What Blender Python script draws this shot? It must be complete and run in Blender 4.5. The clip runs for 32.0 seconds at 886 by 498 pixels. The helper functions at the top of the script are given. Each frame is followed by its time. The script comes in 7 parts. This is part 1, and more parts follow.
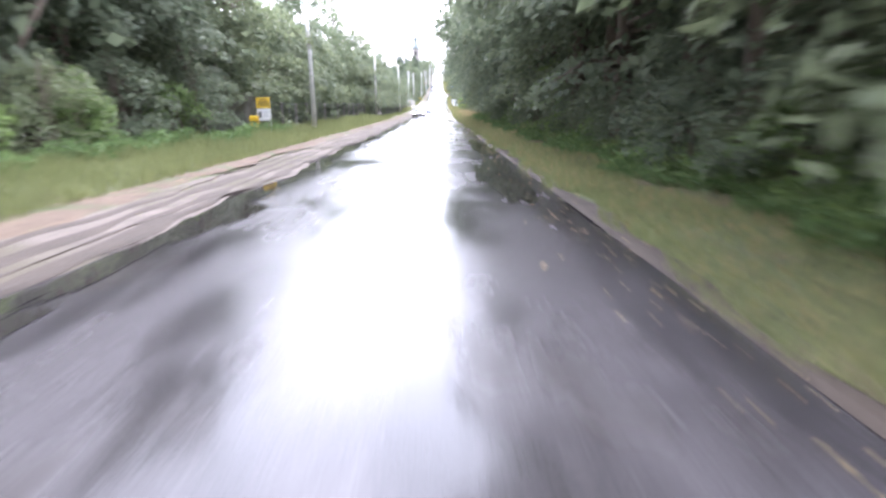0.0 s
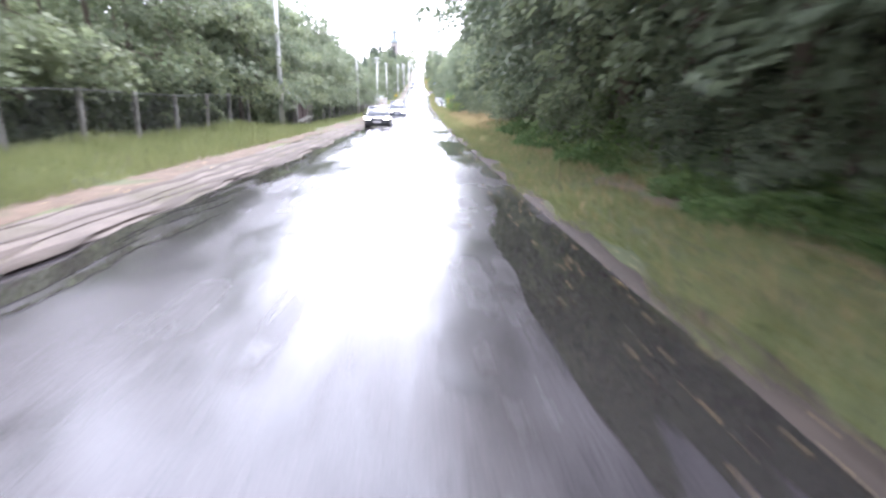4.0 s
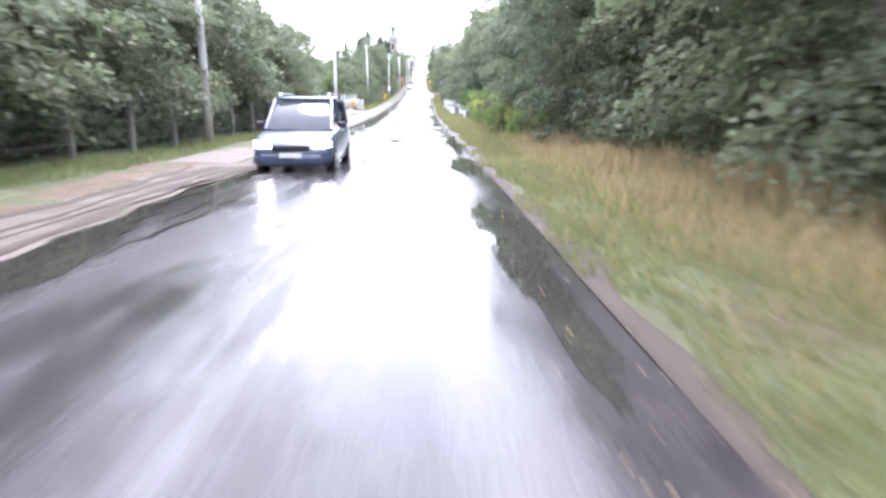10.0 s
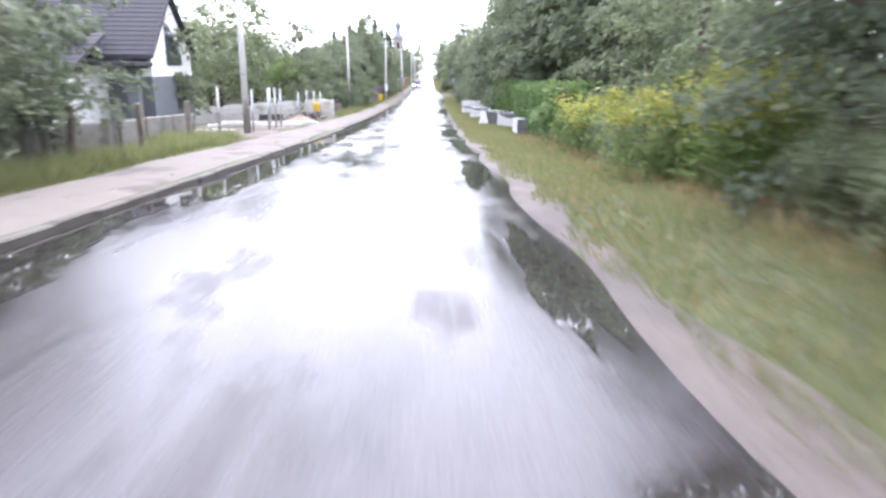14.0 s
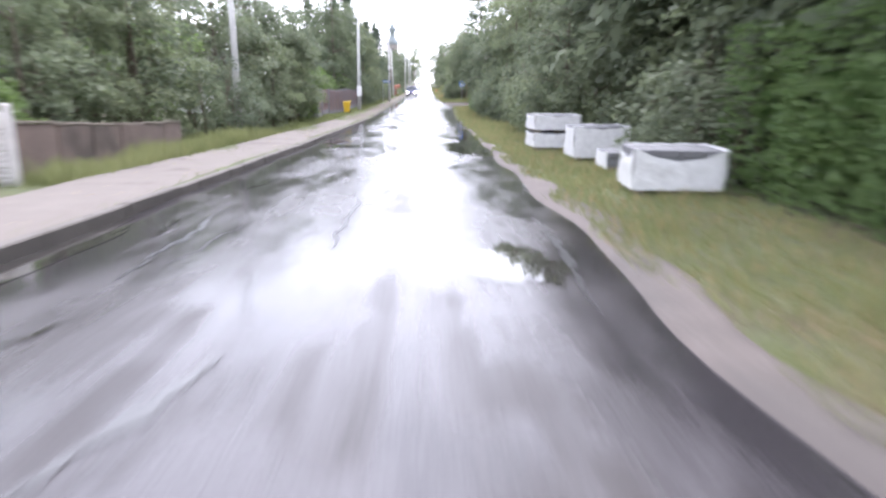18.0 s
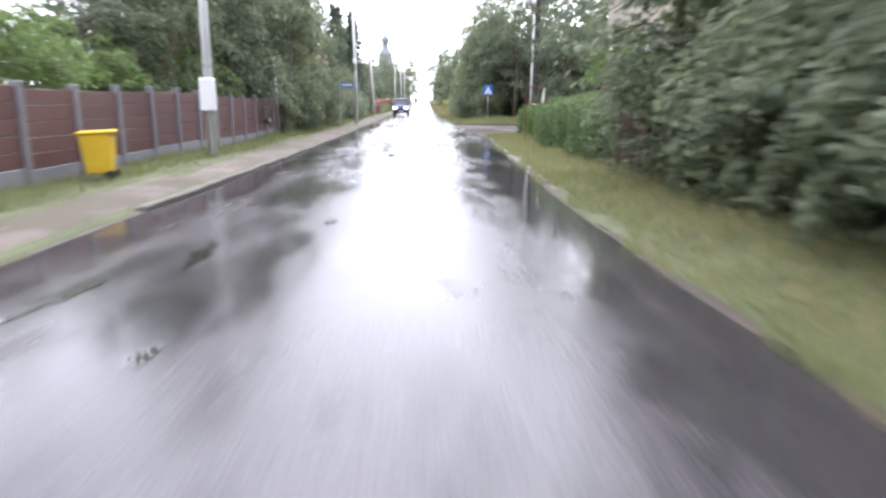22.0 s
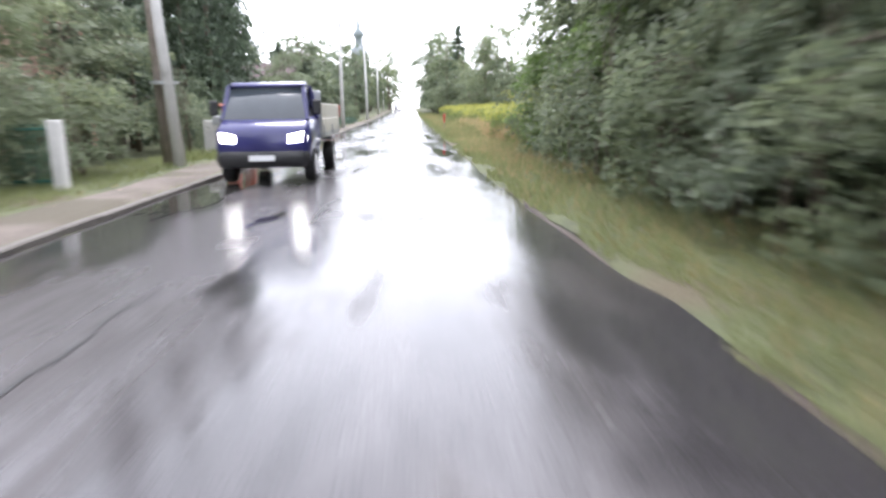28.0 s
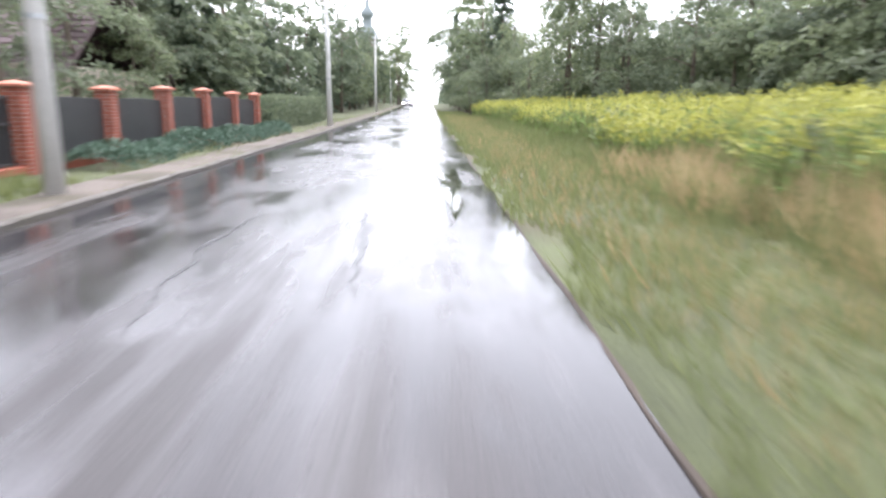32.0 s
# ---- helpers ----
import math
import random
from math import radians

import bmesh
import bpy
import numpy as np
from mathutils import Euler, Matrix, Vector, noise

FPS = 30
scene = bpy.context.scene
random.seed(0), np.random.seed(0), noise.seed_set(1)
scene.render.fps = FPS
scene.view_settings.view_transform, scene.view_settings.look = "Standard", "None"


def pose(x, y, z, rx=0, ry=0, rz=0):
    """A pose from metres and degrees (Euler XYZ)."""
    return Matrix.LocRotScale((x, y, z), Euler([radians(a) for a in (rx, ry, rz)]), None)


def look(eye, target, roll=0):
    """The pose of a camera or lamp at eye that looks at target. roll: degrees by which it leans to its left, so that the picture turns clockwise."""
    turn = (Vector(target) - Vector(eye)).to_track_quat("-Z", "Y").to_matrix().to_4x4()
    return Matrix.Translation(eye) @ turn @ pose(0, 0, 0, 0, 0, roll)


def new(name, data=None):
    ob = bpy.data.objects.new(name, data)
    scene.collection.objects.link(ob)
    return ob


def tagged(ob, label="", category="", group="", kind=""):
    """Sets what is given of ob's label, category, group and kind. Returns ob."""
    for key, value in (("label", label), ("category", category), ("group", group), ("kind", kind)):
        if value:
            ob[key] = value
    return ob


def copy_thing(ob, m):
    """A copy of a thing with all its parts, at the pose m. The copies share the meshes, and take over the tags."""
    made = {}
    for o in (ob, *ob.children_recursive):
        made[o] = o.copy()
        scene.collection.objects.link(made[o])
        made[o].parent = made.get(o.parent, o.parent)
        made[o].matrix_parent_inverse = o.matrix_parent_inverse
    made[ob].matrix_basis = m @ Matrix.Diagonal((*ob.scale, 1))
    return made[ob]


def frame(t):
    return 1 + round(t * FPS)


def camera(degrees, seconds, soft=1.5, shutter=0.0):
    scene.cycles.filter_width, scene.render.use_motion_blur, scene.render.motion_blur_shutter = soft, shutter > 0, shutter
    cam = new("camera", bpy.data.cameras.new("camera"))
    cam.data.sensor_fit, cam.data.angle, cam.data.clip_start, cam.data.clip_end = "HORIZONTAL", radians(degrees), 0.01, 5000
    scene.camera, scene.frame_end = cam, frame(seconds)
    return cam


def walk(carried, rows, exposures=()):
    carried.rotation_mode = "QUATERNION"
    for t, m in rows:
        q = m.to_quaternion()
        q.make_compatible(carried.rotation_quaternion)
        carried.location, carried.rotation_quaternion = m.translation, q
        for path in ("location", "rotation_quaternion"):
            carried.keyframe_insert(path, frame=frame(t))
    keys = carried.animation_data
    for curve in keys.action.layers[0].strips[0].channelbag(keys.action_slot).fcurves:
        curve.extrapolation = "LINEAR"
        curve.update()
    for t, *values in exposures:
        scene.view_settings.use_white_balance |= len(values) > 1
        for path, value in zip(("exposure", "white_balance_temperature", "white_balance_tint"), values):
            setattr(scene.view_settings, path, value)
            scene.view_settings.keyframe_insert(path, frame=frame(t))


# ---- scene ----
# camera: carried in a car along the road, 1.45 m over the tarmac
EXPOSURES = [(0.0, 2.9, 5850, 21), (7.0, 2.85, 5850, 21), (12.0, 2.55, 5900, 20), (16.0, 2.25, 5950, 20), (20.0, 2.15, 6050, 18), (32.0, 2.15, 6200, 15)]
cam = camera(68.0, 32.0, soft=2.6, shutter=0.75)
# seconds, x, y, z, pitch, roll, yaw
ROWS = [
    (0.0, -0.37, 31.66, -0.652, -16.05, -0.75, -0.18),
    (0.5, -0.41, 37.54, -1.042, -16.00, -1.02, -0.04),
    (1.0, -0.42, 43.34, -1.427, -16.53, -0.21, 0.09),
    (1.5, -0.40, 49.03, -1.804, -16.34, 0.76, -0.23),
    (2.0, -0.37, 54.59, -2.173, -16.15, 1.36, -0.88),
    (2.5, -0.32, 60.08, -2.538, -16.47, 0.99, -1.67),
    (3.0, -0.31, 65.50, -2.897, -15.61, 0.48, -2.08),
    (3.5, -0.31, 70.87, -3.253, -16.71, 0.34, -2.38),
    (4.0, -0.32, 76.15, -3.604, -16.06, 0.17, -2.05),
    (4.5, -0.34, 81.36, -3.946, -16.04, 0.08, -1.97),
    (5.0, -0.35, 86.50, -4.273, -16.02, 0.03, -2.09),
    (5.5, -0.34, 91.57, -4.596, -16.12, -0.01, -2.47),
    (6.0, -0.29, 96.56, -4.914, -15.65, -0.11, -2.59),
    (6.5, -0.21, 101.45, -5.226, -16.06, -0.29, -2.77),
    (7.0, -0.14, 106.27, -5.533, -15.53, -0.86, -2.59),
    (7.5, -0.06, 110.99, -5.834, -15.78, -1.15, -2.67),
    (8.0, 0.02, 115.63, -6.130, -15.63, -0.78, -2.65),
    (8.5, 0.07, 120.16, -6.418, -16.07, -0.59, -2.45),
    (9.0, 0.11, 124.59, -6.675, -14.77, -0.69, -2.13),
    (9.5, 0.14, 128.91, -6.926, -15.13, -1.47, -1.48),
    (10.0, 0.18, 133.16, -7.173, -15.58, 0.62, -1.96),
    (10.5, 0.19, 137.24, -7.410, -15.26, -1.15, -1.19),
    (11.0, 0.24, 141.25, -7.643, -16.05, -0.17, -1.90),
    (11.5, 0.26, 145.25, -7.875, -15.43, -0.60, -1.92),
    (12.0, 0.31, 149.23, -8.106, -15.93, -1.32, -1.73),
    (12.5, 0.35, 153.30, -8.343, -15.63, -1.25, -1.83),
    (13.0, 0.35, 157.50, -8.587, -15.35, -0.75, -1.75),
    (13.5, 0.29, 161.80, -8.817, -15.59, -0.47, -1.32),
    (14.0, 0.22, 166.21, -9.024, -15.30, 0.45, -1.29),
    (14.5, 0.16, 170.79, -9.239, -15.05, 0.34, -1.31),
    (15.0, 0.08, 175.52, -9.460, -15.08, 0.19, -1.41),
    (15.5, -0.00, 180.39, -9.689, -14.97, 0.12, -1.46),
    (16.0, -0.07, 185.41, -9.925, -14.86, 0.10, -1.50),
    (16.5, -0.11, 190.59, -10.167, -15.09, 0.12, -1.53),
    (17.0, -0.11, 195.91, -10.417, -14.10, 0.12, -1.58),
    (17.5, -0.11, 201.36, -10.649, -14.54, 0.39, -1.68),
    (18.0, -0.10, 206.87, -10.812, -14.33, 0.59, -1.60),
    (18.5, -0.11, 212.40, -10.976, -14.20, 0.49, -1.45),
    (19.0, -0.13, 217.87, -11.138, -14.38, 0.39, -1.55),
    (19.5, -0.15, 223.30, -11.299, -14.00, 0.45, -1.59),
    (20.0, -0.15, 228.79, -11.461, -13.41, 1.29, -1.74),
    (20.5, -0.13, 234.30, -11.624, -14.80, 1.41, -1.82),
    (21.0, -0.10, 239.85, -11.788, -13.43, 1.11, -1.91),
    (21.5, -0.06, 245.44, -11.859, -13.70, 0.90, -1.92),
    (22.0, -0.03, 251.08, -11.927, -12.77, 0.25, -1.71),
    (22.5, -0.00, 256.77, -11.997, -12.94, -0.16, -1.61),
    (23.0, 0.01, 262.50, -12.066, -12.45, -0.02, -1.80),
    (23.5, 0.03, 268.20, -12.135, -12.56, 0.26, -2.13),
    (24.0, 0.08, 273.83, -12.204, -12.74, -0.44, -2.19),
    (24.5, 0.14, 279.38, -12.271, -12.79, -0.96, -2.30),
    (25.0, 0.19, 284.87, -12.288, -12.31, -1.05, -2.60),
    (25.5, 0.21, 290.34, -12.299, -12.39, -1.36, -2.78),
    (26.0, 0.21, 295.82, -12.310, -12.44, -0.78, -2.27),
    (26.5, 0.19, 301.29, -12.321, -12.40, -0.54, -2.09),
    (27.0, 0.16, 306.75, -12.332, -12.36, -0.55, -2.18),
    (27.5, 0.13, 312.20, -12.343, -11.95, -0.79, -2.57),
    (28.0, 0.12, 317.63, -12.354, -12.02, -0.87, -2.73),
    (28.5, 0.12, 323.05, -12.354, -12.40, -0.77, -2.43),
    (29.0, 0.14, 328.45, -12.346, -11.97, -0.83, -1.89),
    (29.5, 0.19, 333.82, -12.339, -12.13, -0.85, -1.52),
    (30.0, 0.27, 339.17, -12.331, -12.17, -0.80, -1.24),
    (30.5, 0.38, 344.48, -12.324, -12.54, -0.76, -1.33),
    (31.0, 0.49, 349.75, -12.317, -12.52, -0.57, -1.36),
    (31.5, 0.60, 354.95, -12.309, -12.74, 0.42, -1.59),
    (32.0, 0.67, 360.09, -12.302, -12.33, 0.40, -1.44),
]
walk(cam, [(t, look((x, y, z), (x - math.sin(radians(yaw)) * math.cos(radians(pitch)), y + math.cos(radians(yaw)) * math.cos(radians(pitch)), z + math.sin(radians(pitch))), roll)) for t, x, y, z, pitch, roll, yaw in ROWS],
     exposures=EXPOSURES)

SLOPE_AT = [-40, 0, 40, 80, 120, 160, 200, 240, 280, 320, 360, 400, 440, 480, 520, 560, 600, 640, 680, 720, 760]
SLOPE_DEG = [-3.70, -3.76, -3.83, -3.76, -3.54, -3.12, -2.26, -1.14, -0.26, 0.03, 0.13, 0.50, 0.70, 0.90, 0.50, -0.07, -0.80, -0.96, -1.12, -1.20, -1.20]

# ---------------------------------------------------------------- light: bright overcast sky, sun veiled ahead
world = bpy.data.worlds.new("overcast")
scene.world = world
world.use_nodes = True
wn = world.node_tree
sky = wn.nodes.new("ShaderNodeTexSky")
sky.sky_type = "NISHITA"
sky.sun_disc = False
sky.sun_elevation, sky.sun_rotation = radians(62), radians(6)
sky.dust_density, sky.ozone_density, sky.air_density = 1.5, 1.0, 1.0
soft_sky = wn.nodes.new("ShaderNodeHueSaturation")
soft_sky.inputs["Saturation"].default_value = 0.22
wn.links.new(sky.outputs[0], soft_sky.inputs["Color"])
cloud = wn.nodes.new("ShaderNodeMix")
cloud.data_type = "RGBA"
cloud.inputs["Factor"].default_value = 0.45
cloud.inputs["B"].default_value = (6.0, 6.1, 6.3, 1)
wn.links.new(soft_sky.outputs[0], cloud.inputs["A"])
background = wn.nodes["Background"]
background.inputs[1].default_value = 0.15
wn.links.new(cloud.outputs["Result"], background.inputs[0])
sun_data = bpy.data.lights.new("sun", "SUN")
sun_data.energy, sun_data.angle, sun_data.color = 1.2, radians(40), (1.0, 0.97, 0.93)
sun = new("sun", sun_data)
sun.matrix_basis = look((0, 0, 60), (-3.3, -31.7, 0))


LEFT = -4.15


# ---------------------------------------------------------------- materials
def material(name, base, rough=0.8, metal=0.0, vary=0.25, scale=4.0, fine=40.0, bump=0.0, bump_dist=0.01, dark=None, spot=0.0, spec=0.5, island=0.0, each=0.0, coat=0.0):
    """A surface with variation at two scales; dark: colour of stains; island / each: variation piece by piece and thing by thing."""
    m = bpy.data.materials.new(name)
    m.use_nodes = True
    nt = m.node_tree
    n, l = nt.nodes, nt.links
    p = n["Principled BSDF"]
    p.inputs["Roughness"].default_value, p.inputs["Metallic"].default_value = rough, metal
    p.inputs["Specular IOR Level"].default_value = spec
    p.inputs["Coat Weight"].default_value = coat
    co = n.new("ShaderNodeTexCoord")
    big = n.new("ShaderNodeTexNoise")
    big.inputs["Scale"].default_value, big.inputs["Detail"].default_value = scale, 4
    small = n.new("ShaderNodeTexNoise")
    small.inputs["Scale"].default_value, small.inputs["Detail"].default_value = fine, 6
    geo = n.new("ShaderNodeNewGeometry")
    for t in (big, small):
        l.new(geo.outputs["Position"], t.inputs["Vector"])
    add = n.new("ShaderNodeMath")
    add.operation = "ADD"
    l.new(big.outputs["Fac"], add.inputs[0])
    l.new(small.outputs["Fac"], add.inputs[1])
    value = add.outputs[0]
    if island or each:
        info = n.new("ShaderNodeObjectInfo")
        for out, amount in ((geo.outputs["Random Per Island"], island), (info.outputs["Random"], each)):
            if amount:
                k = n.new("ShaderNodeMath")
                k.operation = "MULTIPLY_ADD"
                k.inputs[1].default_value = amount
                l.new(out, k.inputs[0])
                l.new(value, k.inputs[2])
                value = k.outputs[0]
    ramp = n.new("ShaderNodeMapRange")
    ramp.inputs["From Min"].default_value = 0.62
    ramp.inputs["From Max"].default_value = 1.38 + island + each
    ramp.inputs["To Min"].default_value, ramp.inputs["To Max"].default_value = 1 - vary, 1 + vary
    l.new(value, ramp.inputs["Value"])
    mul = n.new("ShaderNodeVectorMath")
    mul.operation = "SCALE"
    mul.inputs[0].default_value = base
    l.new(ramp.outputs[0], mul.inputs["Scale"])
    colour = mul.outputs[0]
    if dark:
        stain = n.new("ShaderNodeTexNoise")
        stain.inputs["Scale"].default_value, stain.inputs["Detail"].default_value = scale * 0.37, 5
        l.new(geo.outputs["Position"], stain.inputs["Vector"])
        cut = n.new("ShaderNodeMapRange")
        cut.inputs["From Min"].default_value, cut.inputs["From Max"].default_value = 0.62 - spot * 0.3, 0.72 - spot * 0.3
        l.new(stain.outputs["Fac"], cut.inputs["Value"])
        mix = n.new("ShaderNodeMix")
        mix.data_type = "RGBA"
        l.new(cut.outputs[0], mix.inputs["Factor"])
        l.new(colour, mix.inputs["A"])
        mix.inputs["B"].default_value = (*dark, 1)
        colour = mix.outputs["Result"]
    l.new(colour, p.inputs["Base Color"])
    if bump:
        b = n.new("ShaderNodeBump")
        b.inputs["Strength"].default_value, b.inputs["Distance"].default_value = bump, bump_dist
        l.new(small.outputs["Fac"], b.inputs["Height"])
        l.new(b.outputs[0], p.inputs["Normal"])
    return m


def leaf_material(name, base, warm, glow=0.35, rough=0.5):
    """Leaves: colour varies leaf by leaf and tree by tree; part of the light passes through."""
    m = bpy.data.materials.new(name)
    m.use_nodes = True
    n, l = m.node_tree.nodes, m.node_tree.links
    p, out = n["Principled BSDF"], n["Material Output"]
    p.inputs["Roughness"].default_value = rough
    p.inputs["Specular IOR Level"].default_value = 0.22
    geo, info = n.new("ShaderNodeNewGeometry"), n.new("ShaderNodeObjectInfo")
    mix = n.new("ShaderNodeMix")
    mix.data_type = "RGBA"
    mix.inputs["A"].default_value, mix.inputs["B"].default_value = (*base, 1), (*warm, 1)
    half = n.new("ShaderNodeMath")
    half.operation = "MULTIPLY_ADD"
    half.inputs[1].default_value = 0.55
    big = n.new("ShaderNodeTexNoise")
    big.inputs["Scale"].default_value = 0.5
    l.new(geo.outputs["Position"], big.inputs["Vector"])
    third = n.new("ShaderNodeMath")
    third.operation = "MULTIPLY"
    l.new(info.outputs["Random"], third.inputs[0])
    l.new(big.outputs["Fac"], third.inputs[1])
    l.new(geo.outputs["Random Per Island"], half.inputs[0])
    l.new(third.outputs[0], half.inputs[2])
    l.new(half.outputs[0], mix.inputs["Factor"])
    l.new(mix.outputs["Result"], p.inputs["Base Color"])
    tr = n.new("ShaderNodeBsdfTranslucent")
    l.new(mix.outputs["Result"], tr.inputs["Color"])
    ms = n.new("ShaderNodeMixShader")
    ms.inputs[0].default_value = glow
    l.new(p.outputs[0], ms.inputs[1])
    l.new(tr.outputs[0], ms.inputs[2])
    l.new(ms.outputs[0], out.inputs["Surface"])
    return m


def asphalt_material():
    """Worn wet tarmac: a film of water that gathers along both edges and in hollows, worn open patches, aggregate."""
    m = bpy.data.materials.new("wet_tarmac")
    m.use_nodes = True
    n, l = m.node_tree.nodes, m.node_tree.links
    p = n["Principled BSDF"]
    geo = n.new("ShaderNodeNewGeometry")
    split = n.new("ShaderNodeSeparateXYZ")
    l.new(geo.outputs["Position"], split.inputs[0])

    def noise(stretch, scale, detail, rough=0.5):
        mp = n.new("ShaderNodeMapping")
        mp.inputs["Scale"].default_value = stretch
        l.new(geo.outputs["Position"], mp.inputs["Vector"])
        t = n.new("ShaderNodeTexNoise")
        t.inputs["Scale"].default_value, t.inputs["Detail"].default_value, t.inputs["Roughness"].default_value = scale, detail, rough
        l.new(mp.outputs[0], t.inputs["Vector"])
        return t.outputs["Fac"]

    def calc(op, a, k, c=None):
        q = n.new("ShaderNodeMath")
        q.operation = op
        for s, value in enumerate((a, k, c)):
            if value is None:
                continue
            if isinstance(value, (int, float)):
                q.inputs[s].default_value = value
            else:
                l.new(value, q.inputs[s])
        return q.outputs[0]

    def span(value, f0, f1, t0=0.0, t1=1.0):
        q = n.new("ShaderNodeMapRange")
        for key, amount in (("From Min", f0), ("From Max", f1), ("To Min", t0), ("To Max", t1)):
            q.inputs[key].default_value = amount
        l.new(value, q.inputs["Value"])
        return q.outputs[0]

    pool = noise((1.0, 0.28, 1.0), 0.9, 6, 0.6)
    ragged = noise((1.0, 0.45, 1.0), 1.6, 7, 0.65)
    worn = noise((1.0, 0.55, 1.0), 0.55, 5, 0.6)
    streak = noise((2.2, 0.16, 1.0), 1.3, 4, 0.55)
    grit = noise((1.0, 1.0, 1.0), 55, 6)
    wave = noise((1.0, 0.28, 1.0), 3.0, 3)
    lump = noise((1.0, 1.0, 1.0), 9.0, 4)
    across = calc("MULTIPLY_ADD", ragged, 1.9, split.outputs["X"])
    gutter = span(across, LEFT + 2.05, LEFT + 1.6)
    verge = calc("MULTIPLY", span(across, 2.0, 2.5), calc("MULTIPLY", span(split.outputs["X"], 3.3, 2.7), calc("MAXIMUM", span(split.outputs["Y"], 284.0, 279.0), span(split.outputs["Y"], 304.0, 309.0))))
    edge = calc("MAXIMUM", gutter, verge)
    film = calc("MAXIMUM", span(pool, 0.46, 0.62), edge)
    old = calc("MULTIPLY", span(worn, 0.50, 0.57), span(streak, 0.36, 0.60))
    rough = calc("MULTIPLY_ADD", old, 0.13, span(film, 0.0, 1.0, 0.25, 0.09))
    l.new(rough, p.inputs["Roughness"])
    mix = n.new("ShaderNodeMix")
    mix.data_type = "RGBA"
    mix.inputs["A"].default_value, mix.inputs["B"].default_value = (0.062, 0.058, 0.062, 1), (0.028, 0.026, 0.028, 1)
    l.new(film, mix.inputs["Factor"])
    dull = n.new("ShaderNodeMix")
    dull.data_type = "RGBA"
    dull.inputs["B"].default_value = (0.040, 0.036, 0.037, 1)
    l.new(mix.outputs["Result"], dull.inputs["A"])
    l.new(old, dull.inputs["Factor"])
    sc = n.new("ShaderNodeVectorMath")
    sc.operation = "SCALE"
    l.new(dull.outputs["Result"], sc.inputs[0])
    l.new(span(grit, 0.3, 0.7, 0.55, 1.6), sc.inputs["Scale"])
    l.new(sc.outputs[0], p.inputs["Base Color"])
    level = calc("MULTIPLY_ADD", calc("SUBTRACT", 1.0, edge), 0.75, 0.25)
    height = calc("MULTIPLY", calc("ADD", calc("MULTIPLY_ADD", grit, 0.10, wave), calc("MULTIPLY", lump, 0.22)), level)
    bump = n.new("ShaderNodeBump")
    bump.inputs["Strength"].default_value, bump.inputs["Distance"].default_value = 0.4, 0.012
    l.new(height, bump.inputs["Height"])
    l.new(bump.outputs[0], p.inputs["Normal"])
    l.new(span(old, 0.0, 1.0, 0.42, 0.24), p.inputs["Specular IOR Level"])
    return m


M = {}
M["tarmac"] = asphalt_material()
M["old_tarmac"] = material("broken_old_tarmac", (0.10, 0.088, 0.077), 0.92, vary=0.55, scale=0.9, fine=16, bump=0.6, bump_dist=0.03, dark=(0.035, 0.032, 0.03), spot=0.35, spec=0.15)
M["puddle"] = material("standing_water", (0.03, 0.028, 0.026), 0.03, vary=0.2, spec=0.6)
M["litter"] = material("brown_leaf_litter", (0.095, 0.066, 0.045), 0.9, vary=0.55, scale=2.5, fine=24, bump=0.7, bump_dist=0.03, dark=(0.06, 0.07, 0.03), spot=0.3)
M["soil"] = material("trodden_sandy_soil", (0.112, 0.093, 0.08), 0.95, vary=0.45, scale=1.2, fine=18, bump=0.5, bump_dist=0.03, dark=(0.07, 0.06, 0.042), spot=0.5)
M["grass_ground"] = material("grassy_earth", (0.066, 0.076, 0.032), 0.9, vary=0.6, scale=0.8, fine=22, bump=0.6, bump_dist=0.05, dark=(0.075, 0.058, 0.034), spot=0.22)
M["blade"] = leaf_material("grass_blades", (0.134, 0.164, 0.064), (0.27, 0.285, 0.132), 0.38)
M["dry"] = leaf_material("dry_grass", (0.29, 0.215, 0.105), (0.50, 0.385, 0.225), 0.3)
M["leaf"] = leaf_material("broad_leaves", (0.118, 0.152, 0.090), (0.238, 0.272, 0.152), 0.52)
M["leaf_dark"] = leaf_material("dark_leaves", (0.102, 0.132, 0.088), (0.202, 0.235, 0.142), 0.52)
M["leaf_mid"] = leaf_material("hedge_leaves", (0.098, 0.152, 0.072), (0.20, 0.265, 0.115), 0.5)
M["leaf_fresh"] = leaf_material("fresh_hedge_leaves", (0.10, 0.168, 0.062), (0.195, 0.275, 0.105), 0.5)
M["leaf_light"] = leaf_material("light_leaves", (0.115, 0.178, 0.06), (0.215, 0.295, 0.10), 0.48)
M["needle"] = leaf_material("conifer_needles", (0.06, 0.085, 0.06), (0.115, 0.15, 0.095), 0.3)
M["gold"] = leaf_material("goldenrod_flowers", (0.30, 0.31, 0.06), (0.46, 0.45, 0.12), 0.35)
M["bark"] = material("bark", (0.13, 0.105, 0.08), 0.9, vary=0.4, scale=3, fine=30, bump=0.8, bump_dist=0.02)
M["dark_bark"] = material("dark_wet_bark", (0.045, 0.04, 0.036), 0.85, vary=0.4, scale=3, fine=30, bump=0.8, bump_dist=0.02)
M["concrete"] = material("weathered_concrete", (0.58, 0.57, 0.55), 0.85, vary=0.18, scale=1.5, fine=30, bump=0.3, dark=(0.27, 0.26, 0.24), spot=0.1)
M["mud"] = material("wet_brown_mud", (0.04, 0.029, 0.021), 0.85, vary=0.35, scale=1.5, fine=20, bump=0.5, bump_dist=0.02)
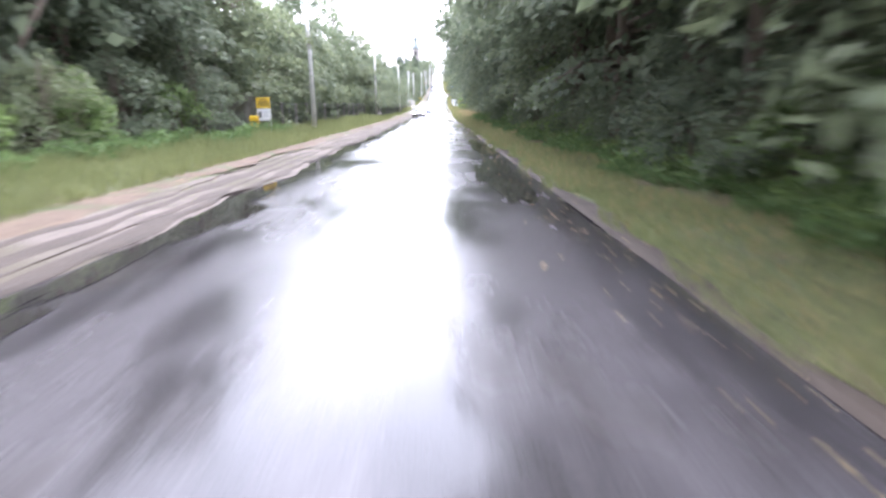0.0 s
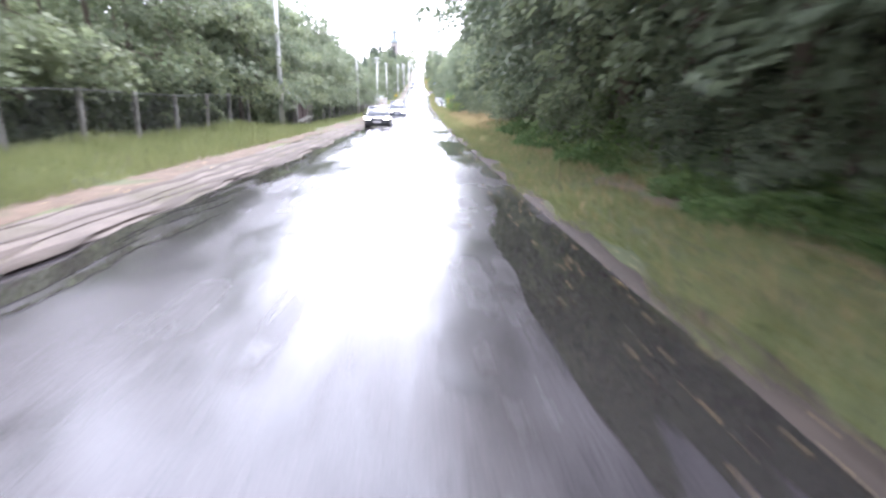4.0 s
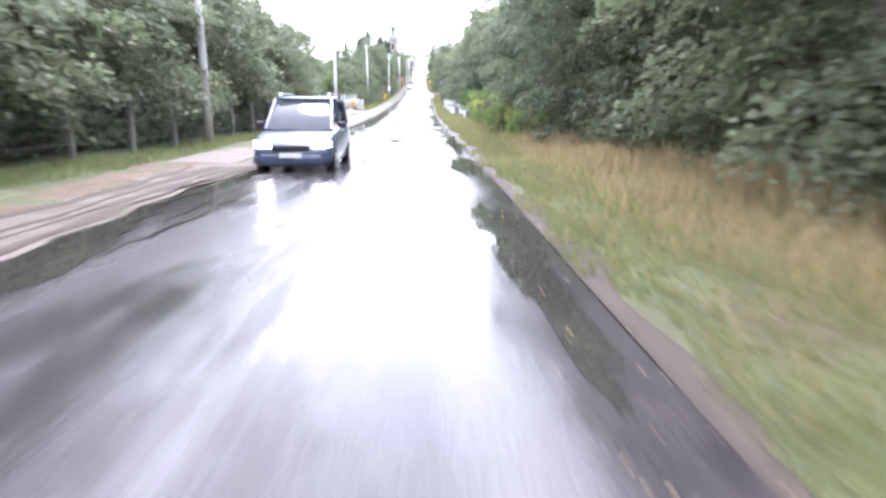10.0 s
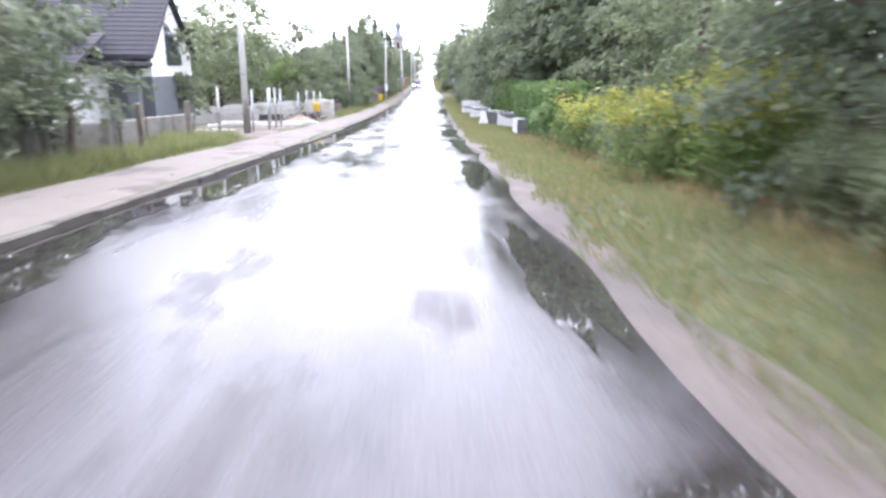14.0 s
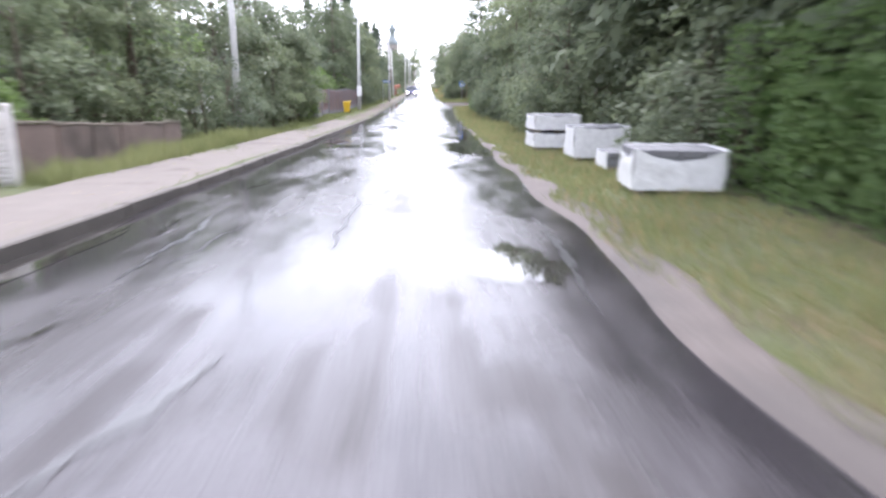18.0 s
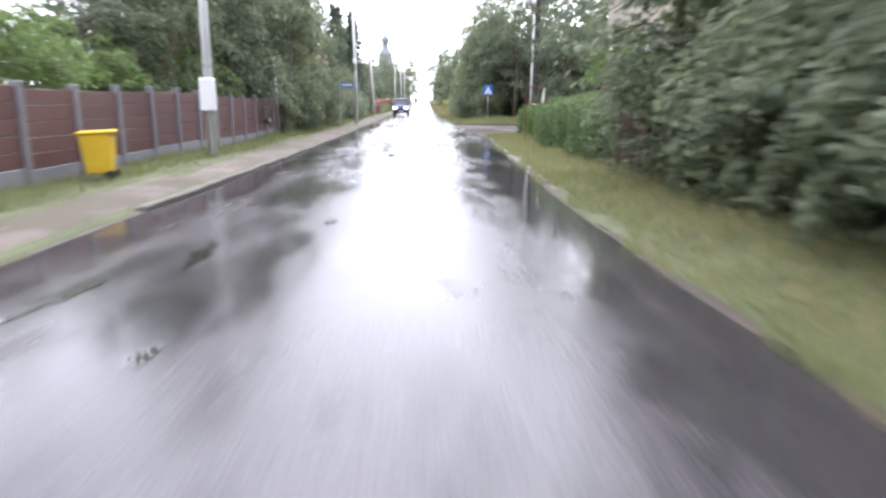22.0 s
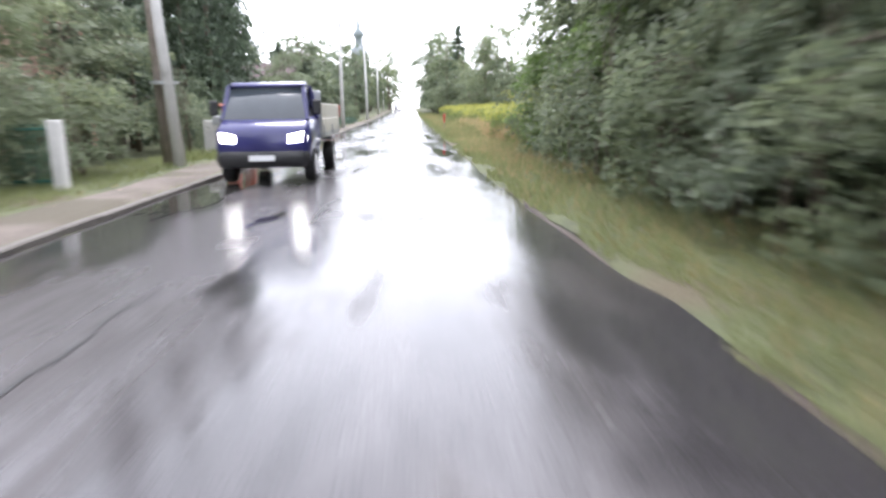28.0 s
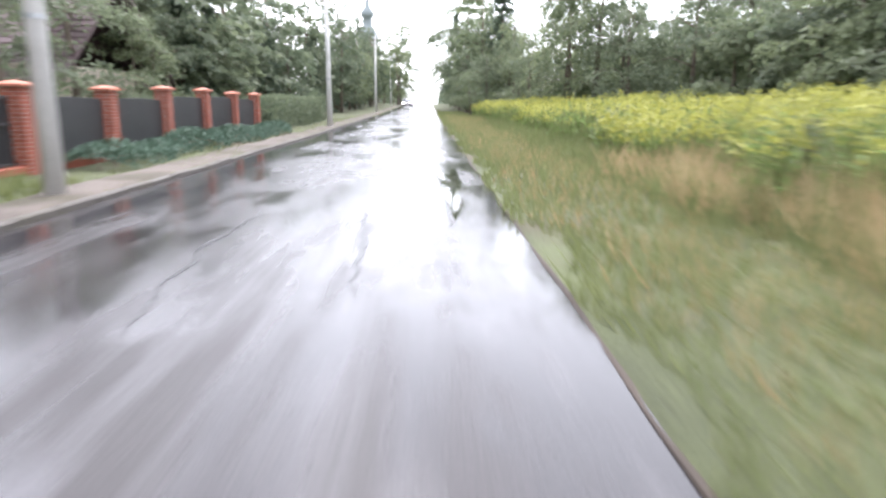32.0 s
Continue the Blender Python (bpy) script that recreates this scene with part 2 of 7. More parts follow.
M["kerbstone"] = material("kerb_concrete", (0.105, 0.095, 0.085), 0.85, vary=0.22, scale=2, fine=30, bump=0.4, dark=(0.10, 0.09, 0.075), spot=0.3, each=0.3)
M["shoulder"] = material("worn_gravel_shoulder", (0.092, 0.077, 0.07), 0.85, vary=0.4, scale=1.3, fine=20, bump=0.5, bump_dist=0.02, dark=(0.07, 0.06, 0.055), spot=0.4)
M["slab"] = material("paving_slab", (0.13, 0.112, 0.099), 0.85, vary=0.22, scale=2, fine=26, bump=0.25, dark=(0.075, 0.06, 0.053), spot=0.2, each=0.35)
M["old_concrete"] = material("mossy_old_concrete", (0.21, 0.20, 0.18), 0.9, vary=0.3, scale=3, fine=30, bump=0.4, dark=(0.10, 0.10, 0.08), spot=0.2)
M["tar"] = material("bitumen_crack", (0.012, 0.012, 0.013), 0.35, vary=0.3)
M["wood"] = material("grey_weathered_wood", (0.20, 0.17, 0.14), 0.85, vary=0.35, scale=4, fine=35, bump=0.5)
M["metal"] = material("galvanised_steel", (0.45, 0.46, 0.47), 0.45, metal=0.8, vary=0.15)
M["fallen"] = leaf_material("fallen_leaves", (0.30, 0.20, 0.09), (0.55, 0.46, 0.26), 0.5)
M["wire"] = material("dark_wire", (0.10, 0.10, 0.10), 0.6, metal=0.4)
M["white_wall"] = material("white_render", (0.78, 0.78, 0.77), 0.8, vary=0.06, scale=0.8, bump=0.1)
M["grey_wall"] = material("slate_grey_cladding", (0.13, 0.14, 0.155), 0.6, vary=0.12, scale=1.2)
M["roof_dark"] = material("dark_roof_tiles", (0.038, 0.038, 0.046), 0.8, vary=0.2, scale=2, each=0.2)
M["roof_red"] = material("faded_red_roof", (0.088, 0.056, 0.06), 0.75, vary=0.25, scale=1.5)
M["beige_wall"] = material("beige_render", (0.42, 0.36, 0.30), 0.85, vary=0.1, scale=0.7, dark=(0.45, 0.38, 0.31), spot=0.05)
M["pink_wall"] = material("salmon_render", (0.60, 0.38, 0.31), 0.85, vary=0.1, scale=0.7)
M["rust"] = material("rusty_red_paint", (0.19, 0.06, 0.05), 0.75, vary=0.35, scale=9)
M["red"] = material("red_paint", (0.50, 0.05, 0.05), 0.5, vary=0.12)
M["brown"] = material("brown_boards", (0.098, 0.045, 0.042), 0.5, vary=0.22, scale=2, fine=30, bump=0.25, each=0.4)
M["brick"] = material("red_clinker_brick", (0.27, 0.075, 0.045), 0.75, vary=0.25, scale=6, fine=50, bump=0.3, each=0.5)
M["mortar"] = material("mortar", (0.36, 0.30, 0.27), 0.9, vary=0.15)
M["cap"] = material("clay_cap", (0.45, 0.16, 0.10), 0.6, vary=0.2)
M["black"] = material("black_panels", (0.03, 0.03, 0.033), 0.45, vary=0.2)
M["grey_post"] = material("grey_concrete_post", (0.175, 0.175, 0.19), 0.75, vary=0.15, scale=3, bump=0.2)
M["wrap"] = material("white_plastic_wrap", (0.80, 0.80, 0.81), 0.3, vary=0.12, scale=5, fine=9, bump=0.9, bump_dist=0.03, coat=0.3)
M["paver"] = material("grey_pavers", (0.20, 0.20, 0.21), 0.8, vary=0.2, scale=4, fine=40, bump=0.3, each=0.4)
M["old_board"] = material("stained_brown_sheeting", (0.15, 0.112, 0.095), 0.85, vary=0.35, scale=1.6, fine=22, bump=0.4, dark=(0.075, 0.06, 0.05), spot=0.3, each=0.4)
M["sand"] = material("yellow_sand", (0.22, 0.175, 0.13), 0.9, vary=0.2, scale=2, fine=40, bump=0.5, bump_dist=0.02)
M["yellow"] = material("yellow_plastic", (0.72, 0.47, 0.03), 0.4, vary=0.12)
M["sign_white"] = material("sign_white", (0.8, 0.8, 0.8), 0.4, vary=0.04)
M["sign_blue"] = material("sign_blue", (0.02, 0.13, 0.50), 0.4, vary=0.06)
M["sign_black"] = material("sign_black", (0.02, 0.02, 0.02), 0.5, vary=0.05)
M["glass"] = material("window_glass", (0.05, 0.06, 0.07), 0.05, vary=0.1, spec=0.8)
M["tyre"] = material("tyre_rubber", (0.02, 0.02, 0.02), 0.8, vary=0.2)
M["chrome"] = material("alloy", (0.5, 0.5, 0.52), 0.3, metal=0.9, vary=0.1)
M["car_dark"] = material("dark_blue_grey_paint", (0.03, 0.035, 0.05), 0.25, vary=0.1, coat=0.6)
M["car_steel"] = material("steel_blue_paint", (0.075, 0.095, 0.15), 0.3, vary=0.1, coat=0.5)
M["car_navy"] = material("navy_blue_paint", (0.03, 0.03, 0.13), 0.3, vary=0.1, coat=0.5)
M["cream"] = material("cream_painted_board", (0.52, 0.50, 0.43), 0.5, vary=0.12, scale=3, dark=(0.36, 0.33, 0.27), spot=0.1)
M["plastic"] = material("black_plastic", (0.025, 0.025, 0.027), 0.55, vary=0.15)
M["tower_wall"] = material("old_tower_masonry", (0.30, 0.27, 0.25), 0.9, vary=0.2, scale=0.5)
M["tower_roof"] = material("green_copper", (0.19, 0.22, 0.225), 0.6, vary=0.2, scale=0.6)
lamp_glow = bpy.data.materials.new("lit_headlamp")
lamp_glow.use_nodes = True
lamp_glow.node_tree.nodes["Principled BSDF"].inputs["Emission Color"].default_value = (1, 0.97, 0.9, 1)
lamp_glow.node_tree.nodes["Principled BSDF"].inputs["Emission Strength"].default_value = 6
M["lit"] = lamp_glow

# ---------------------------------------------------------------- the lie of the land
fine_y = np.arange(-120.0, 1400.0, 1.0)
fine_z = np.cumsum(np.tan(np.radians(np.interp(fine_y, SLOPE_AT, SLOPE_DEG))))
fine_z = fine_z - np.interp(0.0, fine_y, fine_z)


def road_z(y):
    return np.interp(y, fine_y, fine_z)


def right_edge(y):
    return np.interp(y, [0, 45, 55, 70, 110, 160, 200, 225, 262, 276, 284, 296, 330, 356, 420], [1.7, 1.7, 1.62, 1.55, 1.45, 1.95, 1.85, 2.1, 2.4, 2.9, 3.2, 2.7, 1.9, 1.85, 1.8])


def path_lift(y):
    """How far the path and its kerb stand above the tarmac."""
    return np.interp(y, [0, 112, 128, 165, 185, 200, 236, 250, 262, 640], [0.012, 0.012, 0.014, 0.04, 0.08, 0.10, 0.095, 0.05, 0.03, 0.03])


def ground_z(x, y):
    """Height of the land beside the road; it is a little lower under the tarmac and rolls gently further off."""
    x, y = np.asarray(x, float), np.asarray(y, float)
    z = road_z(y)
    r = right_edge(y)
    off = np.maximum(np.maximum(x - r, LEFT - 0.15 - x), 0.0)
    inside = (x > LEFT - 0.1) & (x < r - 0.12)
    side = np.where(x < 0, path_lift(y) - 0.03, 0.0)
    roll = 0.05 * np.sin(y * 0.45 + x) * np.minimum(off / 2, 1) + 0.22 * np.sin(y * 0.05 + 1.3) * np.minimum(off / 14, 1)
    plot = np.clip((y - 188) / 6, 0, 1) * np.clip((226 - y) / 6, 0, 1) * np.clip(-9.0 - x, 0, 12) * 0.07
    side_road = (x > r - 0.3) & (x < 410) & (y > 286.6 + np.minimum(x - r, 6) * 0.25) & (y < 302.5 - np.minimum(x - r, 6) * 0.28)
    bank = 0.36 * np.clip((-6.4 - x) / 2.4, 0, 1) * np.clip((118 - y) / 8, 0, 1) + 0.3 * np.clip((x - 3.6) / 1.2, 0, 1) * np.clip((y - 302.6) / 1.5, 0, 1) * np.clip((316 - y) / 5, 0, 1)
    roll = roll - plot + bank
    inside = inside | side_road
    return np.where(inside, z - 0.25, z + side * np.minimum(off / 0.3, 1) + roll - 0.012)


def part(name, data, mat, parent=None, label="", smooth=False, at=None, kind=""):
    """One mesh object from a bmesh, a mesh, or (verts, faces), under a thing or a part."""
    if isinstance(data, bmesh.types.BMesh):
        me = bpy.data.meshes.new(name)
        data.to_mesh(me)
        data.free()
    elif isinstance(data, bpy.types.Mesh):
        me = data
    else:
        me = bpy.data.meshes.new(name)
        me.from_pydata([tuple(v) for v in data[0]], [], [tuple(f) for f in data[1]])
    if not me.materials:
        me.materials.append(M[mat] if isinstance(mat, str) else mat)
    if smooth:
        me.polygons.foreach_set("use_smooth", [True] * len(me.polygons))
    ob = new(name, me)
    if parent:
        ob.parent = parent
    if at is not None:
        ob.matrix_basis = at if isinstance(at, Matrix) else Matrix.Translation(at)
    if label:
        ob["label"] = label
    if kind:
        ob["kind"] = kind
    return ob


def quads(name, verts, mat, parent=None, label="", kind="", smooth=False):
    """A mesh of loose quads or triangles from an array (n, 4 or 3, 3)."""
    n, c = verts.shape[:2]
    me = bpy.data.meshes.new(name)
    me.vertices.add(n * c)
    me.vertices.foreach_set("co", np.ascontiguousarray(verts, dtype=np.float32).ravel())
    me.loops.add(n * c)
    me.loops.foreach_set("vertex_index", np.arange(n * c, dtype=np.int32))
    me.polygons.add(n)
    me.polygons.foreach_set("loop_start", np.arange(0, n * c, c, dtype=np.int32))
    me.polygons.foreach_set("loop_total", np.full(n, c, dtype=np.int32))
    me.update(calc_edges=True)
    return part(name, me, mat, parent, label, smooth=smooth, kind=kind)


def thing(name, x, y, z=None, rz=0.0, label="", category="", group="", kind=""):
    ob = new(name)
    ob.empty_display_size = 0.2
    ob.matrix_basis = pose(x, y, float(ground_z(x, y)) if z is None else z, 0, 0, rz)
    return tagged(ob, label, category, group, kind)


box_store = {}


def box(sx, sy, sz, bev=0.01):
    """A box with broken edges, centred on its base."""
    bm = bmesh.new()
    b = min(bev, sx / 3, sy / 3, sz / 3)
    for i in (-1, 1):
        for j in (-1, 1):
            for k in (-1, 1):
                x, y, z = i * sx / 2, j * sy / 2, k * sz / 2
                for v in ((x, y - j * b, z - k * b), (x - i * b, y, z - k * b), (x - i * b, y - j * b, z)):
                    bm.verts.new((v[0], v[1], v[2] + sz / 2))
    bmesh.ops.convex_hull(bm, input=bm.verts)
    return bm


def box_mesh(sx, sy, sz, bev, mat):
    key = (round(sx, 3), round(sy, 3), round(sz, 3), round(bev, 3), mat)
    if key not in box_store:
        me = bpy.data.meshes.new("piece")
        bm = box(sx, sy, sz, bev)
        bm.to_mesh(me)
        bm.free()
        me.materials.append(M[mat])
        box_store[key] = me
    return box_store[key]


def tube(path, radii, n=8, cap=True):
    """Verts and faces of a tapered tube along a path."""
    vs, fs = [], []
    path = [Vector(p) for p in path]
    for i, p in enumerate(path):
        d = (path[min(i + 1, len(path) - 1)] - path[max(i - 1, 0)]).normalized()
        u = d.orthogonal().normalized() if abs(d.z) < 0.9 else Vector((1, 0, 0)).cross(d).normalized()
        w = d.cross(u)
        for k in range(n):
            a = 2 * math.pi * k / n
            vs.append(p + (u * math.cos(a) + w * math.sin(a)) * radii[i])
    for i in range(len(path) - 1):
        for k in range(n):
            fs.append((i * n + k, i * n + (k + 1) % n, (i + 1) * n + (k + 1) % n, (i + 1) * n + k))
    if cap:
        fs.append(tuple(range(n - 1, -1, -1)))
        fs.append(tuple(range((len(path) - 1) * n, len(path) * n)))
    return vs, fs


def join(*pieces):
    vs, fs = [], []
    for v, f in pieces:
        k = len(vs)
        vs += list(v)
        fs += [tuple(i + k for i in q) for q in f]
    return vs, fs


def prism(outline, depth, axis="y", at=0.0):
    """A flat outline (a, z) given thickness along an axis."""
    n = len(outline)
    vs = []
    for d in (at, at + depth):
        vs += [(a, d, z) if axis == "y" else (d, a, z) for a, z in outline]
    fs = [tuple(range(n)), tuple(range(2 * n - 1, n - 1, -1))]
    fs += [(i, i + n, (i + 1) % n + n, (i + 1) % n) for i in range(n)]
    bm = bmesh.new()
    made = [bm.verts.new(v) for v in vs]
    for q in fs:
        bm.faces.new([made[i] for i in q])
    bmesh.ops.recalc_face_normals(bm, faces=bm.faces)
    return bm


# ---------------------------------------------------------------- ground, road, path
def sheet(name, xs, ys, height, mat, label, category):
    vs = [(x, y, float(height(x, y))) for y in ys for x in xs]
    w = len(xs)
    fs = [(j * w + i, j * w + i + 1, (j + 1) * w + i + 1, (j + 1) * w + i) for j in range(len(ys) - 1) for i in range(w - 1)]
    return tagged(part(name, (vs, fs), mat, smooth=True), label, category, kind="structure")


gx = sorted([-1500, -700, -300, -150, -80, -50, -35, -25, -20, -16, -13, -11, -9.5, -8.5, -7.5, -6.8, -6.2, -5.6, -5.1, -4.7, -4.45, -4.28, -4.2, -3, 0, 1.2, 1.5, 1.8, 2.1, 2.4, 2.7, 3.0, 3.4, 4, 4.7, 5.5, 6.5, 8, 10, 12, 15, 20, 28, 40, 60, 100, 200, 500, 1500])
gy = list(np.arange(-60, 470, 1.5)) + list(range(470, 700, 10)) + [750, 850, 1000, 1300]
sheet("ground", gx, gy, ground_z, "grass_ground", "grassy earth with patches of bare brown soil", "ground")

ry = list(np.arange(-60, 480, 1.0)) + list(range(480, 760, 5))


def road_height(u, y):
    return road_z(y) + 0.035 * (1 - (2 * u - 1) ** 2) - 0.03 + 0.008 * math.sin(y * 0.9 + u * 6) + 0.006 * math.sin(y * 0.37 - 4 * u)


rv, rf = [], []
for y in ry:
    e = float(right_edge(y)) + 0.07 * math.sin(y * 1.9) + 0.06 * math.sin(y * 0.71 + 1) + 0.05 * math.sin(y * 4.3)
    for k in range(15):
        u = k / 14
        rv.append((LEFT + (e - LEFT) * u, y, road_height(u, y)))
for j in range(len(ry) - 1):
    for k in range(14):
        rf.append((j * 15 + k, j * 15 + k + 1, (j + 1) * 15 + k + 1, (j + 1) * 15 + k))
tagged(part("road", (rv, rf), "tarmac", smooth=True), "straight worn tarmac road, wet and shining after rain", "road", kind="structure")

# ---------------------------------------------------------------- plants
rng = np.random.default_rng(7)


def leaves(centres, size, ratio=0.55, up=0.35, droop=0.0):
    """Folded leaf quads round the given points."""
    n = len(centres)
    d = rng.normal(size=(n, 3))
    d[:, 2] -= droop
    d /= np.linalg.norm(d, axis=1)[:, None]
    nr = rng.normal(size=(n, 3)) + np.array([0, 0, up * 3])
    s = np.cross(d, nr)
    s /= np.linalg.norm(s, axis=1)[:, None] + 1e-9
    w = np.cross(s, d)
    ln = (size * rng.uniform(0.6, 1.3, n))[:, None]
    base = centres - d * ln / 2
    v = np.empty((n, 4, 3))
    v[:, 0], v[:, 2] = base, base + d * ln
    mid = base + d * ln * 0.45 + w * ln * 0.12
    v[:, 1], v[:, 3] = mid + s * ln * ratio / 2, mid - s * ln * ratio / 2
    return v


def bough_leaves(n, height, low, radius, count, leaf, droop):
    """Leaves on layered boughs that reach out and hang at their tips, with gaps between the layers."""
    t = rng.uniform(0, 1, count) ** 0.9
    a = np.arange(count) * 2.39996 + rng.normal(size=count) * 0.35
    lobes = 0.86 + 0.16 * np.sin(a * 2 + rng.uniform(0, 6)) * np.sin(t * 5 + rng.uniform(0, 6)) + rng.uniform(-0.16, 0.2, count)
    ln = radius * np.sqrt(np.clip(np.sin(np.pi * np.clip(0.14 + 0.84 * t, 0, 1)), 0.04, 1)) * lobes
    z0 = low + (height - low) * t * 0.94
    rise = ln * (0.15 + 0.35 * t)
    k = rng.choice(count, n, p=ln ** 1.5 / (ln ** 1.5).sum())
    u = 0.22 + 0.78 * rng.uniform(0, 1, n) ** 0.62
    out = np.stack([np.cos(a[k]), np.sin(a[k]), 0 * u], -1)
    side = np.stack([-np.sin(a[k]), np.cos(a[k]), 0 * u], -1)
    twig = np.round(u * 7) / 7
    w = rng.normal(size=n) * 0.25 * ln[k] * np.sin(np.pi * np.clip(twig, 0.15, 0.93)) + 0.05 * rng.normal(size=n)
    z = z0[k] + rise[k] * u - droop * 0.62 * ln[k] * u ** 2 - 0.28 * np.abs(w) + rng.normal(size=n) * 0.13 - np.where(u > 0.7, rng.uniform(0, 0.5, n) ** 2 * droop, 0)
    pts = out * (ln[k] * u)[:, None] + side * w[:, None]
    pts[:, 2] = z
    d = out * 0.7 + side * (np.sign(w) * 0.55)[:, None] + rng.normal(size=(n, 3)) * 0.5 - [0, 0, 0.45]
    d /= np.linalg.norm(d, axis=1)[:, None]
    nr = out * 0.75 + [0, 0, 0.8] + rng.normal(size=(n, 3)) * 0.4
    s = np.cross(d, nr)
    s /= np.linalg.norm(s, axis=1)[:, None] + 1e-9
    up = np.cross(s, d)
    size = (leaf * rng.uniform(0.6, 1.3, n))[:, None]
    v = np.empty((n, 4, 3))
    base = pts - d * size / 2
    v[:, 0], v[:, 2] = base, base + d * size
    mid = base + d * size * 0.45 + up * size * 0.1
    v[:, 1], v[:, 3] = mid + s * size * 0.31, mid - s * size * 0.31
    tips = np.stack([np.cos(a) * ln * 0.8, np.sin(a) * ln * 0.8, z0 + rise * 0.8 - droop * 0.4 * ln], -1)
    return v, z0, tips


def crown_points(n, height, low, radius, clumps, spread):
    """Points in uneven clumps on the limbs of a crown."""
    t = rng.uniform(0, 1, clumps) ** 0.85
    a = rng.uniform(0, 2 * math.pi, clumps)
    lobes = 0.75 + 0.3 * np.sin(a * 2 + rng.uniform(0, 6)) * np.sin(t * 5 + rng.uniform(0, 6)) + rng.uniform(-0.2, 0.2, clumps)
    profile = np.sqrt(np.clip(np.sin(np.pi * np.clip(0.12 + 0.86 * t, 0, 1)), 0.03, 1))
    r = radius * profile * lobes * np.sqrt(rng.uniform(0.30, 1.0, clumps))
    c = np.stack([r * np.cos(a), r * np.sin(a), low + (height - low) * t], -1)
    k = rng.integers(0, clumps, n)
    off = rng.normal(size=(n, 3)) * spread * np.array([1, 1, 0.42]) * rng.uniform(0.6, 1.3, clumps)[k][:, None]
    return c[k] + off, c


def make_tree(name, label, height, low, radius, n, leaf, mat, clumps=60, trunk=0.16, limbs=9, category="tree", droop=0.6, stems=1):
    ob = new(name)
    tagged(ob, label, category)
    crown, roots, tips = bough_leaves(n, height, low, radius, clumps, leaf, droop)
    wood = []
    for q in range(stems):
        a = 2 * math.pi * q / stems
        f = 0.0 if stems == 1 else 0.25
        lean = rng.normal(size=2) * 0.12 * height * (0.25 if stems == 1 else 0.7)
        path = [(f * math.cos(a), f * math.sin(a), -0.3), (f * math.cos(a) + lean[0] * 0.2, f * math.sin(a) + lean[1] * 0.2, height * 0.25), (lean[0] * 0.6, lean[1] * 0.6, height * 0.55), (lean[0], lean[1], height * 0.9)]
        wood.append(tube(path, [trunk * 1.25, trunk, trunk * 0.6, trunk * 0.12], 8))
    for i in rng.choice(clumps, limbs, replace=False):
        c, z0 = tips[i], roots[i]
        wood.append(tube([(0, 0, z0 - 0.2), (c[0] * 0.5, c[1] * 0.5, z0 + (c[2] - z0) * 0.4 + 0.25), tuple(c)], [trunk * 0.4, trunk * 0.2, trunk * 0.05], 5))
    part("trunk", join(*wood), "bark", ob, smooth=True)
    quads("crown", crown, mat, ob)
    return ob


def make_conifer(name, label, height, radius, n, leaf=0.32):
    ob = new(name)
    tagged(ob, label, "tree")
    part("trunk", tube([(0, 0, -0.3), (0, 0, height * 0.5), (0.05, 0, height)], [0.2, 0.12, 0.02], 8), "bark", ob, smooth=True)
    whorls = int(height * 2.2)
    pts = []
    for i in range(whorls):
        t = (i + rng.uniform(0, 0.7)) / whorls
        for a in rng.uniform(0, 2 * math.pi, 6):
            ln = radius * (1 - t) ** 0.8 * rng.uniform(0.6, 1.1) + 0.15
            m = max(3, int(n / whorls / 6))
            u = rng.uniform(0.1, 1, m)
            pts.append(np.stack([u * ln * math.cos(a), u * ln * math.sin(a), height * (0.1 + 0.88 * t) - 0.28 * ln * u ** 1.5], -1) + rng.normal(size=(m, 3)) * [0.1, 0.1, 0.1])
    quads("crown", leaves(np.concatenate(pts), leaf, ratio=0.35, droop=0.6), "needle", ob)
    return ob


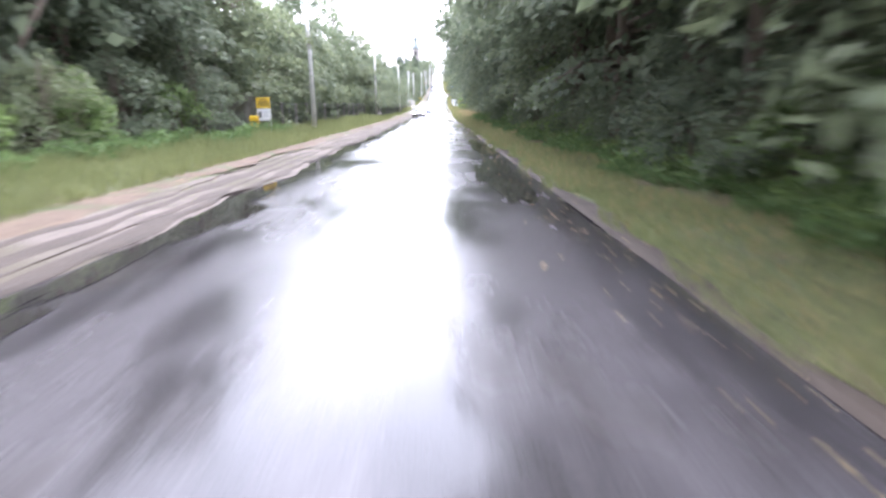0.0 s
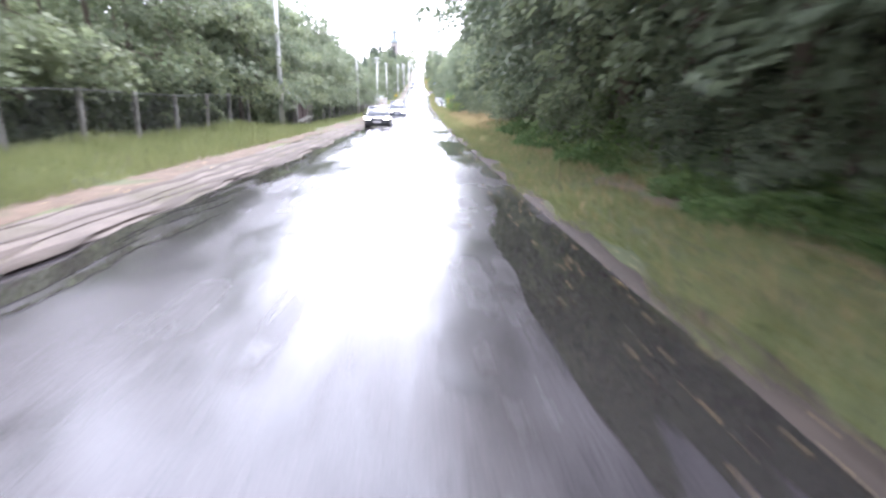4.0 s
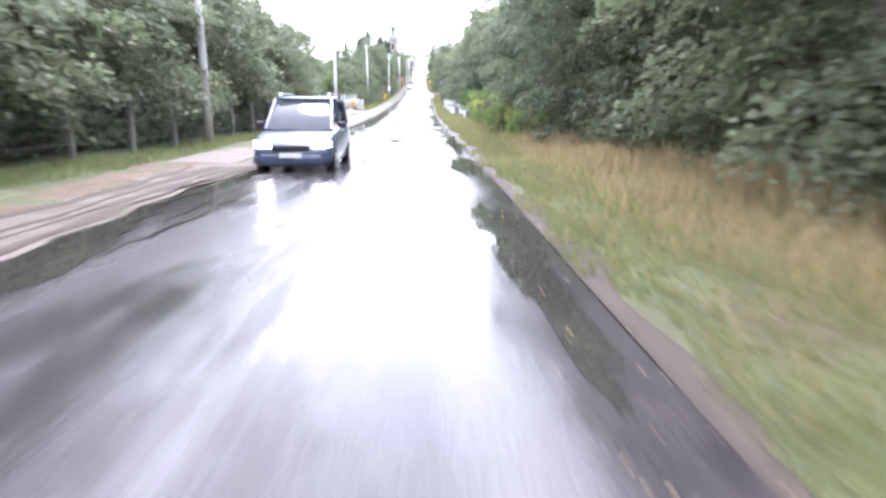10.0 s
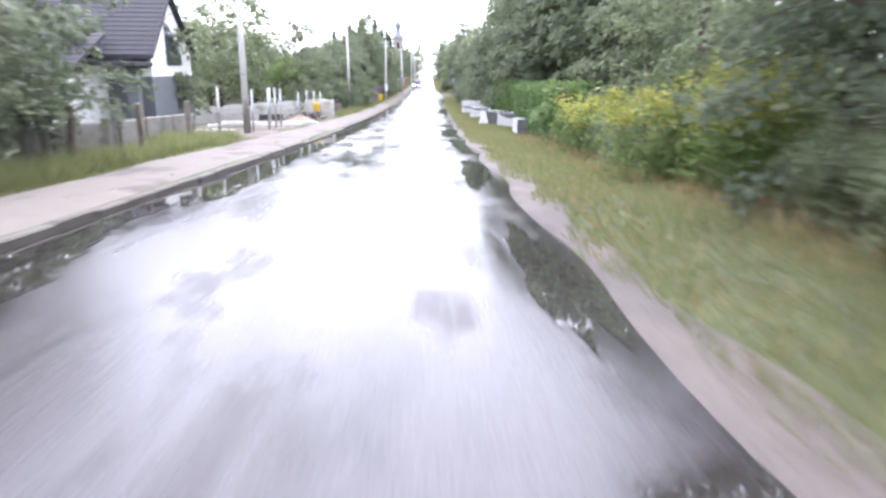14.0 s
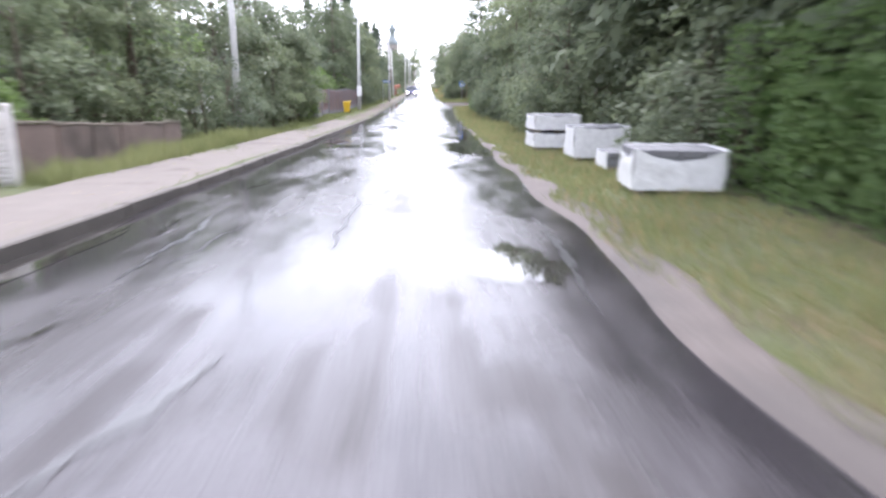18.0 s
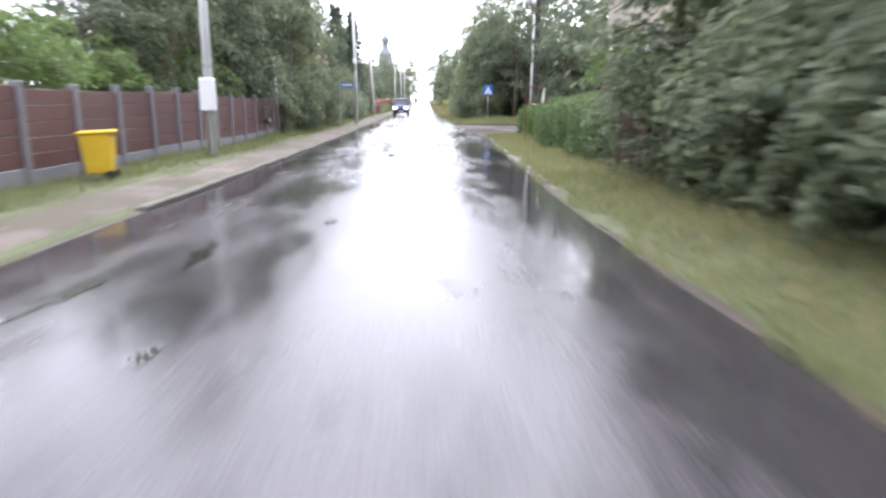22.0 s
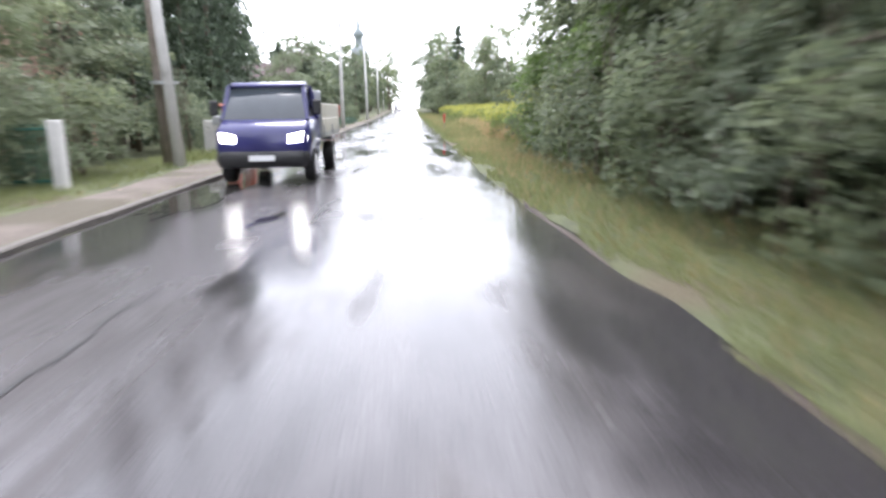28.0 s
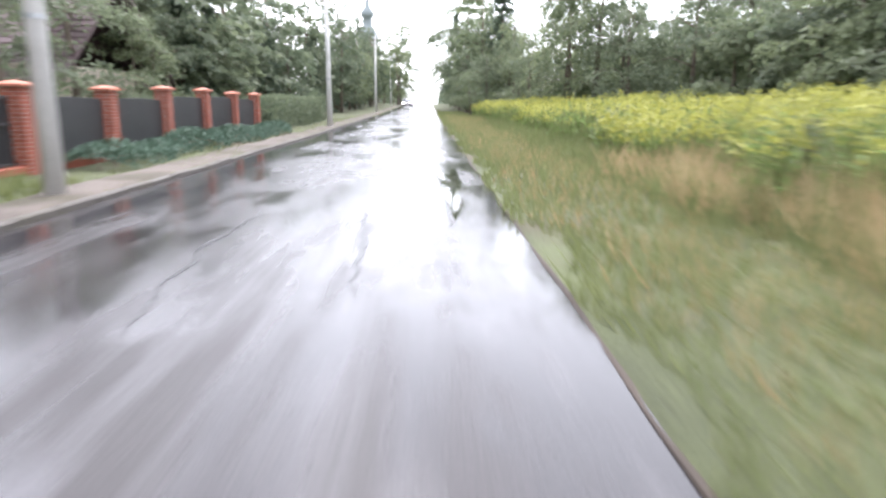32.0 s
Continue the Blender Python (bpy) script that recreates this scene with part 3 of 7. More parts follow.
PROTO = {
    "tree_a": make_tree("tree", "tall leafy tree with a dense green crown", 12.5, 1.5, 3.7, 7600, 0.215, "leaf", 74, 0.2, 14),
    "tree_b": make_tree("tree", "broad dark-leaved tree at the edge of the wood", 11.0, 0.9, 3.8, 7600, 0.215, "leaf_dark", 72, 0.18, 14),
    "tree_c": make_tree("tree", "slender tree with drooping green branches", 10.0, 0.6, 2.9, 5200, 0.2, "leaf", 64, 0.14, 12, droop=0.9),
    "tree_d": make_tree("tree", "large dark tree whose boughs hang over the verge", 13.0, 2.3, 4.7, 11500, 0.235, "leaf_dark", 84, 0.24, 20, droop=0.7),
    "tree_e": make_tree("tree", "large green tree with layered boughs over the verge", 12.5, 2.1, 4.4, 10500, 0.23, "leaf", 80, 0.22, 20, droop=0.8),
    "tree_a_far": make_tree("tree", "tall leafy tree standing back in the wood", 12.5, 1.5, 3.7, 1700, 0.5, "leaf", 60, 0.2, 9),
    "tree_b_far": make_tree("tree", "broad dark tree standing back among others", 11.0, 0.9, 3.8, 1700, 0.5, "leaf_dark", 60, 0.18, 9),
    "orchard_a": make_tree("garden_tree", "round-crowned tree with dull green leaves", 6.6, 0.9, 2.7, 3800, 0.195, "leaf_dark", 52, 0.13, 10),
    "orchard_b": make_tree("garden_tree", "bushy tree with mid-green leaves", 5.6, 0.6, 2.5, 3600, 0.185, "leaf", 50, 0.11, 9),
    "light_a": make_tree("young_tree", "young tree with fresh light-green leaves", 5.0, 0.7, 2.0, 2800, 0.18, "leaf_light", 42, 0.09, 8),
    "shrub_a": make_tree("shrub", "leafy green shrub on the verge", 2.7, 0.15, 1.5, 1900, 0.135, "leaf", 40, 0.05, 8, "shrub", stems=3),
    "shrub_b": make_tree("shrub", "dark green bush at the wood's edge", 3.4, 0.15, 1.8, 2000, 0.15, "leaf_dark", 42, 0.05, 8, "shrub", stems=3),
    "shrub_c": make_tree("shrub", "light yellow-green shrub with feathery leaves", 2.2, 0.1, 1.2, 1300, 0.17, "leaf_light", 32, 0.04, 7, "shrub", stems=3),
    "conifer": make_conifer("conifer", "tall dark spruce with drooping boughs", 14.0, 3.7, 3000, 0.5),
    "conifer_small": make_conifer("conifer", "small dark spruce in a garden", 8.0, 2.6, 2000, 0.4),
}
first_use = {}


def plant(kind, x, y, scale=1.0, tall=1.0, label=""):
    """Sets one plant of a kind; every plant is a thing of its own."""
    if kind in ("tree_a", "tree_b") and (x > 8.3 or x < -11.5 or y > 405):
        kind += "_far"
    m = pose(x, y, float(ground_z(x, y)) - 0.03, 0, 0, rng.uniform(0, 360)) @ Matrix.Diagonal((scale, scale, scale * tall, 1))
    if kind not in first_use:
        ob = PROTO[kind]
        ob.matrix_basis = m
        first_use[kind] = ob.name
        return ob
    ob = PROTO[kind]
    made = copy_thing(ob, m)
    made.matrix_basis = m
    return made


def row(kinds, x0, x1, y0, y1, step, s0=0.85, s1=1.15):
    y = y0
    while y < y1:
        k = kinds[int(rng.integers(0, len(kinds)))]
        plant(k, rng.uniform(x0, x1), y + rng.uniform(-0.3, 0.3) * step, rng.uniform(s0, s1), rng.uniform(0.9, 1.12))
        y += step


# wood on the east side
row(["tree_d", "tree_d", "tree_e"], 5.1, 5.9, 27, 103.9, 3.5, 1.0, 1.18)
row(["tree_d", "tree_d", "tree_e"], 5.7, 6.4, 104, 121, 3.5, 0.95, 1.15)
row(["tree_b"], 8.4, 9.0, 26, 121, 4.0)
row(["tree_a", "tree_b", "tree_c"], 7.0, 8.4, 121, 160, 3.4)
row(["tree_b", "tree_a"], 10, 13, 24, 165, 9.0, 1.0, 1.25)
row(["shrub_b", "shrub_b", "shrub_a"], 5.8, 6.8, 28, 122, 2.9, 0.9, 1.25)
row(["shrub_b", "shrub_a", "tree_c"], 6.4, 7.4, 122, 160, 2.6, 0.8, 1.1)
row(["shrub_c", "shrub_a", "shrub_c"], 5.0, 6.6, 162, 192, 2.2, 0.55, 0.85)
row(["shrub_a", "light_a"], 6.8, 8.2, 164, 194, 3.5, 0.7, 0.9)
row(["tree_c", "orchard_b", "tree_b"], 7.5, 9.5, 163, 212, 4.2, 0.8, 1.05)
row(["tree_a", "tree_b"], 9, 13, 195, 272, 5.0, 0.9, 1.15)
row(["shrub_b", "shrub_a", "orchard_a"], 5.6, 6.8, 232, 268, 2.4, 0.8, 1.05)
row(["tree_a", "tree_b", "conifer"], 13, 18, 268, 345, 6.0)
row(["orchard_b", "shrub_b", "tree_c"], 6.0, 8.5, 313, 346, 2.8, 0.8, 1.1)
row(["shrub_a", "shrub_b"], 4.0, 4.8, 317, 338, 1.8, 0.8, 1.1)
row(["tree_e", "tree_d"], 6.4, 7.4, 314, 340, 3.4, 0.8, 0.92)
# gardens and wood on the west side
row(["tree_a", "tree_b", "orchard_a"], -17, -12.5, 20, 70, 4.5)
row(["shrub_a", "shrub_b", "shrub_c"], -11.5, -8.9, 28, 62, 1.9, 0.75, 1.1)
row(["tree_d", "tree_b", "tree_d"], -14.5, -12.5, 30, 66, 3.4, 0.9, 1.1)
row(["orchard_b", "orchard_a", "tree_c", "orchard_b"], -12.3, -10.9, 66, 112, 2.5, 1.1, 1.45)
row(["orchard_a", "orchard_b", "orchard_a"], -10.6, -9.8, 113, 179, 2.6, 1.0, 1.3)
row(["tree_b", "tree_c"], -12.8, -11.6, 114, 182, 4.0, 0.85, 1.05)
row(["tree_b", "tree_a"], -20, -15.5, 72, 182, 8.0, 0.8, 1.0)
row(["orchard_b", "light_a", "orchard_a"], -13, -9.5, 222, 252, 2.8, 0.9, 1.15)
row(["tree_a", "tree_b"], -24, -16, 205, 262, 5.5, 0.8, 1.0)
row(["orchard_a", "tree_c", "light_a"], -13, -10.5, 267, 288, 3.4, 0.9, 1.1)
row(["shrub_b", "shrub_a", "orchard_b"], -9.5, -8.0, 290, 304, 2.3, 0.8, 1.15)
row(["shrub_b", "shrub_a"], -9.5, -8.0, 304, 334, 2.3, 0.7, 0.95)
row(["tree_b", "orchard_a", "conifer"], -14, -11, 288, 314, 4.2, 0.85, 1.1)
row(["conifer", "conifer_small", "conifer"], -14, -10.5, 344, 366, 2.8, 0.85, 1.1)
row(["orchard_a", "orchard_b"], -11.5, -9.5, 333, 346, 3.0, 0.8, 0.95)
row(["conifer", "tree_b", "conifer_small"], -24, -16, 300, 420, 6.0)
row(["orchard_a", "conifer_small", "tree_b"], -13, -10, 404, 500, 5.5, 0.8, 1.0)
row(["tree_a", "tree_b"], -14, -9, 500, 560, 12.0, 0.8, 1.0)
# far end, east side
row(["orchard_b", "orchard_a", "orchard_b"], 15, 17.5, 352, 408, 1.9, 0.9, 1.1)
row(["tree_c", "orchard_a"], 19, 24, 352, 440, 4.0, 0.9, 1.1)
row(["orchard_a", "orchard_b"], 5, 7, 424, 470, 4.5, 0.8, 1.0)
row(["tree_a", "orchard_b", "tree_b"], 5, 9, 448, 520, 10.0, 0.8, 1.05)


def woods(name, x0, x1, y0, y1, n, height, label, size=0.85, mat="leaf_dark"):
    """A far belt of trees, as one mass of leaf clumps with an uneven top."""
    x, y = rng.uniform(x0, x1, n), rng.uniform(y0, y1, n)
    top = height * (0.72 + 0.2 * np.sin(y * 0.31) * np.sin(y * 0.13 + 1) + 0.12 * np.sin(y * 0.9 + x))
    z = top * rng.uniform(0, 1, n) ** 0.8
    ob = quads(name, leaves(np.stack([x, y, ground_z(x, y) + z], -1), size, 0.7), mat, kind="stuff")
    return tagged(ob, label, "woods", kind="stuff")


def weeds(name, y0, y1, x0, x1, n, height, mat, label):
    """Low leafy weeds in uneven clumps along the foot of the trees."""
    y = rng.uniform(y0, y1, n)
    u = rng.uniform(0, 1, n)
    x = x0 + (x1 - x0) * u + 0.35 * np.sin(y * 0.8) + 0.2 * np.sin(y * 2.3)
    top = height * (0.45 + 0.55 * u) * (0.7 + 0.3 * np.sin(y * 1.9 + x) * np.sin(y * 0.63 + 2 * x))
    z = ground_z(x, y) + top * rng.uniform(0.1, 1, n) ** 0.7
    return tagged(quads(name, leaves(np.stack([x, y, z], -1), 0.13, 0.5, up=0.5), mat, kind="stuff"), label, "weeds", kind="stuff")


weeds("weeds", 26, 116, 3.9, 6.0, 34000, 1.05, "leaf_fresh", "fresh green weeds and nettles at the foot of the wood")
weeds("weeds", 26, 116, 4.2, 5.8, 7000, 1.2, "leaf_light", "yellow-green weeds at the foot of the wood")
weeds("weeds", 30, 66, -9.6, -8.2, 9000, 0.8, "leaf_fresh", "fresh green weeds before the bushes")
woods("undergrowth", 9.5, 12, 158, 198, 5000, 3.2, "dense shady undergrowth behind the shrubs", 0.4)
woods("undergrowth", 9.3, 11, 196, 264, 7000, 4.0, "dense shady undergrowth behind the hedge", 0.4)
woods("undergrowth", -11.9, -10.9, 67, 113, 8000, 2.5, "dense undergrowth behind the wire fence", 0.4)
woods("undergrowth", -10.4, -9.5, 114, 181, 9000, 1.9, "dark nettles and brambles along the old posts", 0.3)
woods("undergrowth", -11.6, -10.2, 113, 184, 12000, 2.6, "dense undergrowth behind the old posts", 0.4)
woods("undergrowth", 9, 36, 311, 315, 11000, 4.6, "dense bushes beside the side road", 0.36)
woods("undergrowth", 14.5, 18, 350, 442, 16000, 5.2, "bushes behind the flowering field", 0.4, "leaf")
woods("woods", 15, 19, 10, 175, 30000, 12, "deep shady wood behind the roadside trees")
woods("woods", 18, 23, 195, 350, 16000, 9, "belt of trees behind gardens")
woods("woods", -25, -20, 10, 200, 30000, 10, "shady wood behind the garden fence")
woods("woods", -30, -25, 205, 460, 18000, 9, "belt of trees behind gardens")
woods("woods", -16, -9, 560, 700, 6000, 9, "far trees along the road's end")
woods("woods", 6, 14, 520, 700, 7000, 9, "far trees along the road's end")
woods("woods", 17.5, 22, 350, 446, 15000, 7.6, "dense young wood behind the flowering field", 0.5, "leaf")
woods("woods", 26, 32, 345, 480, 10000, 8, "wood beyond the flowering field")


def blades(name, x0, x1, y0, y1, n, h0, h1, mat, label, width=0.02, edge=True, lean=0.35, ramp=0.0):
    """Grass as loose bent blades."""
    y = rng.uniform(y0, y1, n)
    u = rng.uniform(0, 1, n)
    left = right_edge(y) + x0 if edge else np.full(n, x0)
    wob = 0.18 * np.sin(y * 1.7) + 0.15 * np.sin(y * 0.6 + 2)
    x = left + wob * (1 - u) + u * (x1 - x0)
    patch = 0.5 + 0.22 * (np.sin(x * 2.1 + y * 0.83 + np.sin(y * 0.31)) + np.sin(y * 1.37 - x * 1.9 + 2 * np.sin(x * 0.7)))
    h = rng.uniform(h0, h1, n) * (0.55 + 0.45 * patch) * (1 - ramp + ramp * u)
    a = rng.uniform(0, 2 * math.pi, n)
    b = np.stack([x, y, ground_z(x, y) - 0.02], -1)
    s = np.stack([np.cos(a), np.sin(a), 0 * a], -1) * (width * rng.uniform(0.6, 1.4, n))[:, None]
    d = np.stack([rng.normal(size=n) * lean, rng.normal(size=n) * lean, np.ones(n)], -1) * h[:, None]
    v = np.empty((n, 3, 3))
    v[:, 0], v[:, 1], v[:, 2] = b - s, b + s, b + d
    return tagged(quads(name, v, mat, kind="stuff"), label, "grass", kind="stuff")


blades("verge_grass", -0.02, 3.0, 24, 350, 270000, 0.08, 0.27, "blade", "short rough grass along the tarmac edge", 0.013)
blades("verge_grass", 2.5, 4.8, 24, 118, 22000, 0.2, 0.75, "blade", "longer weeds at the foot of the bushes", 0.035)
blades("verge_grass", -10.0, -6.1, 30, 114, 52000, 0.15, 0.6, "blade", "uncut grass before the fence", 0.018, False)
blades("verge_grass", -8.6, -6.6, 114, 192, 24000, 0.08, 0.28, "blade", "thin grass along the fence", 0.015, False)
blades("verge_grass", -9.0, -6.2, 218, 340, 44000, 0.08, 0.3, "blade", "grass between path and fences", 0.015, False)
blades("verge_grass", 1.2, 5.0, 108, 162, 16000, 0.25, 0.75, "blade", "green grass growing among the dry stalks", 0.016, ramp=0.4)
blades("tall_grass", 1.3, 5.0, 112, 160, 17000, 0.35, 1.25, "dry", "tall dry yellow grass gone to seed", 0.017, ramp=0.6)
blades("tall_grass", 1.8, 3.6, 60, 112, 5000, 0.25, 0.6, "dry", "thin dry grass stalks", 0.012, ramp=0.5)
blades("tall_grass", 2.2, 4.0, 160, 196, 5000, 0.3, 0.8, "dry", "dry grass among weeds", 0.014, ramp=0.5)

blades("dry_grass", 0.15, 3.0, 24, 330, 34000, 0.1, 0.34, "dry", "dry stalks scattered through the verge", 0.011)
blades("dry_grass", 0.3, 3.4, 330, 420, 12000, 0.15, 0.45, "dry", "dry stalks scattered through the verge", 0.013)
blades("path_weeds", -6.2, -3.9, 28, 150, 11000, 0.03, 0.13, "blade", "thin weeds on the trodden path", 0.012, False)
blades("path_weeds", -6.3, -4.5, 252, 420, 15000, 0.03, 0.14, "blade", "thin weeds on the sandy path", 0.012, False)
blades("verge_grass", 2.6, 7.0, 340, 358, 16000, 0.15, 0.55, "blade", "rough grass before the flowering field", 0.016, True)
blades("tall_grass", 2.2, 5.4, 345, 354, 4500, 0.5, 1.15, "dry", "pale dry grass at the corner of the flowering field", 0.016, True)
blades("verge_grass", -8.5, -6.9, 172, 192, 9000, 0.25, 0.8, "blade", "tall weeds before the low cement wall", 0.018, False)
blades("path_weeds", -6.9, -4.35, 188, 254, 9000, 0.03, 0.12, "blade", "thin weeds in the joints of the worn pavement", 0.012, False)
blades("verge_grass", -7.4, -6.4, 218.5, 236, 6000, 0.2, 0.65, "blade", "tall grass before the brown sheet fence", 0.018, False)

# ---------------------------------------------------------------- kerb, path, puddles
def strip(name, edge0, edge1, y0, y1, lift, mat, label, category, step=1.0):
    """A strip of paving or soil along the road."""
    ys = np.arange(y0, y1 + 0.01, step)
    vs, fs, n = [], [], 7
    for y in ys:
        a, b = edge0(y), edge1(y)
        for k in range(n):
            x = a + (b - a) * k / (n - 1)
            vs.append((x, y, float(road_z(y)) + (lift if lift < 0.1 else float(path_lift(y)) + lift - 0.125) + (0.004 if y < 150 else 0.010) * math.sin(x * 5 + y * 1.7) + (0.0 if 0 < k < n - 1 else -0.035 if y < 150 else -0.11)))
    for j in range(len(ys) - 1):
        for k in range(n - 1):
            fs.append((j * n + k, (j + 1) * n + k, (j + 1) * n + k + 1, j * n + k + 1))
    return tagged(part(name, (vs, fs), mat, smooth=True), label, category, kind="structure")


def wob(base, amp, seed):
    return lambda y: base + amp * (math.sin(y * 0.8 + seed) * 0.5 + math.sin(y * 0.23 + 2 * seed) * 0.5 + 0.3 * math.sin(y * 2.7 + seed))


strip("path", wob(-5.55, 0.3, 1), wob(-3.86, 0.2, 2), -40, 150, 0.125, "soil", "sandy trodden path beside the road", "path", 0.5)
for k, (a, b) in enumerate(((-5.2, -5.12), (-4.78, -4.62), (-4.4, -4.3), (-4.08, -3.98))):
    strip("rut", wob(a, 0.16, 11 + 2 * k), wob(b, 0.2, 12 + 3 * k), -40, 149, 0.14, "mud", "dark wet rut worn into the sandy path", "rut", 0.4)
strip("path", wob(-6.7, 0.2, 3), wob(-4.42, 0.0, 2), 150, 190, 0.125, "slab", "pinkish worn pavement beside the road", "pavement")
strip("path", wob(-6.75, 0.1, 5), wob(-4.42, 0.0, 2), 190, 252, 0.125, "slab", "pinkish worn pavement beside the road", "pavement")
strip("path", wob(-5.9, 0.2, 7), wob(-4.42, 0.0, 2), 252, 345, 0.125, "soil", "weedy sandy path along the kerb", "path")
strip("path", wob(-5.5, 0.15, 9), wob(-4.42, 0.0, 2), 345, 640, 0.125, "soil", "sandy path along the kerb", "path")
strip("leaf_litter", wob(-6.45, 0.25, 4), wob(-5.45, 0.3, 6), -40, 150, 0.138, "litter", "reddish brown leaf litter between path and grass", "litter", 0.5)
strip("leaf_litter", lambda y: right_edge(y) + 1.9 + 0.3 * math.sin(y * 0.7) + 0.15 * math.sin(y * 2.1), lambda y: right_edge(y) + 2.75 + 0.25 * math.sin(y * 0.43 + 1), 26, 150, 0.015, "litter", "brown leaf litter at the foot of the trees", "litter", 0.5)
strip("driveway", wob(-9.5, 0.1, 4), wob(-6.6, 0.1, 4), 190, 203, 0.13, "soil", "bare sandy driveway of a building plot", "driveway")
strip("driveway", wob(-7.6, 0.05, 4), wob(-5.8, 0.1, 4), 255.5, 261, 0.13, "slab", "paved driveway before a gate", "driveway")
strip("verge_soil", lambda y: right_edge(y) - 0.12, lambda y: right_edge(y) + 0.04 + 0.1 * math.sin(y * 0.5) + 0.08 * math.sin(y * 1.9) + (0.1 if y < 232 else 0.0), 150, 286, -0.022, "mud", "muddy edge between tarmac and grass", "verge")
strip("verge_soil", lambda y: right_edge(y) - 0.12, lambda y: right_edge(y) + 0.16 + 0.1 * math.sin(y * 0.5) + 0.09 * math.sin(y * 1.9), -40, 150, 0.014, "mud", "muddy edge between tarmac and grass", "verge", 0.5)
strip("verge_soil", lambda y: right_edge(y) - 0.12, lambda y: right_edge(y) + 0.02 + 0.08 * math.sin(y * 0.5) + 0.06 * math.sin(y * 1.9), 303, 640, -0.022, "mud", "muddy edge between tarmac and grass", "verge")

def shoulder_fade(y):
    return float(np.interp(y, [146, 166, 222, 242], [0, 1, 1, 0]))


strip("shoulder", lambda y: right_edge(y) - shoulder_fade(y) * (0.3 + 0.12 * math.sin(y * 0.9)), lambda y: right_edge(y) + 0.04 + shoulder_fade(y) * (0.38 + 0.14 * math.sin(y * 0.5) + 0.1 * math.sin(y * 1.9)), 146, 242, 0.012, "shoulder", "bare pinkish gravel shoulder beside the tarmac", "shoulder", 0.5)
kerb = tagged(new("kerb"), "low worn concrete kerb stones along the tarmac", "kerb", kind="structure")
for k, y in enumerate(np.arange(150.5, 420.0, 1.0)):
    low = 0.065 if (190 < y < 202 or 255 < y < 261) else 0.0
    stone = part("kerb_stone", box_mesh(0.15, 0.985, 0.34, 0.02, "kerbstone"), "kerbstone", kerb)
    tilt = math.degrees(math.atan(float(road_z(y + 0.5) - road_z(y - 0.5))))
    stone.matrix_basis = pose(LEFT - 0.17 + rng.uniform(-0.012, 0.012), y, float(road_z(y)) + float(path_lift(y)) - 0.335 - low + rng.uniform(-0.012, 0.012), tilt + rng.uniform(-0.5, 0.5), rng.uniform(-2, 2), rng.uniform(-0.6, 0.6))
kerb2 = tagged(new("kerb"), "low kerb stones before the hedge and round the side road", "kerb", kind="structure")
for k, y in enumerate(np.arange(264.0, 286.0, 1.0)):
    stone = part("kerb_stone", box_mesh(0.15, 0.985, 0.34, 0.02, "kerbstone"), "kerbstone", kerb2)
    stone.matrix_basis = pose(float(right_edge(y)) + 0.05, y, float(road_z(y)) - 0.315 + rng.uniform(-0.025, 0.012), rng.uniform(-2, 2), rng.uniform(-6, 6), rng.uniform(-3, 3) - math.degrees(math.atan(float(right_edge(y + 0.5) - right_edge(y - 0.5)))))
for k in range(14):
    a = k / 13
    x, y = 2.75 + a * 9, 302.6 - 2.2 * a ** 0.6
    stone = part("kerb_stone", box_mesh(0.69, 0.15, 0.34, 0.02, "kerbstone"), "kerbstone", kerb2)
    stone.matrix_basis = pose(x, y, float(road_z(y)) - 0.24, 0, 0, -12 + 9 * a)


def side_height(x, y):
    return road_z(y) - 0.014 + 0.008 * math.sin(x * 0.7)


sv, sf = [], []
sxs = [0, 0.5, 1.2, 2, 3, 4.5, 6.5, 9, 13, 20, 30, 45, 80, 160, 400]
sys_ = np.linspace(287.0, 302.6, 15)
for j, y in enumerate(sys_):
    for d in sxs:
        x = float(right_edge(y)) - 0.3 + d
        lo, hi = 287.3 + min(d, 6) * 0.25 + max(0, d - 3) * 0.02, 302.4 - min(d, 6) * 0.28
        yy = lo + (hi - lo) * j / 14 if d > 0 else 285.5 + (303.2 - 285.5) * j / 14
        x = float(right_edge(yy)) - 0.3 + d
        z = side_height(x, yy) if d > 0 else road_height(min(1.0, (x - LEFT) / (float(right_edge(yy)) - LEFT)), yy) - 0.02
        sv.append((x, yy, z))
w = len(sxs)
sf = [(j * w + i, j * w + i + 1, (j + 1) * w + i + 1, (j + 1) * w + i) for j in range(14) for i in range(w - 1)]
tagged(part("road", (sv, sf), "old_tarmac", smooth=True), "side road of old broken tarmac leaving the main road", "road", kind="structure")


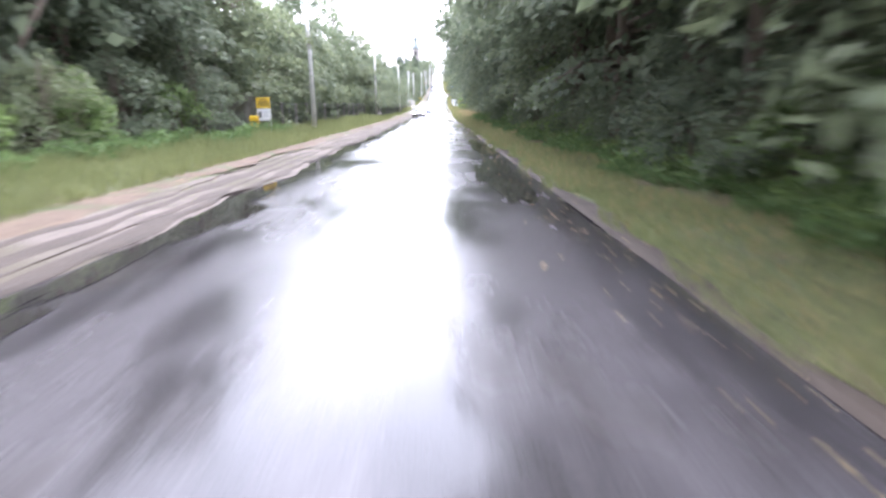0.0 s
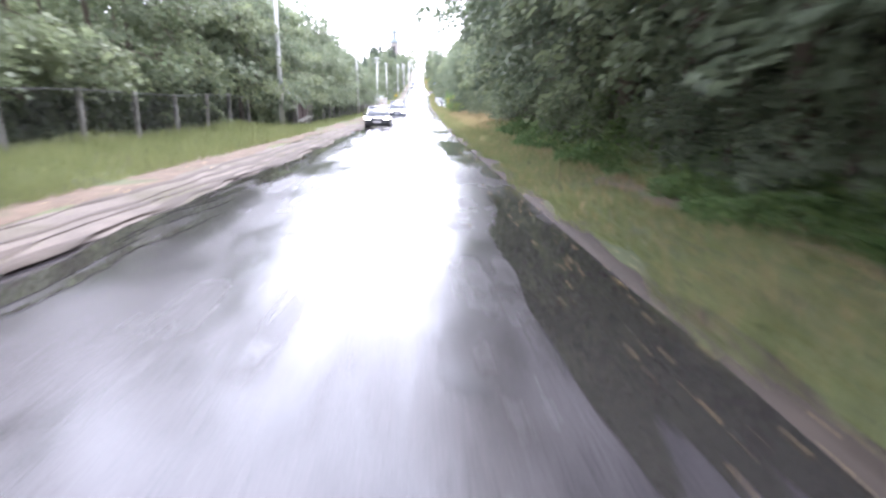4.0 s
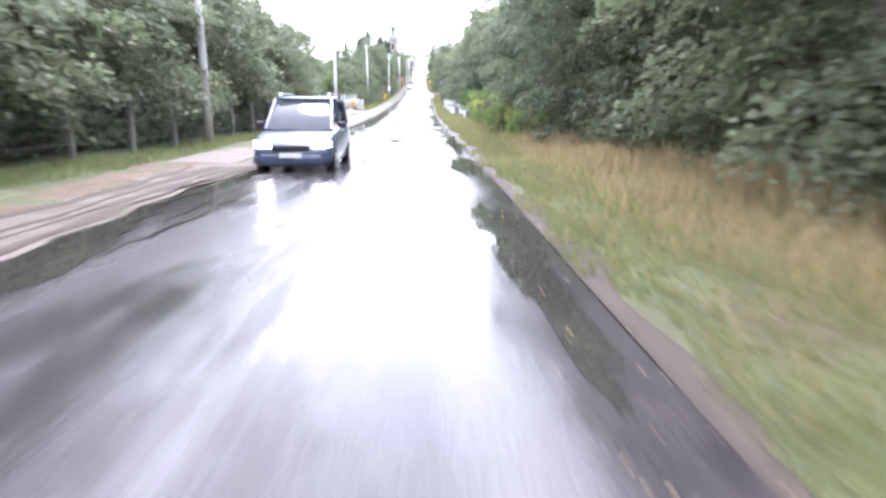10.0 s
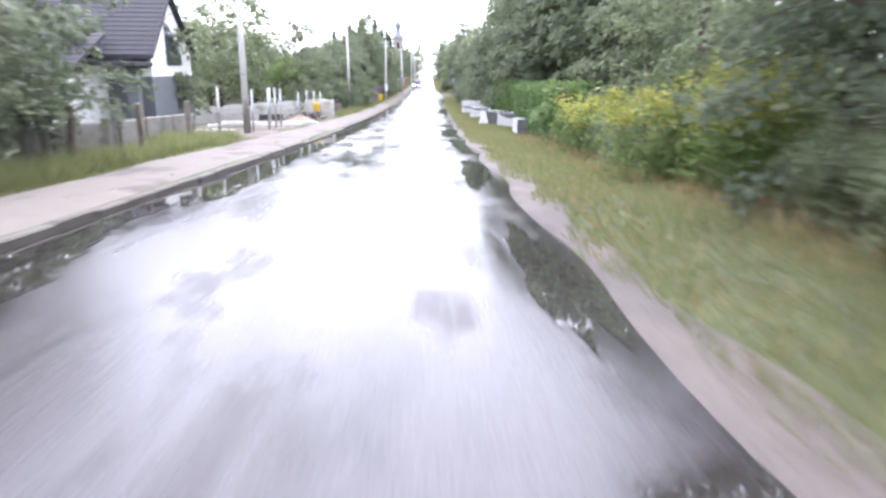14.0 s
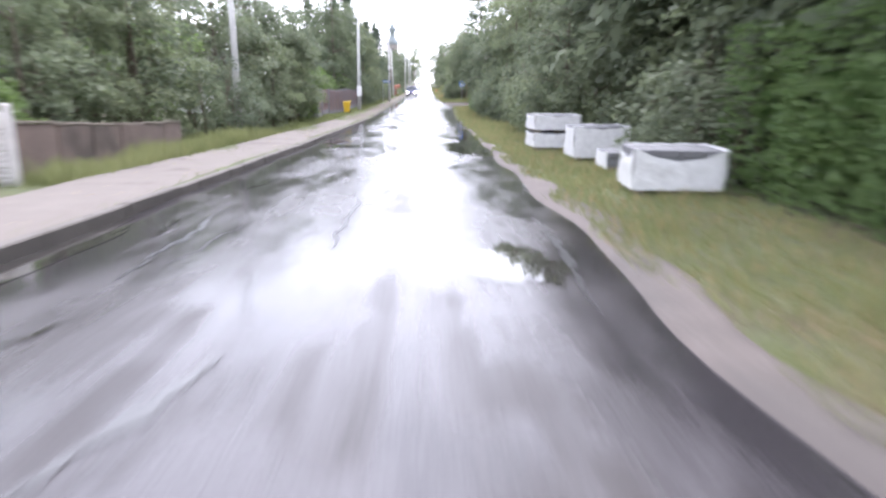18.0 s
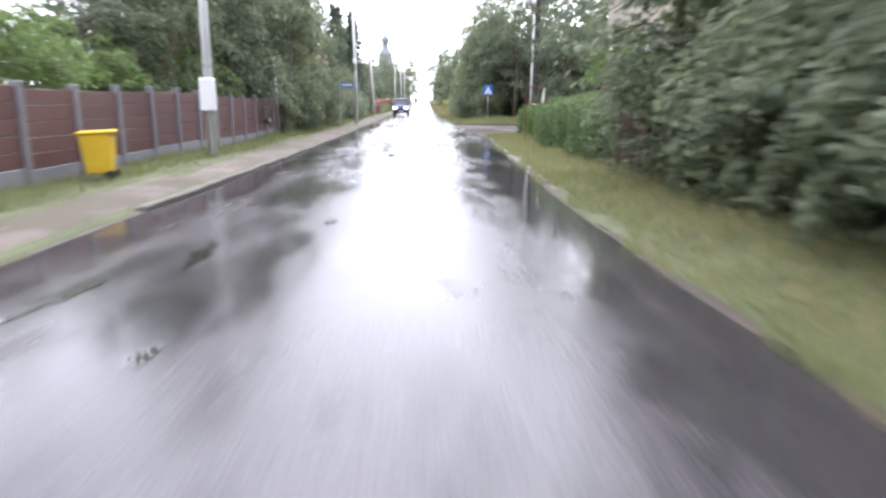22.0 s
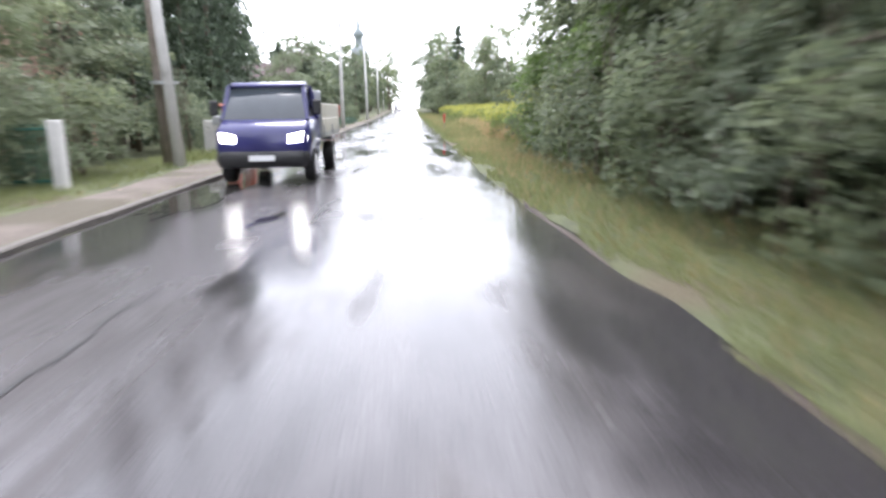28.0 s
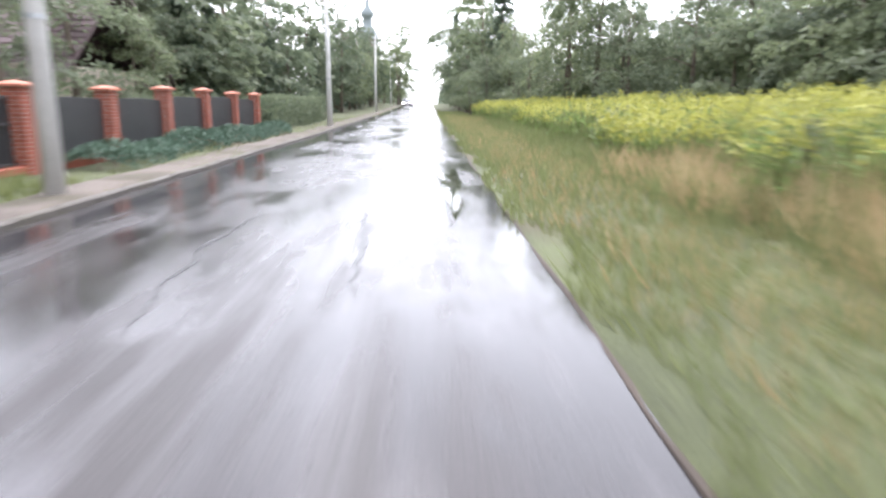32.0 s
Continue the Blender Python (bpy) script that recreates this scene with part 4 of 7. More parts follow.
def puddle(x, y, rx, ry, seed, label="still dark puddle on the tarmac"):
    """A thin sheet of standing water with a ragged shore that follows the road."""
    r = random.Random(seed)
    ph = [r.uniform(0, 6.3) for _ in range(5)]
    n = 84
    vs = []
    for k in range(n):
        a = 2 * math.pi * k / n
        q = 1 + 0.14 * math.sin(2 * a + ph[0]) + 0.16 * math.sin(3 * a + ph[1]) + 0.09 * math.sin(7 * a + ph[2]) + 0.05 * math.sin(13 * a + ph[3]) + 0.03 * math.sin(23 * a + ph[4])
        px, py = x + rx * q * math.cos(a), y + ry * q * math.sin(a)
        px = min(max(px, LEFT + 0.02), float(right_edge(py)) + 0.1)
        vs.append((px, py))
    rings = []
    for s in (1.0, 0.6, 0.25):
        for px, py in vs:
            xx, yy = x + (px - x) * s, y + (py - y) * s
            u = (xx - LEFT) / (float(right_edge(yy)) - LEFT)
            rings.append((xx, yy, road_height(min(max(u, 0), 1), yy) + 0.006))
    fs = []
    for q in range(2):
        fs += [(q * n + k, q * n + (k + 1) % n, (q + 1) * n + (k + 1) % n, (q + 1) * n + k) for k in range(n)]
    fs.append(tuple(range(2 * n, 3 * n)))
    return tagged(part("puddle", (rings, fs), "puddle", smooth=True), label, "puddle", group="puddles on the road")


pr = random.Random(5)
for y in np.arange(34, 186, 3.1):
    puddle(LEFT + pr.uniform(0.05, 0.75), y + pr.uniform(-1, 1), pr.uniform(0.15, 0.5), pr.uniform(1.2, 2.8), int(y * 10), "long dark puddle along the sunken edge of the tarmac")
for x, y, a, b in ((-3.6, 190, 0.35, 5.5), (-3.75, 201, 0.4, 6), (-3.9, 212, 0.22, 4), (-2.9, 229.4, 0.9, 0.5), (-1.3, 228.4, 0.35, 0.25), (-3.5, 232, 0.4, 0.9), (-3.6, 300, 0.4, 3), (-3.5, 330, 0.5, 3)):
    puddle(x, y, a, b, int(y))
for x, y, a, b in ((0.9, 46, 0.5, 4), (1.1, 56, 0.35, 5), (1.0, 82, 0.45, 5), (0.9, 100, 0.5, 4.5), (0.7, 112, 0.45, 1.6), (0.75, 117, 0.5, 1.0), (1.2, 140, 0.28, 3.5), (1.3, 150, 0.3, 3), (1.45, 157.5, 0.22, 2.6), (1.5, 162, 0.25, 2.2), (1.5, 168.2, 0.5, 0.45), (1.35, 172, 0.28, 2.2), (1.25, 181, 0.3, 3), (1.35, 190, 0.3, 4), (1.25, 198.5, 0.4, 4.2), (1.1, 206, 0.5, 1.4), (0.8, 213, 0.4, 0.9), (1.35, 229.6, 0.85, 2.2), (1.75, 233.5, 0.65, 3.2), (1.5, 239.6, 0.25, 1.3), (1.75, 226.9, 0.4, 0.9), (2.2, 279, 0.3, 0.5), (2.3, 273.5, 0.25, 0.5), (1.5, 284, 0.22, 0.6), (1.2, 340, 0.28, 2.5), (1.1, 352, 0.16, 2.6), (1.1, 372, 0.2, 3)):
    puddle(x, y, a, b, int(y * 7))
for k in range(12):
    puddle(pr.uniform(-2.8, 0.4), pr.uniform(235, 345), pr.uniform(0.06, 0.2), pr.uniform(0.15, 0.5), 900 + k, "small shallow puddle in a hollow of the tarmac")


def crack(x, y, ln, drift, seed, wd=0.03):
    """A ragged tarred crack in the tarmac."""
    r = random.Random(seed)
    vs, fs = [], []
    n = max(6, int(ln / 0.18))
    q = 0.0
    for k in range(n + 1):
        t = k / n
        q += r.uniform(-0.06, 0.06)
        yy, xx = y + ln * t, x + drift * t + q
        w_ = wd * (0.4 + r.uniform(0, 1)) * math.sin(math.pi * (0.06 + 0.88 * t))
        for s_ in (-1, 1):
            u = (xx + s_ * w_ - LEFT) / (float(right_edge(yy)) - LEFT)
            vs.append((xx + s_ * w_, yy, road_height(u, yy) + 0.005))
    fs = [(2 * k, 2 * k + 1, 2 * k + 3, 2 * k + 2) for k in range(n)]
    return tagged(part("crack", (vs, fs), "tar"), "dark tarred crack running along the tarmac", "crack", group="cracks in the road")


def water_seam(x, y, ln, drift, seed, wd):
    """A narrow ragged runnel of standing water along the sunken edge of the tarmac."""
    r = random.Random(seed)
    n = max(8, int(ln / 0.12))
    q, vs = 0.0, []
    for k in range(n + 1):
        t = k / n
        q += r.uniform(-0.05, 0.05)
        yy, xx = y + ln * t, max(x + drift * t + q, LEFT + 0.03)
        w_ = wd * (0.25 + r.uniform(0, 1.2)) * math.sin(math.pi * (0.05 + 0.9 * t))
        for s_ in (-1, 1):
            u = (xx + s_ * w_ - LEFT) / (float(right_edge(yy)) - LEFT)
            vs.append((xx + s_ * w_, yy, road_height(u, yy) + 0.007))
    return tagged(part("puddle", (vs, [(2 * k, 2 * k + 1, 2 * k + 3, 2 * k + 2) for k in range(n)]), "puddle"), "narrow dark runnel of rainwater along the tarmac edge", "puddle", group="puddles on the road")


wr = random.Random(23)
for k in range(95):
    y = 32 + 158 * (k + wr.uniform(0, 1)) / 95
    water_seam(LEFT + wr.choice((0.1, 0.25, 0.45, 0.7, 1.0)) + wr.uniform(-0.08, 0.08), y, wr.uniform(1.5, 5.5), wr.uniform(-0.1, 0.35), 300 + k, wr.uniform(0.03, 0.1))
for k in range(34):
    y = wr.uniform(198, 345)
    water_seam(wr.uniform(-3.6, 0.6), y, wr.uniform(0.4, 2.2), wr.uniform(-0.3, 0.3), 500 + k, wr.uniform(0.03, 0.12))
cr = random.Random(11)
for k in range(46):
    y = cr.uniform(60, 395) if k < 10 else cr.uniform(205, 395)
    crack(cr.choice((-1.3, -1.25, -2.6, 0.2, 1.0)) + cr.uniform(-0.25, 0.25), y, cr.uniform(1.2, 5.0), cr.uniform(-0.4, 0.4), k, cr.uniform(0.015, 0.05))
for k in range(14):
    y = cr.uniform(205, 345)
    crack(cr.uniform(-3.2, 0.2), y, 0.5, cr.choice((-1.4, 1.3, 1.0)), 100 + k, 0.02)


# ---------------------------------------------------------------- poles and wires
def utility_pole(x, y, h=8.6, arms=2, lean=0.0, box_on=False, label="pale weathered concrete utility pole carrying wires"):
    p = thing("utility_pole", x, y, label=label, category="pole", group="poles along the road")
    part("shaft", tube([(0, 0, -0.4), (0, 0, h * 0.5), (lean, 0, h)], [0.165, 0.125, 0.085], 12), "concrete", p, smooth=True)
    for k in range(arms):
        arm = part("crossarm", box_mesh(0.9, 0.07, 0.07, 0.01, "metal"), "metal", p, at=(lean, 0, h - 0.35 - 0.6 * k))
        for s in (-0.38, 0.0, 0.38):
            part("insulator", tube([(s, 0, 0.07), (s, 0, 0.12), (s, 0, 0.15), (s, 0, 0.2)], [0.02, 0.045, 0.03, 0.035], 8), "sign_white", arm, smooth=True)
    band = part("band", tube([(0, 0, 2.6), (0, 0, 2.68)], [0.152, 0.152], 12), "metal", p)
    if box_on:
        b = part("meter_box", box_mesh(0.42, 0.26, 0.95, 0.03, "sign_white"), "sign_white", p, "white plastic meter box", at=(0.05, -0.3, 1.35))
        part("conduit", tube([(0.05, -0.25, -0.1), (0.05, -0.25, 1.35)], [0.05, 0.05], 8), "metal", p)
        part("conduit", tube([(0.05, -0.2, 2.3), (0.05, -0.17, 7.5)], [0.035, 0.03], 8), "metal", p)
    return p


POLES = [(-8.26, 73.8), (-8.1, 114.3), (-7.8, 158.4), (-7.7, 195.4), (-7.9, 235), (-6.45, 271.5), (-5.3, 304.0), (-5.05, 370.3), (-4.9, 398.6), (-5.4, 440), (-6.3, 490), (-6.4, 530), (-6.5, 575)]
for k, (x, y) in enumerate(POLES):
    p = utility_pole(x, y, 8.8, 2 if k % 2 else 1, lean=(-0.1, 0.05, -0.12, 0.1)[k % 4], box_on=(k == 5))
    if k == 1:
        s = part("warning_plate", prism([(-0.48, 0), (0.48, 0), (0, 0.84)], 0.02), "metal", p, "bare grey back of a triangular road sign", at=(0.1, -0.2, 1.95))
    if k == 6:
        part("meter_box", box_mesh(0.3, 0.25, 0.4, 0.03, "sign_white"), "sign_white", p, "white plastic box", at=(0.0, -0.22, 4.6))
gas_post = thing("marker_post", -7.3, 327.7, label="short yellow utility marker post among the shrubs", category="post")
part("post", tube([(0, 0, -0.2), (0, 0, 1.15)], [0.09, 0.085], 10), "yellow", gas_post, smooth=True)
part("cap", tube([(0, 0, 1.15), (0, 0, 1.22)], [0.1, 0.04], 10), "yellow", gas_post)
twin = thing("utility_pole", -6.2, 336.2, label="pale concrete pole strapped to a dark wooden one", category="pole", group="poles along the road")
part("shaft", tube([(0, 0, -0.4), (-0.5, 0, 8.8)], [0.17, 0.09], 12), "concrete", twin, smooth=True)
part("shaft", tube([(-0.5, 0.5, -0.4), (-0.55, 0.1, 8.7)], [0.15, 0.09], 12), "wood", twin, "dark weathered wooden pole", smooth=True)
for z in (2.2, 5.2):
    part("band", tube([(-0.3, 0.2, z), (-0.3, 0.2, z + 0.08)], [0.36, 0.36], 14), "metal", twin)
east_pole = utility_pole(8.3, 302.9, 8.5, 1)
M["faded_paper"] = material("faded_paper", (0.55, 0.42, 0.22), 0.8, vary=0.2, scale=8)
part("notice", box_mesh(0.24, 0.01, 0.3, 0.003, "faded_paper"), "faded_paper", east_pole, "yellowed paper notice", at=(0.0, -0.17, 1.7))
thin = thing("lamp_post", -7.57, 286.2, label="thin grey steel post above the shrubs", category="post")
part("shaft", tube([(0, 0, -0.3), (-0.1, 0, 3.9)], [0.05, 0.04], 8), "metal", thin, smooth=True)


def cable(a, b, sag, r=0.014):
    pts = []
    for k in range(13):
        t = k / 12
        p = Vector(a).lerp(Vector(b), t)
        p.z -= sag * 4 * t * (1 - t)
        pts.append(p)
    c = part("overhead_cable", tube(pts, [r] * 13, 5), "wire", smooth=True)
    return tagged(c, "dark overhead cable sagging between two poles", "cable", group="overhead cables")


line = POLES[:7] + [(-6.5, 336.2)] + POLES[7:]
for (x0, y0), (x1, y1) in zip(line[:-1], line[1:]):
    for off, dz in ((-0.38, 8.6), (0.38, 8.6), (0.0, 8.0)):
        cable((x0 + off, y0, float(ground_z(x0, y0)) + dz), (x1 + off, y1, float(ground_z(x1, y1)) + dz), 0.9)
cable((-7.3, 194.6, float(road_z(194.6)) + 8.2), (-16.5, 207, float(road_z(207)) + 5.0), 0.4)
cable((-5.3, 304.0, float(road_z(304)) + 8.2), (8.3, 302.9, float(road_z(302.9)) + 8.2), 0.7)


# ---------------------------------------------------------------- fences on the west side
def wire_fence(x, y0, y1, step, h, mat, label, lean=4.0, wires=(0.3, 0.8, 1.3), dx=0.0, mesh=True):
    f = thing("fence", x, y0, label=label, category="fence")
    base = float(ground_z(x, y0))
    ys = list(np.arange(y0, y1 + 0.1, step))
    tops = []
    r = random.Random(int(y0))
    for k, y in enumerate(ys):
        xx = x + dx * k / max(1, len(ys) - 1)
        q = part("post", box_mesh(0.13, 0.13, h + 0.5, 0.02, mat), mat, f)
        q.matrix_basis = pose(xx - x, y - y0, float(ground_z(xx, y)) - base - 0.5, r.uniform(-lean, lean), r.uniform(-lean, lean), r.uniform(-10, 10))
        tops.append((xx - x, y - y0, float(ground_z(xx, y)) - base))
    for z in wires:
        part("wire", tube([(a, b, c + z) for a, b, c in tops], [0.016 if z == max(wires) else 0.008] * len(tops), 5), "wire", f)
    if mesh:
        bars = []
        for (a, b, c), (a2, b2, c2) in zip(tops[:-1], tops[1:]):
            n = int(step / 0.22)
            for k in range(n):
                for s in (1, -1):
                    t0 = k / n
                    t1 = min(max(t0 + s * h * 0.9 / step, 0), 1)
                    bars.append(tube([(a + (a2 - a) * t0, b + (b2 - b) * t0, c + (c2 - c) * t0 + 0.05), (a + (a2 - a) * t1, b + (b2 - b) * t1, c + (c2 - c) * t1 + h * 0.95)], [0.004, 0.004], 3, False))
        part("mesh", join(*bars), "wire", f, "rusty wire mesh")
    return f


wire_fence(-9.3, 66.4, 111.5, 3.46, 1.55, "old_concrete", "old wire mesh fence with grey posts, overgrown by grass", 2.0, (0.25, 1.5), 0.1)
wire_fence(-9.2, 119.5, 186, 3.4, 1.6, "old_concrete", "leaning grey concrete posts of an old wire fence", 5.0, (0.4, 1.0, 1.6), 1.2, mesh=True)
brace = thing("fence", -9.1, 128.6, label="grey concrete post with diagonal brace and rail", category="fence")
part("post", box_mesh(0.14, 0.14, 1.9, 0.02, "concrete"), "concrete", brace)
part("brace", tube([(0.0, 0.1, 1.2), (-0.1, 1.1, 0.0)], [0.06, 0.07], 6), "concrete", brace)
part("rail", tube([(0, 0, 1.85), (0.15, -2.4, 1.95)], [0.03, 0.03], 6), "wood", brace)

M["rusty_sheet"] = material("rusty_brown_sheet", (0.075, 0.05, 0.045), 0.8, vary=0.35, scale=2.5, fine=25, bump=0.3)
old_gate = thing("gate", -9.05, 123.6, label="dark rusty sheet gate hung between old grey posts", category="gate")
for k, y in enumerate((0.0, 5.3)):
    part("post", box_mesh(0.2, 0.2, 2.1, 0.03, "old_concrete"), "old_concrete", old_gate, at=pose(0.05, y, -0.1, 2 - 3 * k, 0, 0))
for y in (1.39, 3.91):
    sheet_part = part("leaf", box_mesh(0.03, 2.48, 1.55, 0.008, "rusty_sheet"), "rusty_sheet", old_gate, at=(0, y, 0.22))
    for z in (0.02, 0.76, 1.48):
        part("rail", box_mesh(0.045, 2.48, 0.05, 0.006, "rusty_sheet"), "rusty_sheet", sheet_part, at=(0.035, 0, z))
    for e in (-1.2, 1.2):
        part("stile", box_mesh(0.04, 0.05, 1.55, 0.006, "rusty_sheet"), "rusty_sheet", sheet_part, at=(0.033, e, 0.0))
part("top_rail", tube([(0.05, -0.2, 1.9), (0.05, 5.5, 1.95)], [0.03, 0.03], 6), "old_concrete", old_gate)
part("brace", tube([(0.12, -0.1, 1.3), (0.35, -1.0, -0.1)], [0.07, 0.08], 7), "old_concrete", old_gate)
part("brace", tube([(0.1, 5.4, 1.1), (0.2, 6.4, -0.1)], [0.06, 0.07], 7), "old_concrete", old_gate)
for k in range(10):
    part("stone", box_mesh(0.42, 0.44, 0.26, 0.04, "old_concrete"), "old_concrete", old_gate, at=pose(0.2, 0.35 + 0.5 * k, -0.06, 0, 0, 7 * k % 25))
part("plate", box_mesh(0.012, 0.22, 0.3, 0.003, "sign_white"), "sign_white", old_gate, "small white plate", at=(0.17, 0.0, 1.35))

notice = thing("notice_board", -8.75, 63.7, label="yellow notice board over a white one, hung on the fence", category="sign")
yb = part("yellow_board", box_mesh(0.64, 0.03, 0.5, 0.006, "yellow"), "yellow", notice, "yellow board with dark unreadable lines", at=(0, 0, 1.18))
wb = part("white_board", box_mesh(0.64, 0.03, 0.55, 0.006, "sign_white"), "sign_white", notice, "white board with a dark patch", at=(0, 0, 0.6))
for z, wd in ((0.38, 0.3), (0.28, 0.46), (0.19, 0.52), (0.1, 0.48)):
    part("bar", box_mesh(wd, 0.006, 0.045, 0.001, "sign_black"), "sign_black", yb, at=(0.02, -0.018, z))
part("bar", box_mesh(0.16, 0.006, 0.28, 0.001, "grey_wall"), "grey_wall", wb, at=(-0.18, -0.018, 0.14))
for z in (0.4, 0.3, 0.2):
    part("bar", box_mesh(0.28, 0.006, 0.02, 0.001, "grey_wall"), "grey_wall", wb, at=(0.12, -0.018, z))
for s in (-0.29, 0.29):
    part("post", tube([(s, 0.06, -0.3), (s, 0.06, 1.7)], [0.03, 0.03], 6), "metal", notice)
notice.matrix_basis = notice.matrix_basis @ pose(0, 0, 0, 0, 0, 8)
pier = thing("gate_pier", -9.75, 65.0, label="square grey concrete gate pier and wall end", category="wall")
part("pier", box_mesh(0.5, 0.5, 1.85, 0.03, "old_concrete"), "old_concrete", pier)
part("wall", box_mesh(2.1, 0.25, 1.75, 0.03, "old_concrete"), "old_concrete", pier, at=(-1.25, 0.1, 0))
part("coping", box_mesh(0.65, 0.65, 0.1, 0.02, "kerbstone"), "kerbstone", pier, at=(0, 0, 1.854))
tub = thing("grit_bin", -9.2, 63.6, label="small yellow plastic box with a dark band", category="box")
part("body", box_mesh(0.42, 0.36, 0.6, 0.05, "yellow"), "yellow", tub, at=(0, 0, 0.25))
part("band", box_mesh(0.43, 0.37, 0.06, 0.01, "sign_black"), "sign_black", tub, at=(0, 0, 0.55))
part("post", tube([(0, 0, -0.2), (0, 0, 0.26)], [0.04, 0.04], 6), "metal", tub)
trunk = thing("dead_tree", -11.5, 48, label="bare leaning grey trunk at the wood's edge", category="tree")
part("trunk", tube([(-0.6, 0, -0.3), (0.3, 1.0, 2.4), (1.5, 2.4, 5.2)], [0.17, 0.14, 0.08], 8), "bark", trunk, smooth=True)
part("branch", tube([(0.3, 1.0, 2.4), (-0.4, 1.6, 3.9), (-0.6, 1.9, 4.9)], [0.08, 0.05, 0.02], 6), "bark", trunk, smooth=True)


# ---------------------------------------------------------------- the new white house and its building plot
def window(parent, x, z, wd, ht, y, axis="y", joinery="sign_white", mullions=1, transom=False, out=-1):
    """A window with frame, sill and panes, on a wall across x (axis y) or along y (axis x)."""
    turn = pose(x, y, z) if axis == "y" else pose(y, x, z, 0, 0, 90)
    wn_ = part("window", box_mesh(wd, 0.06, ht, 0.01, "glass"), "glass", parent, "dark glass window pane", at=turn)
    t = 0.07
    for dx in (-wd / 2, wd / 2):
        part("frame", box_mesh(t, 0.12, ht + t, 0.008, joinery), joinery, wn_, at=(dx, out * 0.02, -t / 2))
    for dz in (-t, ht):
        part("frame", box_mesh(wd + t, 0.12, t, 0.008, joinery), joinery, wn_, at=(0, out * 0.024, dz + (0.0 if dz > 0 else 0.02)))
    for k in range(mullions):
        part("mullion", box_mesh(t * 0.8, 0.1, ht, 0.006, joinery), joinery, wn_, at=((k + 1) * wd / (mullions + 1) - wd / 2, out * 0.02, 0))
    if transom:
        part("transom", box_mesh(wd, 0.1, t * 0.8, 0.006, joinery), joinery, wn_, at=(0, out * 0.022, ht * 0.66))
    part("sill", box_mesh(wd + 0.2, 0.2, 0.04, 0.008, "concrete"), "concrete", wn_, at=(0, out * 0.05, -0.12))
    return wn_


def gable_roof(parent, x0, x1, y0, y1, eave, ridge, mat, along="x", over=0.5, thick=0.16, rows=14):
    """Two slopes of overlapping tile courses."""
    if along == "x":
        mid, half = (y0 + y1) / 2, (y1 - y0) / 2 + over
        for s in (-1, 1):
            r = part("roof", roof_slope(x1 - x0 + 2 * over, half, ridge - eave + over * (ridge - eave) / ((y1 - y0) / 2), thick, rows), mat, parent, "roof slope of overlapping tiles")
            r.matrix_basis = pose((x0 + x1) / 2, mid, ridge, 0, 0, 0 if s < 0 else 180)
    else:
        mid, half = (x0 + x1) / 2, (x1 - x0) / 2 + over
        for s in (-1, 1):
            r = part("roof", roof_slope(y1 - y0 + 2 * over, half, ridge - eave + over * (ridge - eave) / ((x1 - x0) / 2), thick, rows), mat, parent, "roof slope of overlapping tiles")
            r.matrix_basis = pose(mid, (y0 + y1) / 2, ridge, 0, 0, -90 if s < 0 else 90)


def roof_slope(length, run, drop, thick, rows):
    """Courses stepping down from the ridge at the origin towards -y, as one body."""
    out = [(0.0, 0.0)]
    for k in range(rows):
        b = (k + 1) / rows
        out += [(-run * b, -drop * b + 0.035), (-run * b + 0.001, -drop * b)]
    out += [(-run, -drop - thick), (0.0, -thick)]
    return prism(out, length, "x", -length / 2)


hz = float(road_z(209)) - 0.02
villa = thing("house", -2.5, 6.0, hz, label="new white house with slate-grey base and steep dark tiled roof", category="house")
part("base_wall", box_mesh(8.6, 6.6, 2.85, 0.02, "grey_wall"), "grey_wall", villa, "slate-grey ground floor wall", at=(-17.6, 203.2, 0))
part("gable_wall", prism([(199.92, 2.856), (206.48, 2.856), (206.48, 4.2), (203.2, 7.4), (199.92, 4.2)], 8.56, "x", -21.88), "white_wall", villa, "white rendered gable wall")
gable_roof(villa, -22.0, -13.4, 199.9, 206.5, 4.45, 7.85, "roof_dark", "x", 0.4, 0.2)
part("window", prism([(202.3, 3.5), (204.7, 3.5), (204.7, 4.1), (202.3, 6.5)], 0.05, "x", -13.31), "glass", villa, "tall slanting gable window")
part("window", box_mesh(0.05, 1.7, 1.35, 0.01, "glass"), "glass", villa, "ground floor window with a dark blind", at=(-13.27, 204.3, 0.95))
for k in range(7):
    part("blind_slat", box_mesh(0.04, 1.6, 0.1, 0.01, "black"), "black", villa, at=(-13.235, 204.3, 1.0 + k * 0.18))
part("frame", box_mesh(0.07, 1.85, 0.07, 0.01, "black"), "black", villa, at=(-13.25, 204.3, 0.86))
for k in range(6):
    part("louvre", box_mesh(0.9, 0.06, 0.09, 0.01, "black"), "black", villa, at=(-13.9, 199.82, 3.1 + k * 0.2))
part("pier", box_mesh(0.6, 0.6, 3.4, 0.02, "grey_wall"), "grey_wall", villa, at=(-14.0, 198.9, 0))
part("porch_roof", box_mesh(2.6, 2.4, 0.25, 0.03, "roof_dark"), "roof_dark", villa, at=(-14.6, 198.9, 3.404))
part("garage_wall", box_mesh(9.0, 5.2, 3.0, 0.02, "white_wall"), "white_wall", villa, "white rendered garage wall", at=(-20.4, 197.2, 0))
gr = part("garage_roof", roof_slope(9.6, 5.6, 2.6, 0.2, 10), "roof_dark", villa, "dark tiled garage roof")
gr.matrix_basis = pose(-20.4, 199.8, 5.3)
